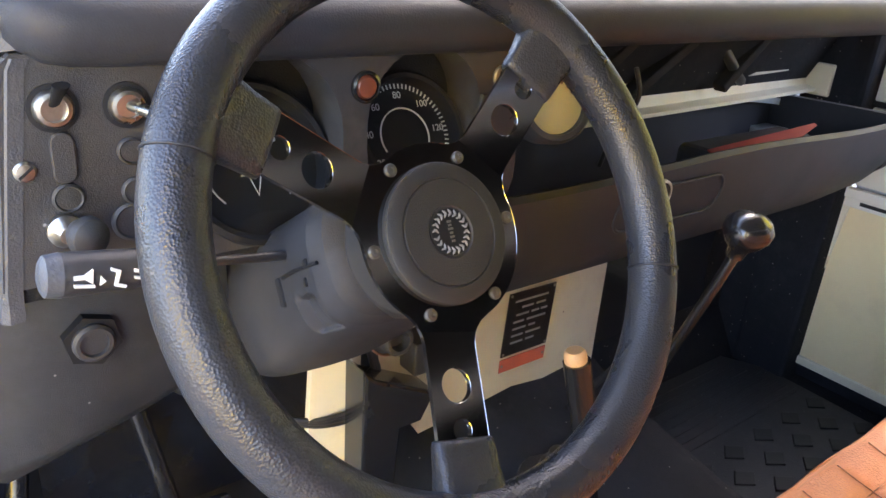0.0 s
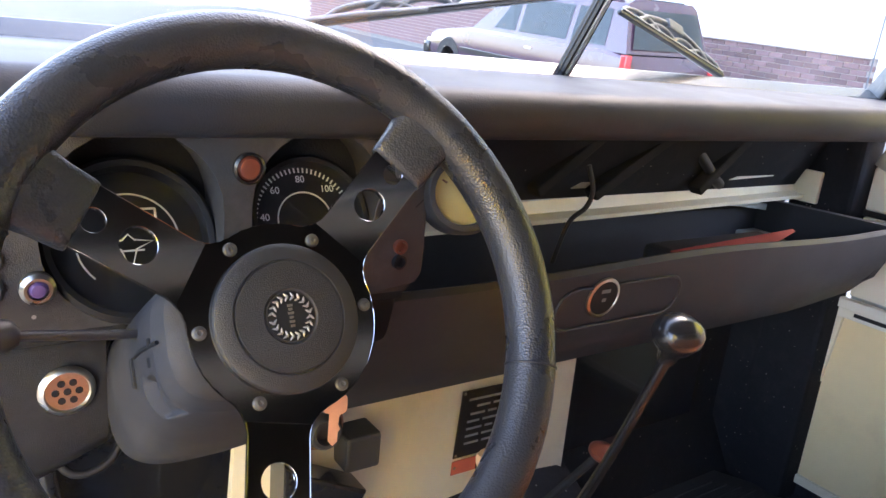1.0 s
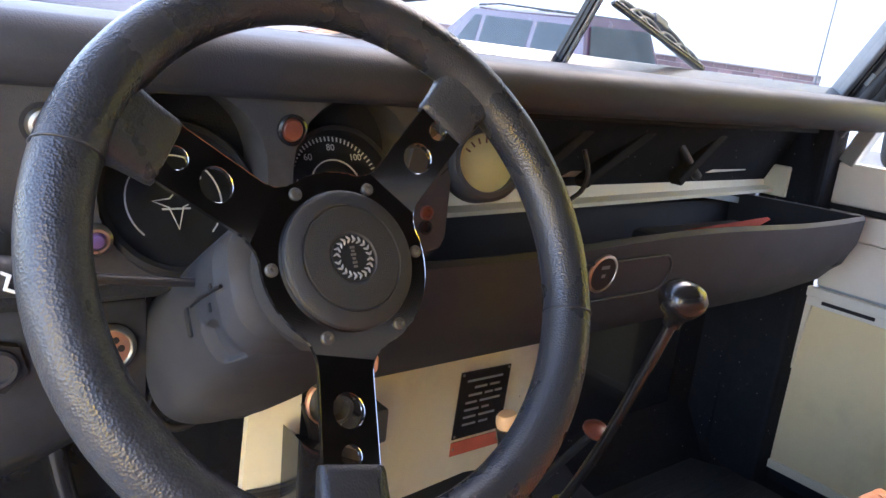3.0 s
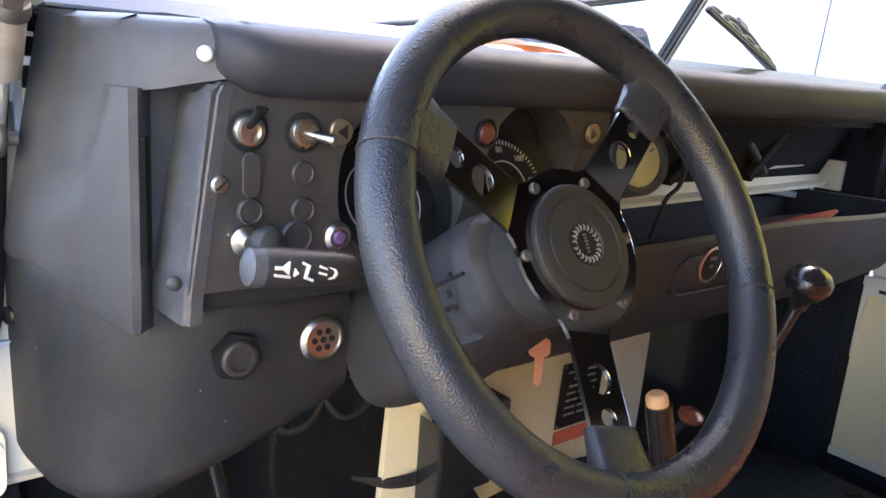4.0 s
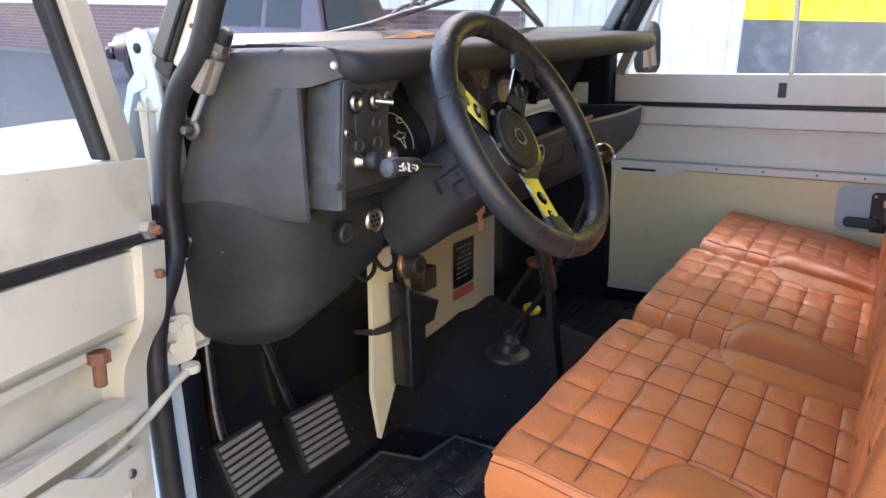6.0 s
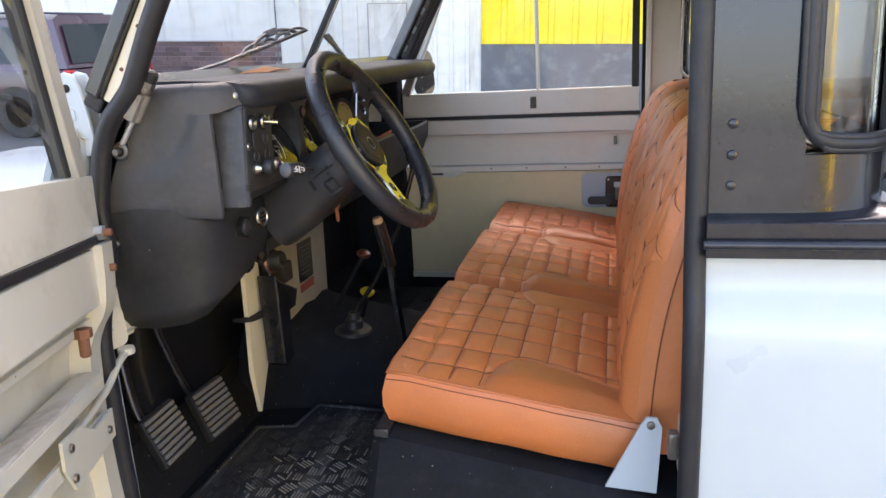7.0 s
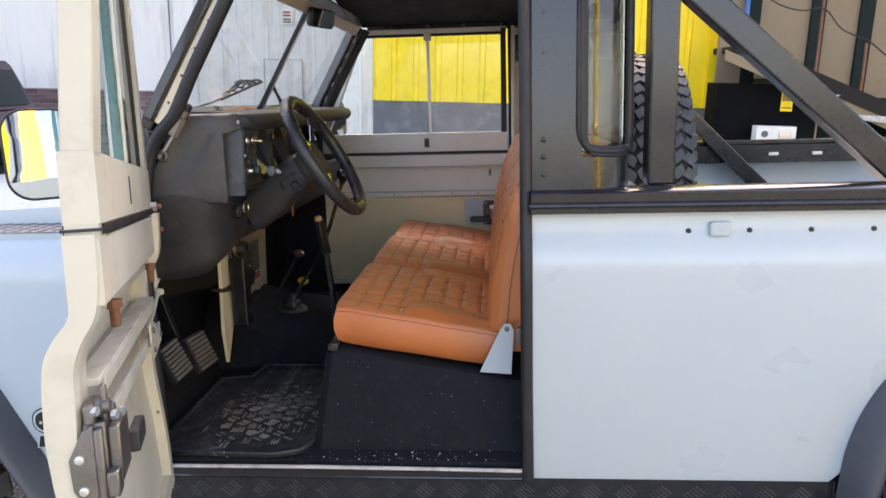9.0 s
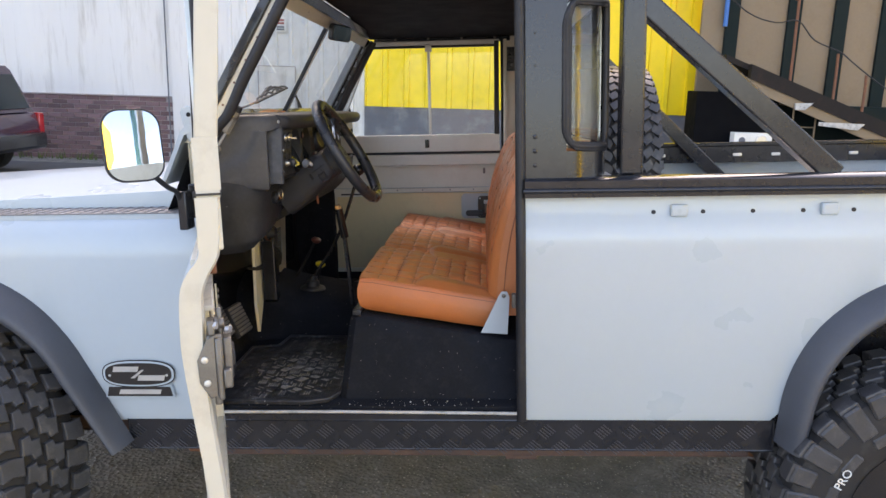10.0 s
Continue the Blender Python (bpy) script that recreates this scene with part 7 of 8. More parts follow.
# ---- seats: quilted tan leather with smooth bolsters ----
def quilted(bm_q, bm_s, surf, nu, nv, mask, cells, depth, chevron=0.0, swell=0.010, stitches=None):
    """Skins surf(u, v) -> (point, normal). Faces inside mask go to the smooth bolster mesh, the rest is sewn in padded cells."""
    cu, cv = cells
    rise = lambda u: chevron * abs((u * cu + 0.3) % 2.0 - 1.0)
    def disp(u, v):
        k = mask(u, v)
        fu, fv = (u * cu + 0.3) % 1.0, (v * cv + rise(u)) % 1.0
        pad = (1 - abs(1 - 2 * fu) ** 5) * (1 - abs(1 - 2 * fv) ** 5)
        hem = min(1, 14 * min(u, 1 - u, v, 1 - v))
        lump = 0.0012 * math.sin(u * 23 + v * 7) * math.sin(v * 19 - u * 5)
        bead = -0.0045 * math.exp(-(k / 0.040) ** 2)
        return ((depth * (pad - 1) * smoothstep(0, 0.22, -k) if k < 0 else swell * smoothstep(0, 0.9, k)) + bead + lump) * hem
    at = lambda u, v, e=0.0: Vector(surf(u, v)[0]) + Vector(surf(u, v)[1]) * (disp(u, v) + e)
    grid = {}
    for bm in (bm_q, *bm_s):
        grid[bm] = [[None] * (nu + 1) for _ in range(nv + 1)]
    pts = [[at(i / nu, j / nv) for i in range(nu + 1)] for j in range(nv + 1)]
    for j in range(nv):
        for i in range(nu):
            bm = bm_s[0 if i < nu / 2 else 1] if mask((i + 0.5) / nu, (j + 0.5) / nv) > 0 else bm_q
            g = grid[bm]
            q = []
            for jj, ii in ((j, i), (j, i + 1), (j + 1, i + 1), (j + 1, i)):
                if g[jj][ii] is None:
                    g[jj][ii] = bm.verts.new(pts[jj][ii])
                q.append(g[jj][ii])
            bm.faces.new(q)
    # sewing thread in the creases and round the bolsters
    def sew(line):
        run = []
        for u, v in line:
            if mask(u, v) < 0.02 and 0.004 < u < 0.996 and 0.004 < v < 0.996:
                run.append(at(u, v, 0.0012))
            else:
                if len(run) > 2:
                    tube(stitches, run, 0.00065, 4)
                run = []
        if len(run) > 2:
            tube(stitches, run, 0.00065, 4)
    for k in range(1, int(cu + 0.3) + 1):
        u = (k - 0.3) / cu
        sew([(u, j / 48) for j in range(49)])
    for k in range(0, int(cv + chevron) + 1):
        sew([(i / 96, (k - rise(i / 96)) / cv) for i in range(97)])
    return at


SEATS = ((-0.672, -0.160, "driver's", 0.0), (-0.154, 0.335, "middle", -0.006), (0.341, 0.715, "passenger's", -0.014))
for x0, x1, who, dip in SEATS:
    w = x1 - x0
    seat = thing("truck_seat", ((x0 + x1) / 2, 0.25, 0.846), "tan quilted leather %s seat on the carpeted seat box" % who, "seat", "bench of three seats")
    def top_z(u, v):
        edge = min(u, 1 - u) * w
        drop = 0.005 if (u < 0.5 and x0 < -0.6) or (u > 0.5 and x1 > 0.6) else 0.036
        return 0.960 + dip - 0.070 * v - drop * max(0, 1 - edge / 0.066) ** 2 - 0.003 * max(0, 1 - (v * 0.42) / 0.03) ** 2 + 0.009 * math.sin(math.pi * u) * math.sin(math.pi * min(1, v * 1.05))
    def surf(u, v):
        return (x0 + u * w, 0.457 - v * 0.400, top_z(u, v)), (0, 0.1, 1)
    # bolsters: D-shaped smooth pads along both sides, from a third of the depth to the back
    def reach_at(v):
        return -0.05 if v < 0.385 else 0.118 * math.sqrt(max(0.0, 1 - ((0.53 - v) / 0.145) ** 2)) if v < 0.53 else 0.118 - 0.045 * ((v - 0.53) / 0.47) ** 1.6
    def mask(u, v):
        return (reach_at(v) - min(u, 1 - u) * w) / 0.08
    bq, bs = B(), (B(), B())
    sq = B()
    sewn = quilted(bq, bs, surf, 130, 120, mask, (w / 0.0735, 8.25), 0.0058, swell=0.008, stitches=sq)
    c = part("cushion", bq, tan_leather, seat, "quilted tan leather cushion")
    part("stitching", sq, thread, c)
    for h in bs:
        part("bolster", h, tan_smooth, c, "smooth tan leather bolster")
    for side in (0, 1):
        vs = [0.3852 + 0.012 * (k / 6) ** 2 for k in range(7)] + [0.40 + 0.0255 * k for k in range(24)]
        run = [sewn(abs(side - reach_at(v) / w), v, 0.0022) for v in vs]
        part("bolster_seam", tube(B(), run, 0.0017, 6), tan_smooth, c)
    # front and side borders with a sewn bead
    loop = [(x0, 0.457), (x1, 0.457), (x1, 0.064), (x0, 0.064)]
    rows, bead = [], []
    for f, out in ((0, -0.002), (0.05, 0.001), (0.14, 0.0035), (0.35, 0.008), (0.6, 0.009), (0.88, 0.004), (1, -0.008)):
        ring = []
        for a, b in zip(loop, loop[1:] + loop[:1]):
            for k in range(12):
                t = k / 12
                x, y = a[0] + (b[0] - a[0]) * t, a[1] + (b[1] - a[1]) * t
                u, v = (x - x0) / w, (0.457 - y) / 0.400
                zt, zb = top_z(u, v) , 0.856 - 0.064 * v
                sag = 0.0015 * math.sin(x * 37 + f * 4) + 0.0015 * math.sin(y * 41)
                dx = (-1 if x <= x0 + 1e-6 else (1 if x >= x1 - 1e-6 else 0)) * (out + sag)
                dy = (1 if y >= 0.4569 else (-1 if y <= 0.0641 else 0)) * (out + sag)
                ring.append((x + dx, y + dy, zt + (zb - zt) * f))
        rows.append(ring)
    part("border", loft(B(), rows), tan_smooth, c, "smooth tan leather border")
    for row, r in ((rows[1], 0.0022), (rows[2], 0.0008)):
        part("piping", tube(B(), [Vector(p) + Vector((0, 0, 0.003 if r > 0.002 else 0.001)) for p in row], r, 6, closed=True), tan_smooth if r > 0.002 else thread, c)
    # backrest
    def outline(f):
        return 0.0 if f < 0.66 else 0.105 * ((f - 0.66) / 0.34) ** 2.0
    def front(u, v):
        nar = outline(v)
        a, d = x0 + nar, x1 - nar
        z = 0.838 + 0.487 * (1 - (1 - v) ** 1.0)
        rim = min(u, 1 - u) * (d - a)
        dz = 0.016 * max(0, 1 - (1 - v) * 0.487 / 0.04) ** 2
        y = 0.093 - 0.030 * v - 0.098 * v ** 3 + 0.012 * math.sin(math.pi * u) - 0.018 * max(0, 1 - rim / 0.03) ** 2 - 0.03 * max(0, 1 - (1 - v) * 0.487 / 0.04) ** 2
        return (a + u * (d - a), y, z - dz * 0.2), (0, 0.97, 0.25)
    def bmask(u, v):
        reach = 0.105 * math.sqrt(max(0.0, 1 - (v / 0.62) ** 2)) if v < 0.62 else -0.05
        return (reach - min(u, 1 - u) * w) / 0.08
    bq, bs = B(), (B(), B())
    sq = B()
    quilted(bq, bs, front, 110, 110, bmask, (w / 0.072, 7.4), 0.0050, chevron=0.62, swell=0.005, stitches=sq)
    b = part("backrest", bq, tan_leather, seat, "quilted tan leather back with chevron seams")
    part("stitching", sq, thread, b)
    for h in bs:
        part("bolster", h, tan_smooth, b, "smooth tan leather bolster")
    rings = []
    for k in range(17):
        f = k / 16
        p0, p1 = front(0, f)[0], front(1, f)[0]
        th = 0.14 * (1 - 0.15 * f)
        rings.append([(p0[0], p0[1], p0[2]), (p0[0] - 0.006, p0[1] - 0.02, p0[2]), (p0[0] - 0.004, p0[1] - th, p0[2]), (p1[0] + 0.004, p1[1] - th, p1[2]), (p1[0] + 0.006, p1[1] - 0.02, p1[2]), (p1[0], p1[1], p1[2])])
    part("back_shell", loft(B(), rings), tan_smooth, b, "smooth tan leather side")
    part("seam", tube(B(), [Vector(r[1]) + Vector((-0.0008, 0, 0)) for r in rings[:-2]], 0.0011, 6), thread, b)
# hinge brackets of the driver's backrest
br = thing("seat_bracket", (-0.712, 0.07, 0.803), "pale metal bracket holding the driver's seat back", "bracket")
part("bracket_plate", prism(B(), [(0.116, 0.800), (0.042, 0.795), (0.036, 0.902), (0.043, 0.917), (0.058, 0.917), (0.066, 0.905)], -0.716, -0.711, axes((0, 0, 0), (0, 1, 0), (0, 0, 1))), white_paint, br)
part("pivot_bolt", lathe(B(), [(0.006, 0), (0.006, 0.003), (0.003, 0.004)], facing((-0.716, 0.052, 0.906), (-1, 0, 0)), 12), steel, br)
st = thing("door_striker", (-0.77, 0.012, 0.90), "steel door striker on the rear post", "striker")
part("striker_plate", box(B(), -0.778, -0.748, 0.0125, 0.018, 0.865, 0.945, 0.002), zinc, st)
part("striker_tooth", box(B(), -0.775, -0.755, 0.018, 0.032, 0.885, 0.925, 0.004), steel, st)

# ---- rubber floor mat with tread bars ----
mt = thing("floor_mat", (-0.55, 0.72, 0.616), "black ribbed rubber floor mat with pale scuffs", "floor mat")
poly = [(-0.785, 0.90), (-0.795, 0.60), (-0.775, 0.545), (-0.73, 0.522), (-0.60, 0.530), (-0.33, 0.560), (-0.20, 0.60), (-0.19, 0.80), (-0.30, 0.815), (-0.315, 0.90)]
part("mat_sheet", prism(B(), poly, 0.616, 0.626, None, 0.003), mat_rubber, mt)
bm, worn = B(), B()
rng = random.Random(4)
for i in range(13):
    for j in range(10):
        x, y = -0.770 + 0.043 * i + (0.021 if j % 2 else 0), 0.550 + 0.036 * j
        if x > -0.215 or (y > 0.79 and x > -0.33) or (x > -0.33 and y < 0.585) or (x < -0.74 and y < 0.57):
            continue
        for k in range(5):
            ang = 0 if (i + j) % 2 else 58
            heart = 1.0 - ((x + 0.56) / 0.23) ** 2 - ((y - 0.68) / 0.15) ** 2
            box(worn if rng.random() < heart else bm, -0.015, 0.015 - 0.010 * rng.random(), -0.0013, 0.0013, 0, 0.0024, m=pose(x, y, 0.6255, 0, 0, ang) @ Matrix.Translation((0, (k - 2) * 0.0066, 0)))
part("tread_relief", bm, mat_scuffed, mt, "raised bars of the tread", kind="stuff")
part("tread_worn", worn, bar_worn, mt, "bars worn pale by boots", kind="stuff")
edge = [Vector((x, y, 0.627)) for x, y in poly]
part("mat_lip", tube(B(), edge, 0.005, 6, closed=True), mat_rubber, mt)

# pale crumbs swept against the sill and the seat box
bm = B()
rng = random.Random(17)
for k in range(80):
    x, y = -0.795 + 0.055 * rng.random() ** 1.6, 0.02 + 0.80 * rng.random()
    r = 0.0006 + 0.0016 * rng.random() ** 4
    box(bm, -r, r, -r * 0.7, r * 0.7, 0, r, m=pose(x, y, 0.6152, 0, 0, 180 * rng.random()))
solo("crumbs", bm, paper, "pale grit and crumbs on the cab floor", "grit", kind="stuff")
# passenger's mat: ribs towards the bulkhead, rows of lozenge studs towards the seat
pm = thing("floor_mat", (0.48, 0.75, 0.616), "dark grey rubber floor mat with ribs and square studs", "floor mat")
poly = [(0.225, 0.555), (0.735, 0.555), (0.745, 0.86), (0.70, 0.945), (0.30, 0.945), (0.24, 0.90)]
part("mat_sheet", prism(B(), poly, 0.616, 0.623, None, 0.002), passenger_rubber, pm)
bm = B()
for k in range(8):
    y = 0.775 + 0.0205 * k
    box(bm, 0.255 + (0.03 if k > 5 else 0), 0.715 - 0.02 * max(0, k - 4), y - 0.0035, y + 0.0035, 0.622, 0.6255, 0.001)
part("mat_ribs", bm, passenger_rubber, pm, kind="stuff")
for r, y in enumerate((0.580, 0.627, 0.675, 0.726)):
    for k in range(6):
        x = 0.262 + 0.0975 * k - (0.049 if r % 2 else 0) + 0.004
        if 0.25 < x < 0.72:
            part("stud", prism(B(), [(-0.030, 0), (0, -0.021), (0.030, 0), (0, 0.021)], 0.0, 0.004, pose(x, y, 0.6225, 0, 0, 0), 0.0015), stud_rubber, pm)

# ---- mirrors, wipers, bonnet hook ----
mirror_glass = material("mirror_glass", (0.74, 0.77, 0.79), 0.02, 1.0, vary=0.0, rough_vary=0.0)
dm = thing("door_mirror", (-0.90, 0.885, 1.20), "round-cornered black door mirror on a bent arm", "mirror")
DM = facing((-1.085, 0.885, 1.352), (-0.76, -0.645, 0.15))
part("mirror_shell", prism(B(), rounded(0.124, 0.160, 0.040, 6), -0.022, 0.0, DM, 0.005), rubber, dm)
part("mirror_rim", tube(B(), [DM @ Vector((u, v, 0.001)) for u, v in rounded(0.123, 0.159, 0.039, 6)], 0.0026, 8, closed=True), rubber, dm)
ring = rounded(0.120, 0.156, 0.038, 6)
bulge = lambda u, v, f: DM @ Vector((u * f, v * f, 0.0055 - (u * u + v * v) * f * f / 2.3))
part("mirror_pane", loft(B(), [[bulge(u, v, f) for u, v in ring] for f in (1.0, 0.85, 0.7, 0.5, 0.3, 0.02)]), mirror_glass, dm, "slightly domed mirror pane")
part("mirror_arm", tube(B(), smooth_path([DM @ Vector((0.03, -0.03, -0.018)), (-1.02, 0.895, 1.30), (-0.93, 0.885, 1.245), (-0.885, 0.880, 1.225), (-0.862, 0.878, 1.19)], 5), 0.0065, 8), rubber, dm)
part("mirror_foot", box(B(), -0.875, -0.825, 0.862, 0.885, 1.125, 1.225, 0.004), black_paint, dm)
fm = thing("door_mirror", (0.86, 0.80, 1.20), "round-cornered black door mirror beyond the passenger door", "mirror")
FM = facing((1.00, 0.778, 1.362), (-0.20, -0.97, 0.05))
part("mirror_shell", prism(B(), rounded(0.124, 0.160, 0.040, 6), -0.030, 0.0, FM, 0.008), rubber, fm)
part("mirror_pane", prism(B(), rounded(0.112, 0.148, 0.036, 6), 0.0, 0.0015, FM), mirror_glass, fm)
part("mirror_arm", tube(B(), smooth_path([FM @ Vector((0.0, -0.05, -0.02)), (0.96, 0.81, 1.24), (0.88, 0.82, 1.20), (0.83, 0.83, 1.16)], 5), 0.0065, 8), rubber, fm)
part("mirror_foot", box(B(), 0.815, 0.845, 0.815, 0.845, 1.11, 1.19, 0.004), black_paint, fm)
rm = thing("rear_view_mirror", (-0.02, 0.66, 1.72), "black interior mirror hanging below the windscreen head", "mirror")
RMX = facing((-0.055, 0.592, 1.682), (-0.30, -1, -0.22))
part("mirror_case", prism(B(), rounded(0.140, 0.056, 0.016, 5), -0.018, 0.0, RMX, 0.004), black_plastic, rm)
part("mirror_pane", prism(B(), rounded(0.129, 0.047, 0.012, 5), 0.0, 0.0012, RMX), mirror_glass, rm)
part("mirror_stem", tube(B(), [RMX @ Vector((0, 0.01, -0.016)), (-0.03, 0.635, 1.715), (-0.02, 0.652, 1.735)], 0.007, 8), black_plastic, rm)
for pts, tip in ((((-0.455, 0.868, 1.425), (-0.36, 0.848, 1.440), (-0.276, 0.830, 1.459), (-0.20, 0.820, 1.472)), ((-0.312, 0.838, 1.452), (-0.040, 0.803, 1.506))), (((0.345, 0.858, 1.428), (0.27, 0.842, 1.445), (0.20, 0.828, 1.462)), ((0.326, 0.846, 1.437), (0.055, 0.806, 1.500)))):
    wp = thing("wiper", pts[0], "black wiper resting on the windscreen", "wiper", "windscreen wipers")
    part("arm", tube(B(), [Vector(p) for p in pts], 0.0036, 6), plate_grey, wp)
    a, b2 = Vector(tip[0]), Vector(tip[1])
    WB = axes(a, b2 - a, (0, 0.42, 0.9))
    ln = (b2 - a).length
    part("blade", box(B(), 0, ln, -0.008, -0.0035, -0.003, 0.003, 0.001, m=WB), rubber, wp)
    part("blade_spine", box(B(), 0.004, ln - 0.004, -0.0034, -0.0008, -0.0045, 0.0045, 0.0008, m=WB), plate_grey, wp)
    arch_pts = lambda f0, f1, h: [WB @ Vector((ln * (f0 + (f1 - f0) * k / 8), -0.001 + h * math.sin(math.pi * k / 8) ** 0.6, 0)) for k in range(9)]
    part("bridge", tube(B(), arch_pts(0.18, 0.84, 0.021), 0.0042, 6), arch_plastic, wp, "dark grey sprung bridge")
    for f0, f1 in ((0.04, 0.36), (0.30, 0.52), (0.52, 0.74), (0.66, 0.97)):
        part("yoke", tube(B(), arch_pts(f0, f1, 0.010), 0.0036, 6), arch_plastic, wp)
    part("bridge_clip", box(B(), ln * 0.44, ln * 0.58, 0.012, 0.026, -0.006, 0.006, 0.002, m=WB), arch_plastic, wp)
hk = thing("screen_hinge", (-0.755, 0.87, 1.33), "white windscreen hinge bracket on the scuttle", "hinge")
cheek = [(0.846, 1.318), (0.876, 1.318), (0.888, 1.375), (0.898, 1.422), (0.894, 1.435), (0.882, 1.440), (0.868, 1.436), (0.860, 1.418), (0.852, 1.375)]
for x in (-0.766, -0.738):
    part("hinge_arm", prism(B(), cheek, x, x + 0.007, axes((0, 0, 0), (0, 1, 0), (0, 0, 1)), 0.002), white_paint, hk)
part("hinge_web", prism(B(), [(0.876, 1.318), (0.882, 1.318), (0.904, 1.422), (0.899, 1.435), (0.892, 1.435), (0.894, 1.422)], -0.764, -0.733, axes((0, 0, 0), (0, 1, 0), (0, 0, 1)), 0.002), white_paint, hk)
# Near-black disc stands in for the dark of the open pin hole.
part("hinge_pin", lathe(B(), [(0.006, 0), (0.006, 0.002), (0.004, 0.003)], facing((-0.766, 0.880, 1.417), (-1, 0, 0)), 12), dial_black, hk)
word("tyre_word", "PRO", 0.031, CAR.inverted() @ rear_wheel.matrix_world @ Matrix(((0, 0, -1, -0.1262), (-1, 0, 0, 0), (0, 1, 0, 0), (0, 0, 0, 1))) @ Matrix.Rotation(radians(62), 4, "Z") @ pose(0, 0.272, 0, 0, 0, 0), white_ink, truck, 0.0012)


# ---- the yard ----
asphalt = material("asphalt", (0.215, 0.20, 0.172), 0.8, vary=0.6, scale=7, bump=1.0, bump_scale=58, voronoi=True, stain=(0.34, 0.315, 0.27), stain_amount=0.5, stain_scale=22, fleck=((0.46, 0.43, 0.37), 85, 0.40, 0.42))
bm = B()
g = [bm.verts.new(p) for p in ((-400, -400, 0), (400, -400, 0), (400, 400, 0), (-400, 400, 0))]
bm.faces.new(g)
solo("ground", bm, asphalt, "worn grey asphalt yard", "ground", kind="structure", car=False)
# No separate road: the ground ahead is coloured darker to offset the sun.
dimmed_asphalt = material("dimmed_asphalt", (0.085, 0.083, 0.082), 0.85, vary=0.3, scale=0.8, bump=0.5, bump_scale=50, stain=(0.13, 0.125, 0.12), stain_amount=0.5, stain_scale=1.5)
solo("road", box(B(), -60, 9.4, 3.2, 68, 0.0, 0.012), dimmed_asphalt, "yard asphalt ahead, coloured darker where the sun falls on it", "road", kind="structure", car=False)
sheet_white = material("white_sheeting", (0.74, 0.72, 0.68), 0.5, vary=0.08, scale=0.6, stretch=(1, 1, 0.12), stain=(0.36, 0.32, 0.26), stain_amount=0.55, stain_scale=5, bump=0.1, bump_scale=40)
sheet_yellow = material("yellow_sheeting", (0.93, 0.66, 0.008), 0.45, vary=0.07, scale=0.8, stain=(0.62, 0.42, 0.02), stain_amount=0.25, stain_scale=3)
plinth_grey = material("plinth_grey", (0.12, 0.125, 0.14), 0.7, vary=0.25, scale=2, bump=0.3, bump_scale=60, stain=(0.30, 0.30, 0.30), stain_amount=0.5, stain_scale=4)
brick_mat = material("brick", (0.185, 0.112, 0.114), 0.85, vary=0.2, scale=10, bump=0.5, bump_scale=90, random_tint=0.38)
mortar = material("mortar", (0.36, 0.31, 0.295), 0.9, vary=0.15, scale=9, bump=0.4, bump_scale=90)
cream_wall = material("cream_wall", (0.25, 0.185, 0.116), 0.75, vary=0.12, scale=1.5, stain=(0.20, 0.135, 0.08), stain_amount=0.5, stain_scale=3)
green_steel = material("green_steel", (0.006, 0.014, 0.013), 0.7, spec=0.2, vary=0.2)
bright_green = material("bright_green", (0.03, 0.30, 0.16), 0.5)
weed = material("weed", (0.10, 0.14, 0.03), 0.8, vary=0.4, scale=40)
X = 10.2


def corrugated(y0, y1, z0, z1, x, pitch=0.30, depth=0.035):
    """Trapezoid-ribbed sheeting facing -x."""
    pts = []
    y = y0
    while y < y1 - 1e-6:
        for f, d in ((0, 0), (0.70, 0), (0.76, -depth), (0.94, -depth)):
            yy = y + f * pitch
            if yy <= y1:
                pts.append((x + d, yy))
        y += pitch
    pts.append((x, y1))
    return loft(B(), [[(a, b, z) for a, b in pts] + [(x + 0.05, y1, z), (x + 0.05, y0, z)] for z in (z0, z1)])


HALL_END, HALL_TOP = 29.0, 10.0
hall = thing("industrial_hall", (X, 0, 0), "industrial hall clad in white and yellow ribbed sheeting", "building", car=False)
part("white_cladding", corrugated(2.20, 5.16, 0.25, HALL_TOP, X, 0.26), sheet_white, hall, "stained white ribbed cladding")
part("foundation", box(B(), X - 0.03, X + 0.05, 2.2, 5.16, 0, 0.25), mortar, hall)
part("pilaster", box(B(), X - 0.10, X + 0.05, 5.16, 5.52, 0.0, HALL_TOP, 0.01), sheet_white, hall)
# Thin grey tube stands in for the dark vertical line beside the pilaster.
part("downpipe", tube(B(), [(X - 0.14, 5.56, 0.05), (X - 0.14, 5.56, 5.0), (X - 0.14, 5.56, HALL_TOP)], 0.012, 10), plinth_grey, hall)
part("white_cladding", corrugated(5.52, HALL_END, 1.12, HALL_TOP, X, 0.9, 0.012), sheet_white, hall)
part("drip_edge", box(B(), X - 0.05, X, 5.52, HALL_END, 1.105, 1.125), mortar, hall)
part("yellow_cladding", corrugated(-3.14, 2.20, 1.06, HALL_TOP, X - 0.06, 0.36), sheet_yellow, hall, "bright yellow ribbed cladding")
part("corner_flashing", box(B(), X - 0.14, X + 0.02, -3.30, -3.14, 1.06, HALL_TOP, 0.01), sheet_yellow, hall)
part("dark_plinth", box(B(), X - 0.05, X + 0.2, -3.46, 2.20, 0.0, 1.062), plinth_grey, hall, "dark grey scuffed plinth")
part("core", box(B(), X + 0.21, X + 8, -3.40, HALL_END - 0.1, 0.0, HALL_TOP - 0.1), plinth_grey, hall)
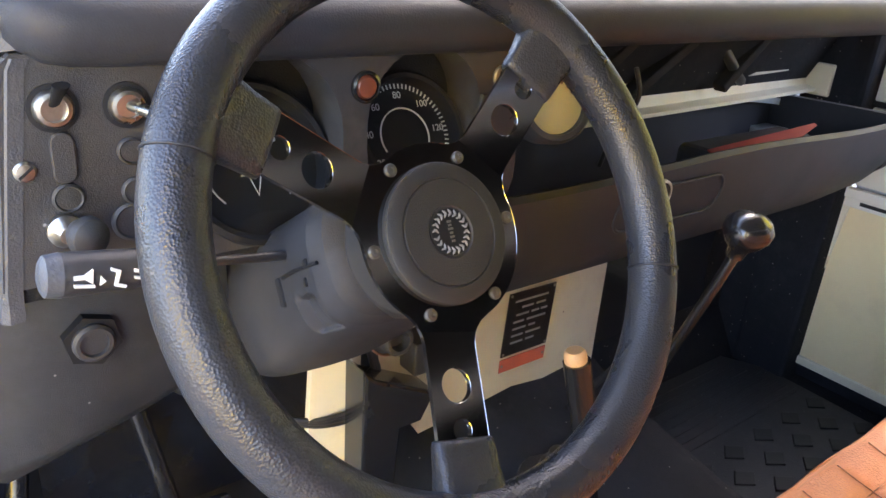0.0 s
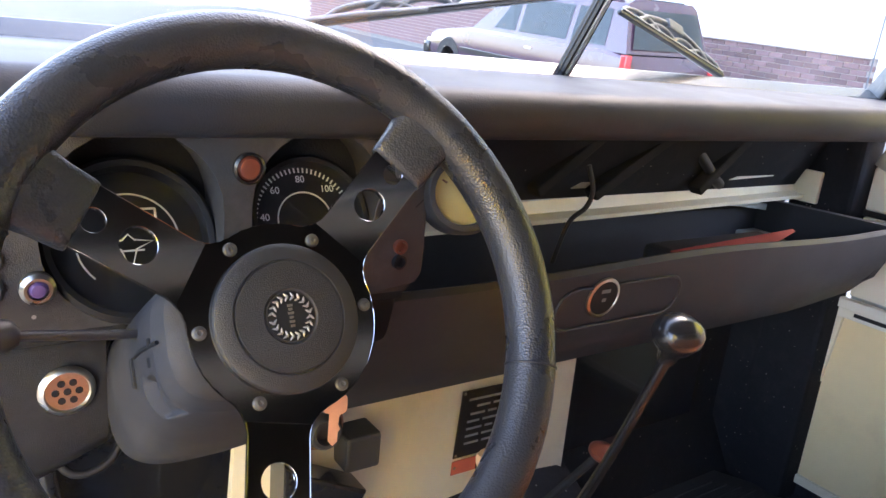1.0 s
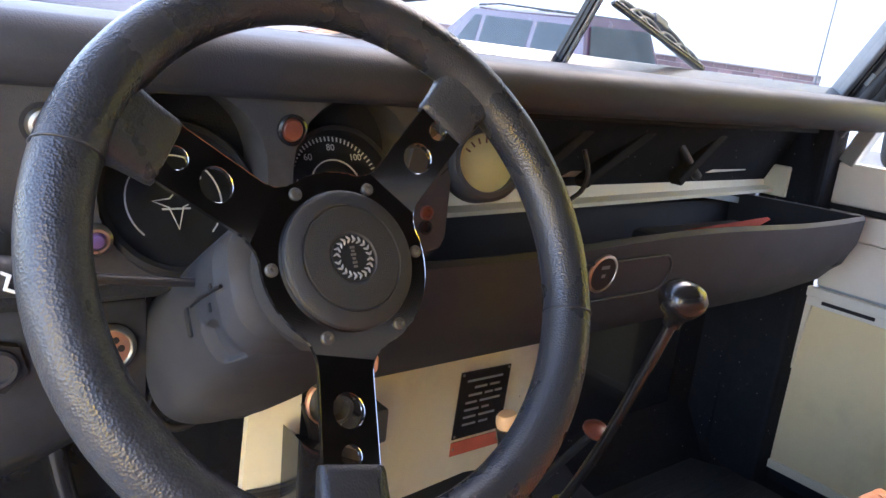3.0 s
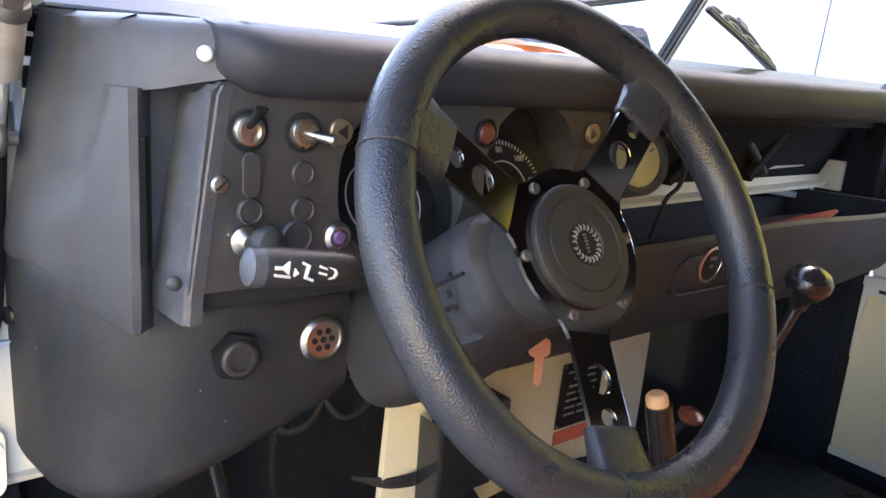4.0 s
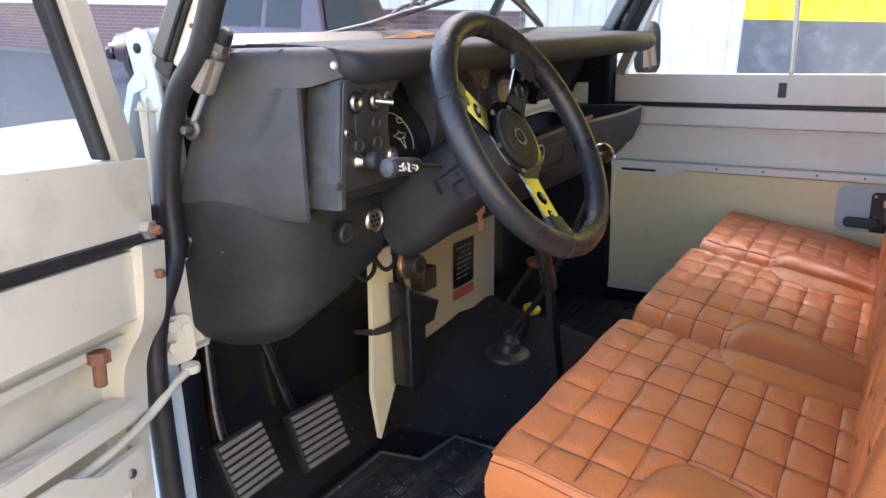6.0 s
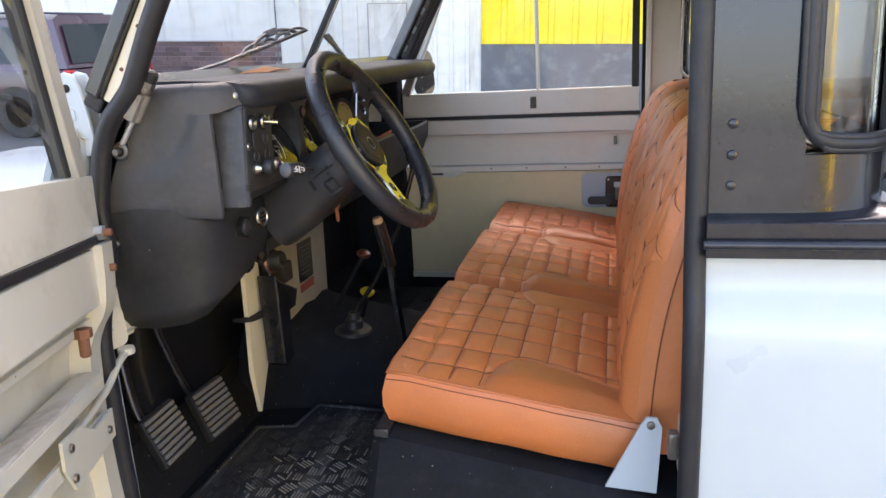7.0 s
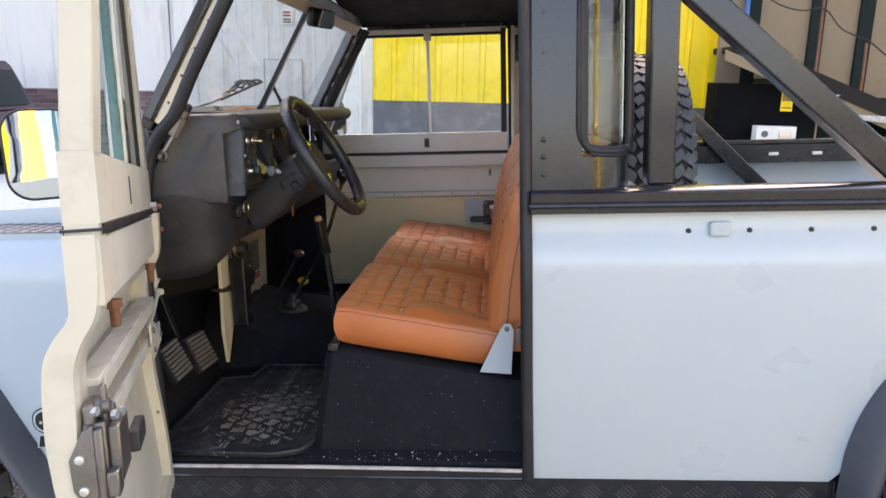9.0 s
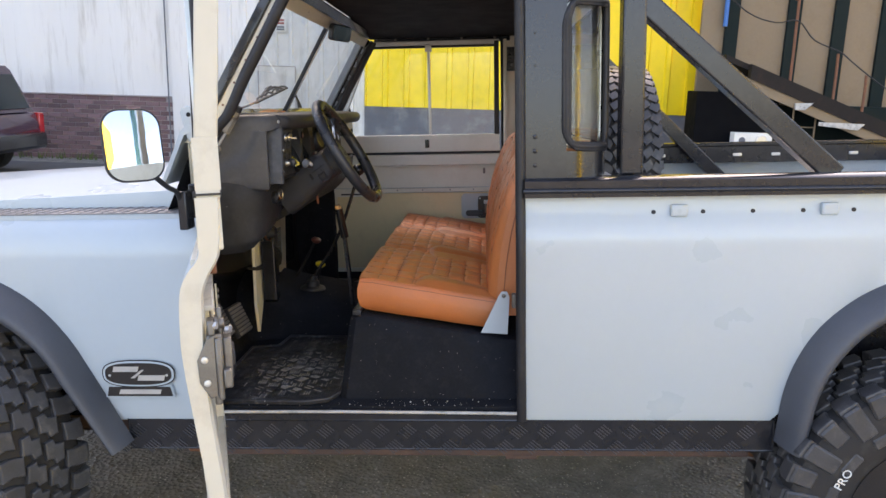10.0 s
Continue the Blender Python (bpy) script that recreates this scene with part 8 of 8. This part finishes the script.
hatch = part("hatch", box(B(), X - 0.055, X - 0.035, 3.38, 4.02, 0.42, 1.68, 0.004), sheet_white, hall, "white painted hatch door")
for a in (((3.38, 0.42), (3.38, 1.68)), ((4.02, 0.42), (4.02, 1.68)), ((3.38, 1.68), (4.02, 1.68))):
    part("hatch_frame", tube(B(), [(X - 0.06, a[0][0], a[0][1]), (X - 0.06, (a[0][0] + a[1][0]) / 2, (a[0][1] + a[1][1]) / 2), (X - 0.06, a[1][0], a[1][1])], 0.007, 6), mortar, hatch)
sg = part("notice", box(B(), X - 0.060, X - 0.052, 3.53, 3.71, 2.24, 2.48, 0.001), paper, hall, "small white notice with red and grey bars")
for z, c in ((2.43, red_paper), (2.38, red_paper), (2.32, plinth_grey), (2.28, plinth_grey)):
    part("notice_bar", box(B(), X - 0.0625, X - 0.0605, 3.555, 3.685, z - 0.016, z + 0.016), c, sg)
part("brick_backing", box(B(), X - 0.010, X + 0.2, 5.52, HALL_END, 0.0, 1.12), mortar, hall)
# bricks of the near stretch, one by one
bmesh_brick = box(B(), X - 0.012, X + 0.012, -0.112, 0.112, -0.034, 0.034, 0.003, 1)
first = part("brick", bmesh_brick, brick_mat, hall)
first.location = Vector((X - 0.012, 5.66, 0.042)) - Vector((X, 0, 0))
brick_me = first.data
count = 0
for r in range(14):
    for c in range(19):
        y = 5.66 + 0.236 * c + (0.118 if r % 2 else 0)
        if (r, c) == (0, 0) or count > 285:
            continue
        ob = new("brick", brick_me)
        ob.parent = hall
        ob.location = Vector((X - 0.012 + 0.002 * ((r * 7 + c * 3) % 3), y, 0.042 + 0.0785 * r)) - Vector((X, 0, 0))
        count += 1
bm = B()
for r in range(14):
    for c in range(19, 78):
        y = 5.66 + 0.236 * c + (0.118 if r % 2 else 0)
        box(bm, X - 0.022, X - 0.002, y - 0.112, y + 0.112, 0.008 + 0.0785 * r, 0.076 + 0.0785 * r)
part("brick_courses", bm, brick_mat, hall, kind="stuff")
# weeds at the wall's foot
bm = B()
rng = random.Random(3)
for k in range(260):
    y, x = 5.7 + rng.random() * 6, X - 0.06 - rng.random() * 0.25
    h, a = 0.05 + rng.random() * 0.16, rng.random() * 6.28
    d = Vector((math.cos(a), math.sin(a), 0)) * 0.012
    t = Vector((rng.uniform(-0.06, 0.06), rng.uniform(-0.06, 0.06), h))
    p = Vector((x, y, 0))
    bm.faces.new([bm.verts.new(q) for q in (p - d, p + d, p + t)])
solo("weeds", bm, weed, "low weeds along the wall's foot", "weeds", kind="stuff", car=False)

# ---- sloping loading ramp beside the hall, with a store below it ----
ramp = thing("loading_ramp", (8.6, -4.4, 0), "steel loading ramp with stakes and rope over a dark store", "ramp", car=False)
ramp_steel = material("ramp_steel", (0.022, 0.018, 0.016), 0.75, vary=0.3, scale=6, stain=(0.06, 0.035, 0.022), stain_amount=0.4, stain_scale=5, spec=0.2)
slope = lambda y: 2.02 + (y + 3.13) * 0.385
RX = 8.25
part("ramp_beam", loft(B(), [[(RX, y, slope(y)), (RX + 0.12, y, slope(y)), (RX + 0.12, y, slope(y) - 0.20), (RX, y, slope(y) - 0.20)] for y in (-3.55, -5.0, -7.8)]), ramp_steel, ramp)
part("ramp_deck", loft(B(), [[(RX + 0.12, y, slope(y)), (RX + 3.2, y, slope(y) + 0.0), (RX + 3.2, y, slope(y) - 0.08), (RX + 0.12, y, slope(y) - 0.08)] for y in (-3.22, -7.8)]), ramp_steel, ramp)
for y in (-3.75, -4.4, -5.2, -6.0):
    part("cross_member", box(B(), RX + 0.1, RX + 3.0, y - 0.04, y + 0.04, slope(y) - 0.24, slope(y) - 0.09), cream_wall, ramp)
part("ramp_web", loft(B(), [[(RX + 0.03, y, slope(y) - 0.20), (RX + 0.06, y, slope(y) - 0.20), (RX + 0.06, y, slope(y) - 0.34), (RX + 0.03, y, slope(y) - 0.34)] for y in (-2.9, -5.0, -7.8)]), cream_wall, ramp, "brown stained side plate")
for pts in ([(-4.19, 1.34), (-4.44, 1.35), (-4.33, 1.25), (-4.20, 1.25)], [(-4.55, 1.09), (-5.18, 1.08), (-5.09, 0.99), (-4.55, 1.04)], [(-5.3, 0.86), (-5.95, 0.83), (-5.86, 0.75), (-5.3, 0.80)]):
    part("bracket_plate", prism(B(), [(y, z) for y, z in pts], -RX + 0.02, -RX + 0.05, axes((0, 0, 0), (0, 1, 0), (0, 0, 1)) @ Matrix.Diagonal((1, 1, -1, 1))), worn_strip, ramp, "pale worn bracket plate")
for i, (y, h) in enumerate(((-4.10, 1.30), (-4.72, 0.62), (-5.14, 0.50), (-5.62, 0.5))):
    part("stake", tube(B(), [(RX + 0.02, y, slope(y) - 0.15), (RX + 0.02, y, slope(y) + 0.3), (RX + 0.02, y + 0.01, slope(y) + h)], 0.020, 8), rust, ramp)
rope_pts = [(-2.9, 2.95), (-3.4, 2.55), (-3.8, 2.42), (-4.10, 2.45), (-4.35, 2.2), (-4.72, 2.05), (-4.9, 1.92), (-5.14, 1.75), (-5.4, 1.58), (-5.62, 1.5)]
part("rope", tube(B(), smooth_path([(RX - 0.01, y, z) for y, z in rope_pts], 4), 0.009, 6), rubber, ramp)
part("handrail", tube(B(), [(RX + 0.02, -3.55, 3.05), (RX + 0.02, -3.85, 2.86), (RX + 0.02, -4.10, 2.72)], 0.022, 8), rust, ramp)
WX = 9.6
part("cream_panelling", box(B(), WX, WX + 0.08, -9.0, -3.17, 0.0, 6.0), cream_wall, ramp, "cream wall panels between dark posts")
for y in (-3.62, -4.55, -5.25, -5.95, -6.8):
    part("dark_post", box(B(), WX - 0.06, WX, y - 0.10, y + 0.10, 1.0, 6.0, 0.005), green_steel, ramp)
part("blue_pipe", tube(B(), [(WX - 0.10, -3.50, 2.45), (WX - 0.10, -3.50, 3.0), (WX - 0.10, -3.50, 3.6)], 0.035, 8), material("blue_pipe", (0.03, 0.16, 0.45), 0.5), ramp)
part("store_back", box(B(), WX - 0.5, WX - 0.02, -9.0, -3.55, 0.0, 1.30), green_steel, ramp)
cab = thing("tool_cabinet", (8.7, -3.35, 0), "large black steel cabinet with a small yellow label", "cabinet", car=False)
part("body", box(B(), 8.55, 9.1, -4.10, -2.92, 0.0, 1.47, 0.01), material("cabinet_black", (0.004, 0.004, 0.005), 0.85, spec=0.1), cab)
lab = part("label", box(B(), 8.543, 8.5475, -3.96, -3.80, 1.10, 1.38, 0.001), sheet_yellow, cab, "yellow warning label")
part("label_bar", box(B(), 8.5395, 8.5425, -3.945, -3.815, 1.24, 1.36), satin_black, lab)
part("label_bar", box(B(), 8.5395, 8.5425, -3.945, -3.815, 1.14, 1.155), satin_black, lab)
wb = thing("work_bench", (8.35, -3.68, 0), "small green steel bench", "bench", car=False)
part("bench_top", box(B(), 8.2, 8.5, -3.98, -3.38, 0.66, 0.70, 0.004), bright_green, wb)
for x in (8.23, 8.47):
    for y in (-3.95, -3.41):
        part("bench_leg", box(B(), x - 0.02, x + 0.02, y - 0.02, y + 0.02, 0.0, 0.66), bright_green, wb)
fan = thing("fan_unit", (8.35, -3.68, 0.70), "white boxed fan unit standing on the bench", "fan", car=False)
part("case", box(B(), 8.26, 8.46, -3.95, -3.42, 0.70, 0.905, 0.006), paper, fan)
part("grille", lathe(B(), [(0.085, 0), (0.085, 0.012), (0.07, 0.016), (0.066, 0.010), (0.02, 0.012), (0.001, 0.012)], facing((8.26, -3.80, 0.80), (-1, 0, 0)), 24), zinc, fan)
part("dial", lathe(B(), [(0.045, 0), (0.045, 0.010), (0.002, 0.012)], facing((8.26, -3.53, 0.80), (-1, 0, 0)), 20), plinth_grey, fan)
part("ladder_rail", tube(B(), [(8.5, -4.30, 0), (8.5, -4.30, 0.7), (8.5, -4.30, 1.45)], 0.014, 6), cream_wall, ramp)
part("ladder_rail", tube(B(), [(8.5, -4.62, 0), (8.5, -4.62, 0.7), (8.5, -4.62, 1.35)], 0.014, 6), cream_wall, ramp)
for z in (0.4, 0.7, 1.0):
    part("ladder_rung", tube(B(), [(8.5, -4.30, z), (8.5, -4.46, z), (8.5, -4.62, z)], 0.010, 6), cream_wall, ramp)


# ---- parked cars ----
car_glass = material("car_glass", (0.05, 0.07, 0.08), 0.06, vary=0.05, coat=0.5)
red_light = material("tail_light", (0.50, 0.015, 0.02), 0.2, coat=0.6)
alloy = material("alloy_wheel", (0.62, 0.62, 0.62), 0.35, 0.4)


def parked_car(m, colour, label, tall=1.75, length=4.6, width=1.80, estate=True):
    """A parked estate or off-roader: lofted body with glasshouse, wheels, lamps; local y ahead, origin on the ground."""
    paint = material("car_paint", colour, 0.25, vary=0.06, scale=3, coat=0.7)
    car = new("parked_car")
    car.matrix_world = m
    ORIGIN[car.name] = Vector((0, 0, 0))
    tagged(car, label, "car", "parked cars")
    L, W, H = length / 2, width / 2, tall
    belt = H * 0.58
    rings = []
    for y, z0, z1, wf in ((-L, 0.42, belt * 0.80, 0.86), (-L + 0.06, 0.34, belt * 0.97, 0.95), (-L + 0.4, 0.30, belt, 1.0), (0, 0.28, belt, 1.0), (L - 1.35, 0.30, belt * 0.99, 1.0), (L - 0.9, 0.30, belt * 0.94, 0.99), (L - 0.25, 0.32, belt * 0.84, 0.95), (L, 0.40, belt * 0.66, 0.84)):
        w = W * wf
        rings.append([(-w * 0.94, y, z0), (-w, y, z0 + 0.15), (-w * 1.0, y, z1 * 0.75), (-w * 0.97, y, z1 - 0.05), (-w * 0.90, y, z1), (w * 0.90, y, z1), (w * 0.97, y, z1 - 0.05), (w, y, z1 * 0.75), (w, y, z0 + 0.15), (w * 0.94, y, z0)])
    part("body", loft(B(), rings), paint, car)
    y_r, y_f = -L + 0.10, L - 1.45
    rr = (-L + 0.32 if estate else -L + 1.0)
    roof = [[(-W * 0.90, y, belt - 0.01), (-W * 0.74, yt, H - 0.06), (-W * 0.62, yt, H), (W * 0.62, yt, H), (W * 0.74, yt, H - 0.06), (W * 0.90, y, belt - 0.01)] for y, yt in ((y_r, rr), (-L + 0.9, -L + 1.0), (0.0, 0.0), (y_f + 0.1, y_f - 0.65))]
    part("cabin", loft(B(), roof), paint, car)
    for s in (-1, 1):
        for ya, yb in ((y_r + 0.30, -L + 1.15), (-L + 1.25, -0.12), (-0.02, y_f - 0.42)):
            def side(y, f, ins=0.0):
                x = W * (0.90 - 0.16 * f) + 0.006
                top_shift = 0.0 if y < y_f - 0.6 else -0.28 * f
                return (s * x, y + top_shift, belt - 0.01 + (H - 0.06 - belt) * f)
            q = [side(ya + (0.10 if ya < -1.5 else 0.0), 0.10), side(yb, 0.10), side(yb - (0.12 if yb > 0.3 else 0), 0.88), side(ya + (0.14 if ya < -1.5 else 0.0), 0.88)]
            bm = B()
            vs = [bm.verts.new(p) for p in q]
            f0 = bm.faces.new(vs)
            bmesh.ops.solidify(bm, geom=[f0], thickness=0.012)
            part("side_window", bm, car_glass, car)
        part("tail_lamp", box(B(), s * W * 0.93 - 0.07, s * W * 0.93 + 0.045, -L - 0.01, -L + 0.10, belt * 0.60, belt * 0.98, 0.02), red_light, car)
        part("head_lamp", box(B(), s * W * 0.74 - 0.12, s * W * 0.74 + 0.08, L - 0.12, L - 0.01, belt * 0.52, belt * 0.68, 0.02), zinc, car)
        part("door_handle", box(B(), s * W - 0.01 * s - 0.012, s * W - 0.01 * s + 0.012, -0.55, -0.40, belt - 0.16, belt - 0.13, 0.006), zinc, car)
        part("roof_rail", tube(B(), [(s * W * 0.66, -L + 0.5, H + 0.005), (s * W * 0.66, -0.3, H + 0.045), (s * W * 0.66, y_f - 0.75, H + 0.005)], 0.018, 6), satin_black, car)
        part("trim_strip", box(B(), s * W - 0.012, s * W + 0.012, -L + 0.9, L - 1.2, 0.50, 0.58, 0.008), satin_black, car)
        for y in (-L + 0.85, L - 0.85):
            wl = part("wheel", lathe(B(), [(0.20, -0.10), (0.33, -0.105), (0.345, -0.08), (0.345, 0.08), (0.33, 0.105), (0.20, 0.10)], Matrix.Translation((s * (W - 0.10), y, 0.345)) @ pose(0, 0, 0, 0, 90, 0), 28), tyre_rubber, car)
            part("rim", lathe(B(), [(0.215, -0.10), (0.20, -0.06), (0.06, -0.085), (0.06, 0.085), (0.20, 0.06), (0.215, 0.10)], Matrix.Translation((s * (W - 0.10), y, 0.345)) @ pose(0, 0, 0, 0, 90, 0), 20), alloy, wl)
    bm = B()
    f0 = bm.faces.new([bm.verts.new(p) for p in ((-W * 0.78, y_r - 0.006, belt + 0.05), (W * 0.78, y_r - 0.006, belt + 0.05), (W * 0.66, rr - 0.068, H - 0.12), (-W * 0.66, rr - 0.068, H - 0.12))])
    bmesh.ops.solidify(bm, geom=[f0], thickness=0.012)
    part("rear_window", bm, car_glass, car)
    bm = B()
    f0 = bm.faces.new([bm.verts.new(p) for p in ((-W * 0.80, y_f + 0.10, belt + 0.03), (W * 0.80, y_f + 0.10, belt + 0.03), (W * 0.64, y_f - 0.58, H - 0.07), (-W * 0.64, y_f - 0.58, H - 0.07))])
    bmesh.ops.solidify(bm, geom=[f0], thickness=0.012)
    part("front_window", bm, car_glass, car)
    part("bumper", box(B(), -W * 0.94, W * 0.94, -L - 0.07, -L + 0.12, 0.36, 0.60, 0.05), satin_black, car)
    part("bumper", box(B(), -W * 0.92, W * 0.92, L - 0.15, L + 0.05, 0.34, 0.56, 0.05), satin_black, car)
    return car


parked_car(pose(7.55, 9.2, 0, 0, 0, 0), (0.060, 0.025, 0.045), "dark plum-coloured estate car parked along the hall", 1.55, 4.75, 1.80)
parked_car(pose(7.6, 43.5, 0, 0, 0, 165), (0.45, 0.46, 0.47), "silver car parked across the sunlit yard", 1.5, 4.3, 1.75)
parked_car(pose(11.4, 46.5, 0, 0, 0, 165), (0.03, 0.03, 0.035), "black car parked across the sunlit yard", 1.55, 4.3, 1.75)
parked_car(pose(22.5, 59.0, 0, 0, 0, 100), (0.30, 0.31, 0.33), "grey car parked across the sunlit yard", 1.6, 4.5, 1.78)
parked_car(pose(32.5, 64.0, 0, 0, 0, 95), (0.05, 0.055, 0.065), "dark estate car parked across the sunlit yard", 1.6, 4.7, 1.78)
parked_car(pose(3.5, 42.0, 0, 0, 0, 165), (0.60, 0.61, 0.62), "white car parked across the sunlit yard", 1.5, 4.3, 1.75)
van = thing("yellow_container", (47, 74, 0), "yellow steel container across the yard", "container", car=False)
part("shell", corrugated(71, 78, 0.0, 3.0, 44.0, 0.3, 0.05), sheet_yellow, van)
part("box", box(B(), 44.06, 50, 71, 78, 0.0, 3.0), sheet_yellow, van)
grass = material("verge", (0.14, 0.20, 0.05), 0.9, vary=0.4, scale=2, bump=0.5, bump_scale=20)
bm = B()
loft(bm, [[(x, 70 + 6 * math.sin(x * 0.05), 0.0), (x, 78 + 6 * math.sin(x * 0.05), 0.5 + 0.3 * math.sin(x * 0.3)), (x, 110, 1.2)] for x in range(-60, 141, 5)], closed=False)
solo("grass_bank", bm, grass, "far grassy bank beyond the yard", "grass", kind="structure", car=False)
tower = thing("yellow_shed", (-18.0, -13.6, 0), "tall yellow sheeted shed behind the pickup", "shed", car=False)
part("wall", box(B(), -21.0, -15.3, -15.15, -12.0, 0.0, 15.0, 0.02), sheet_yellow, tower)
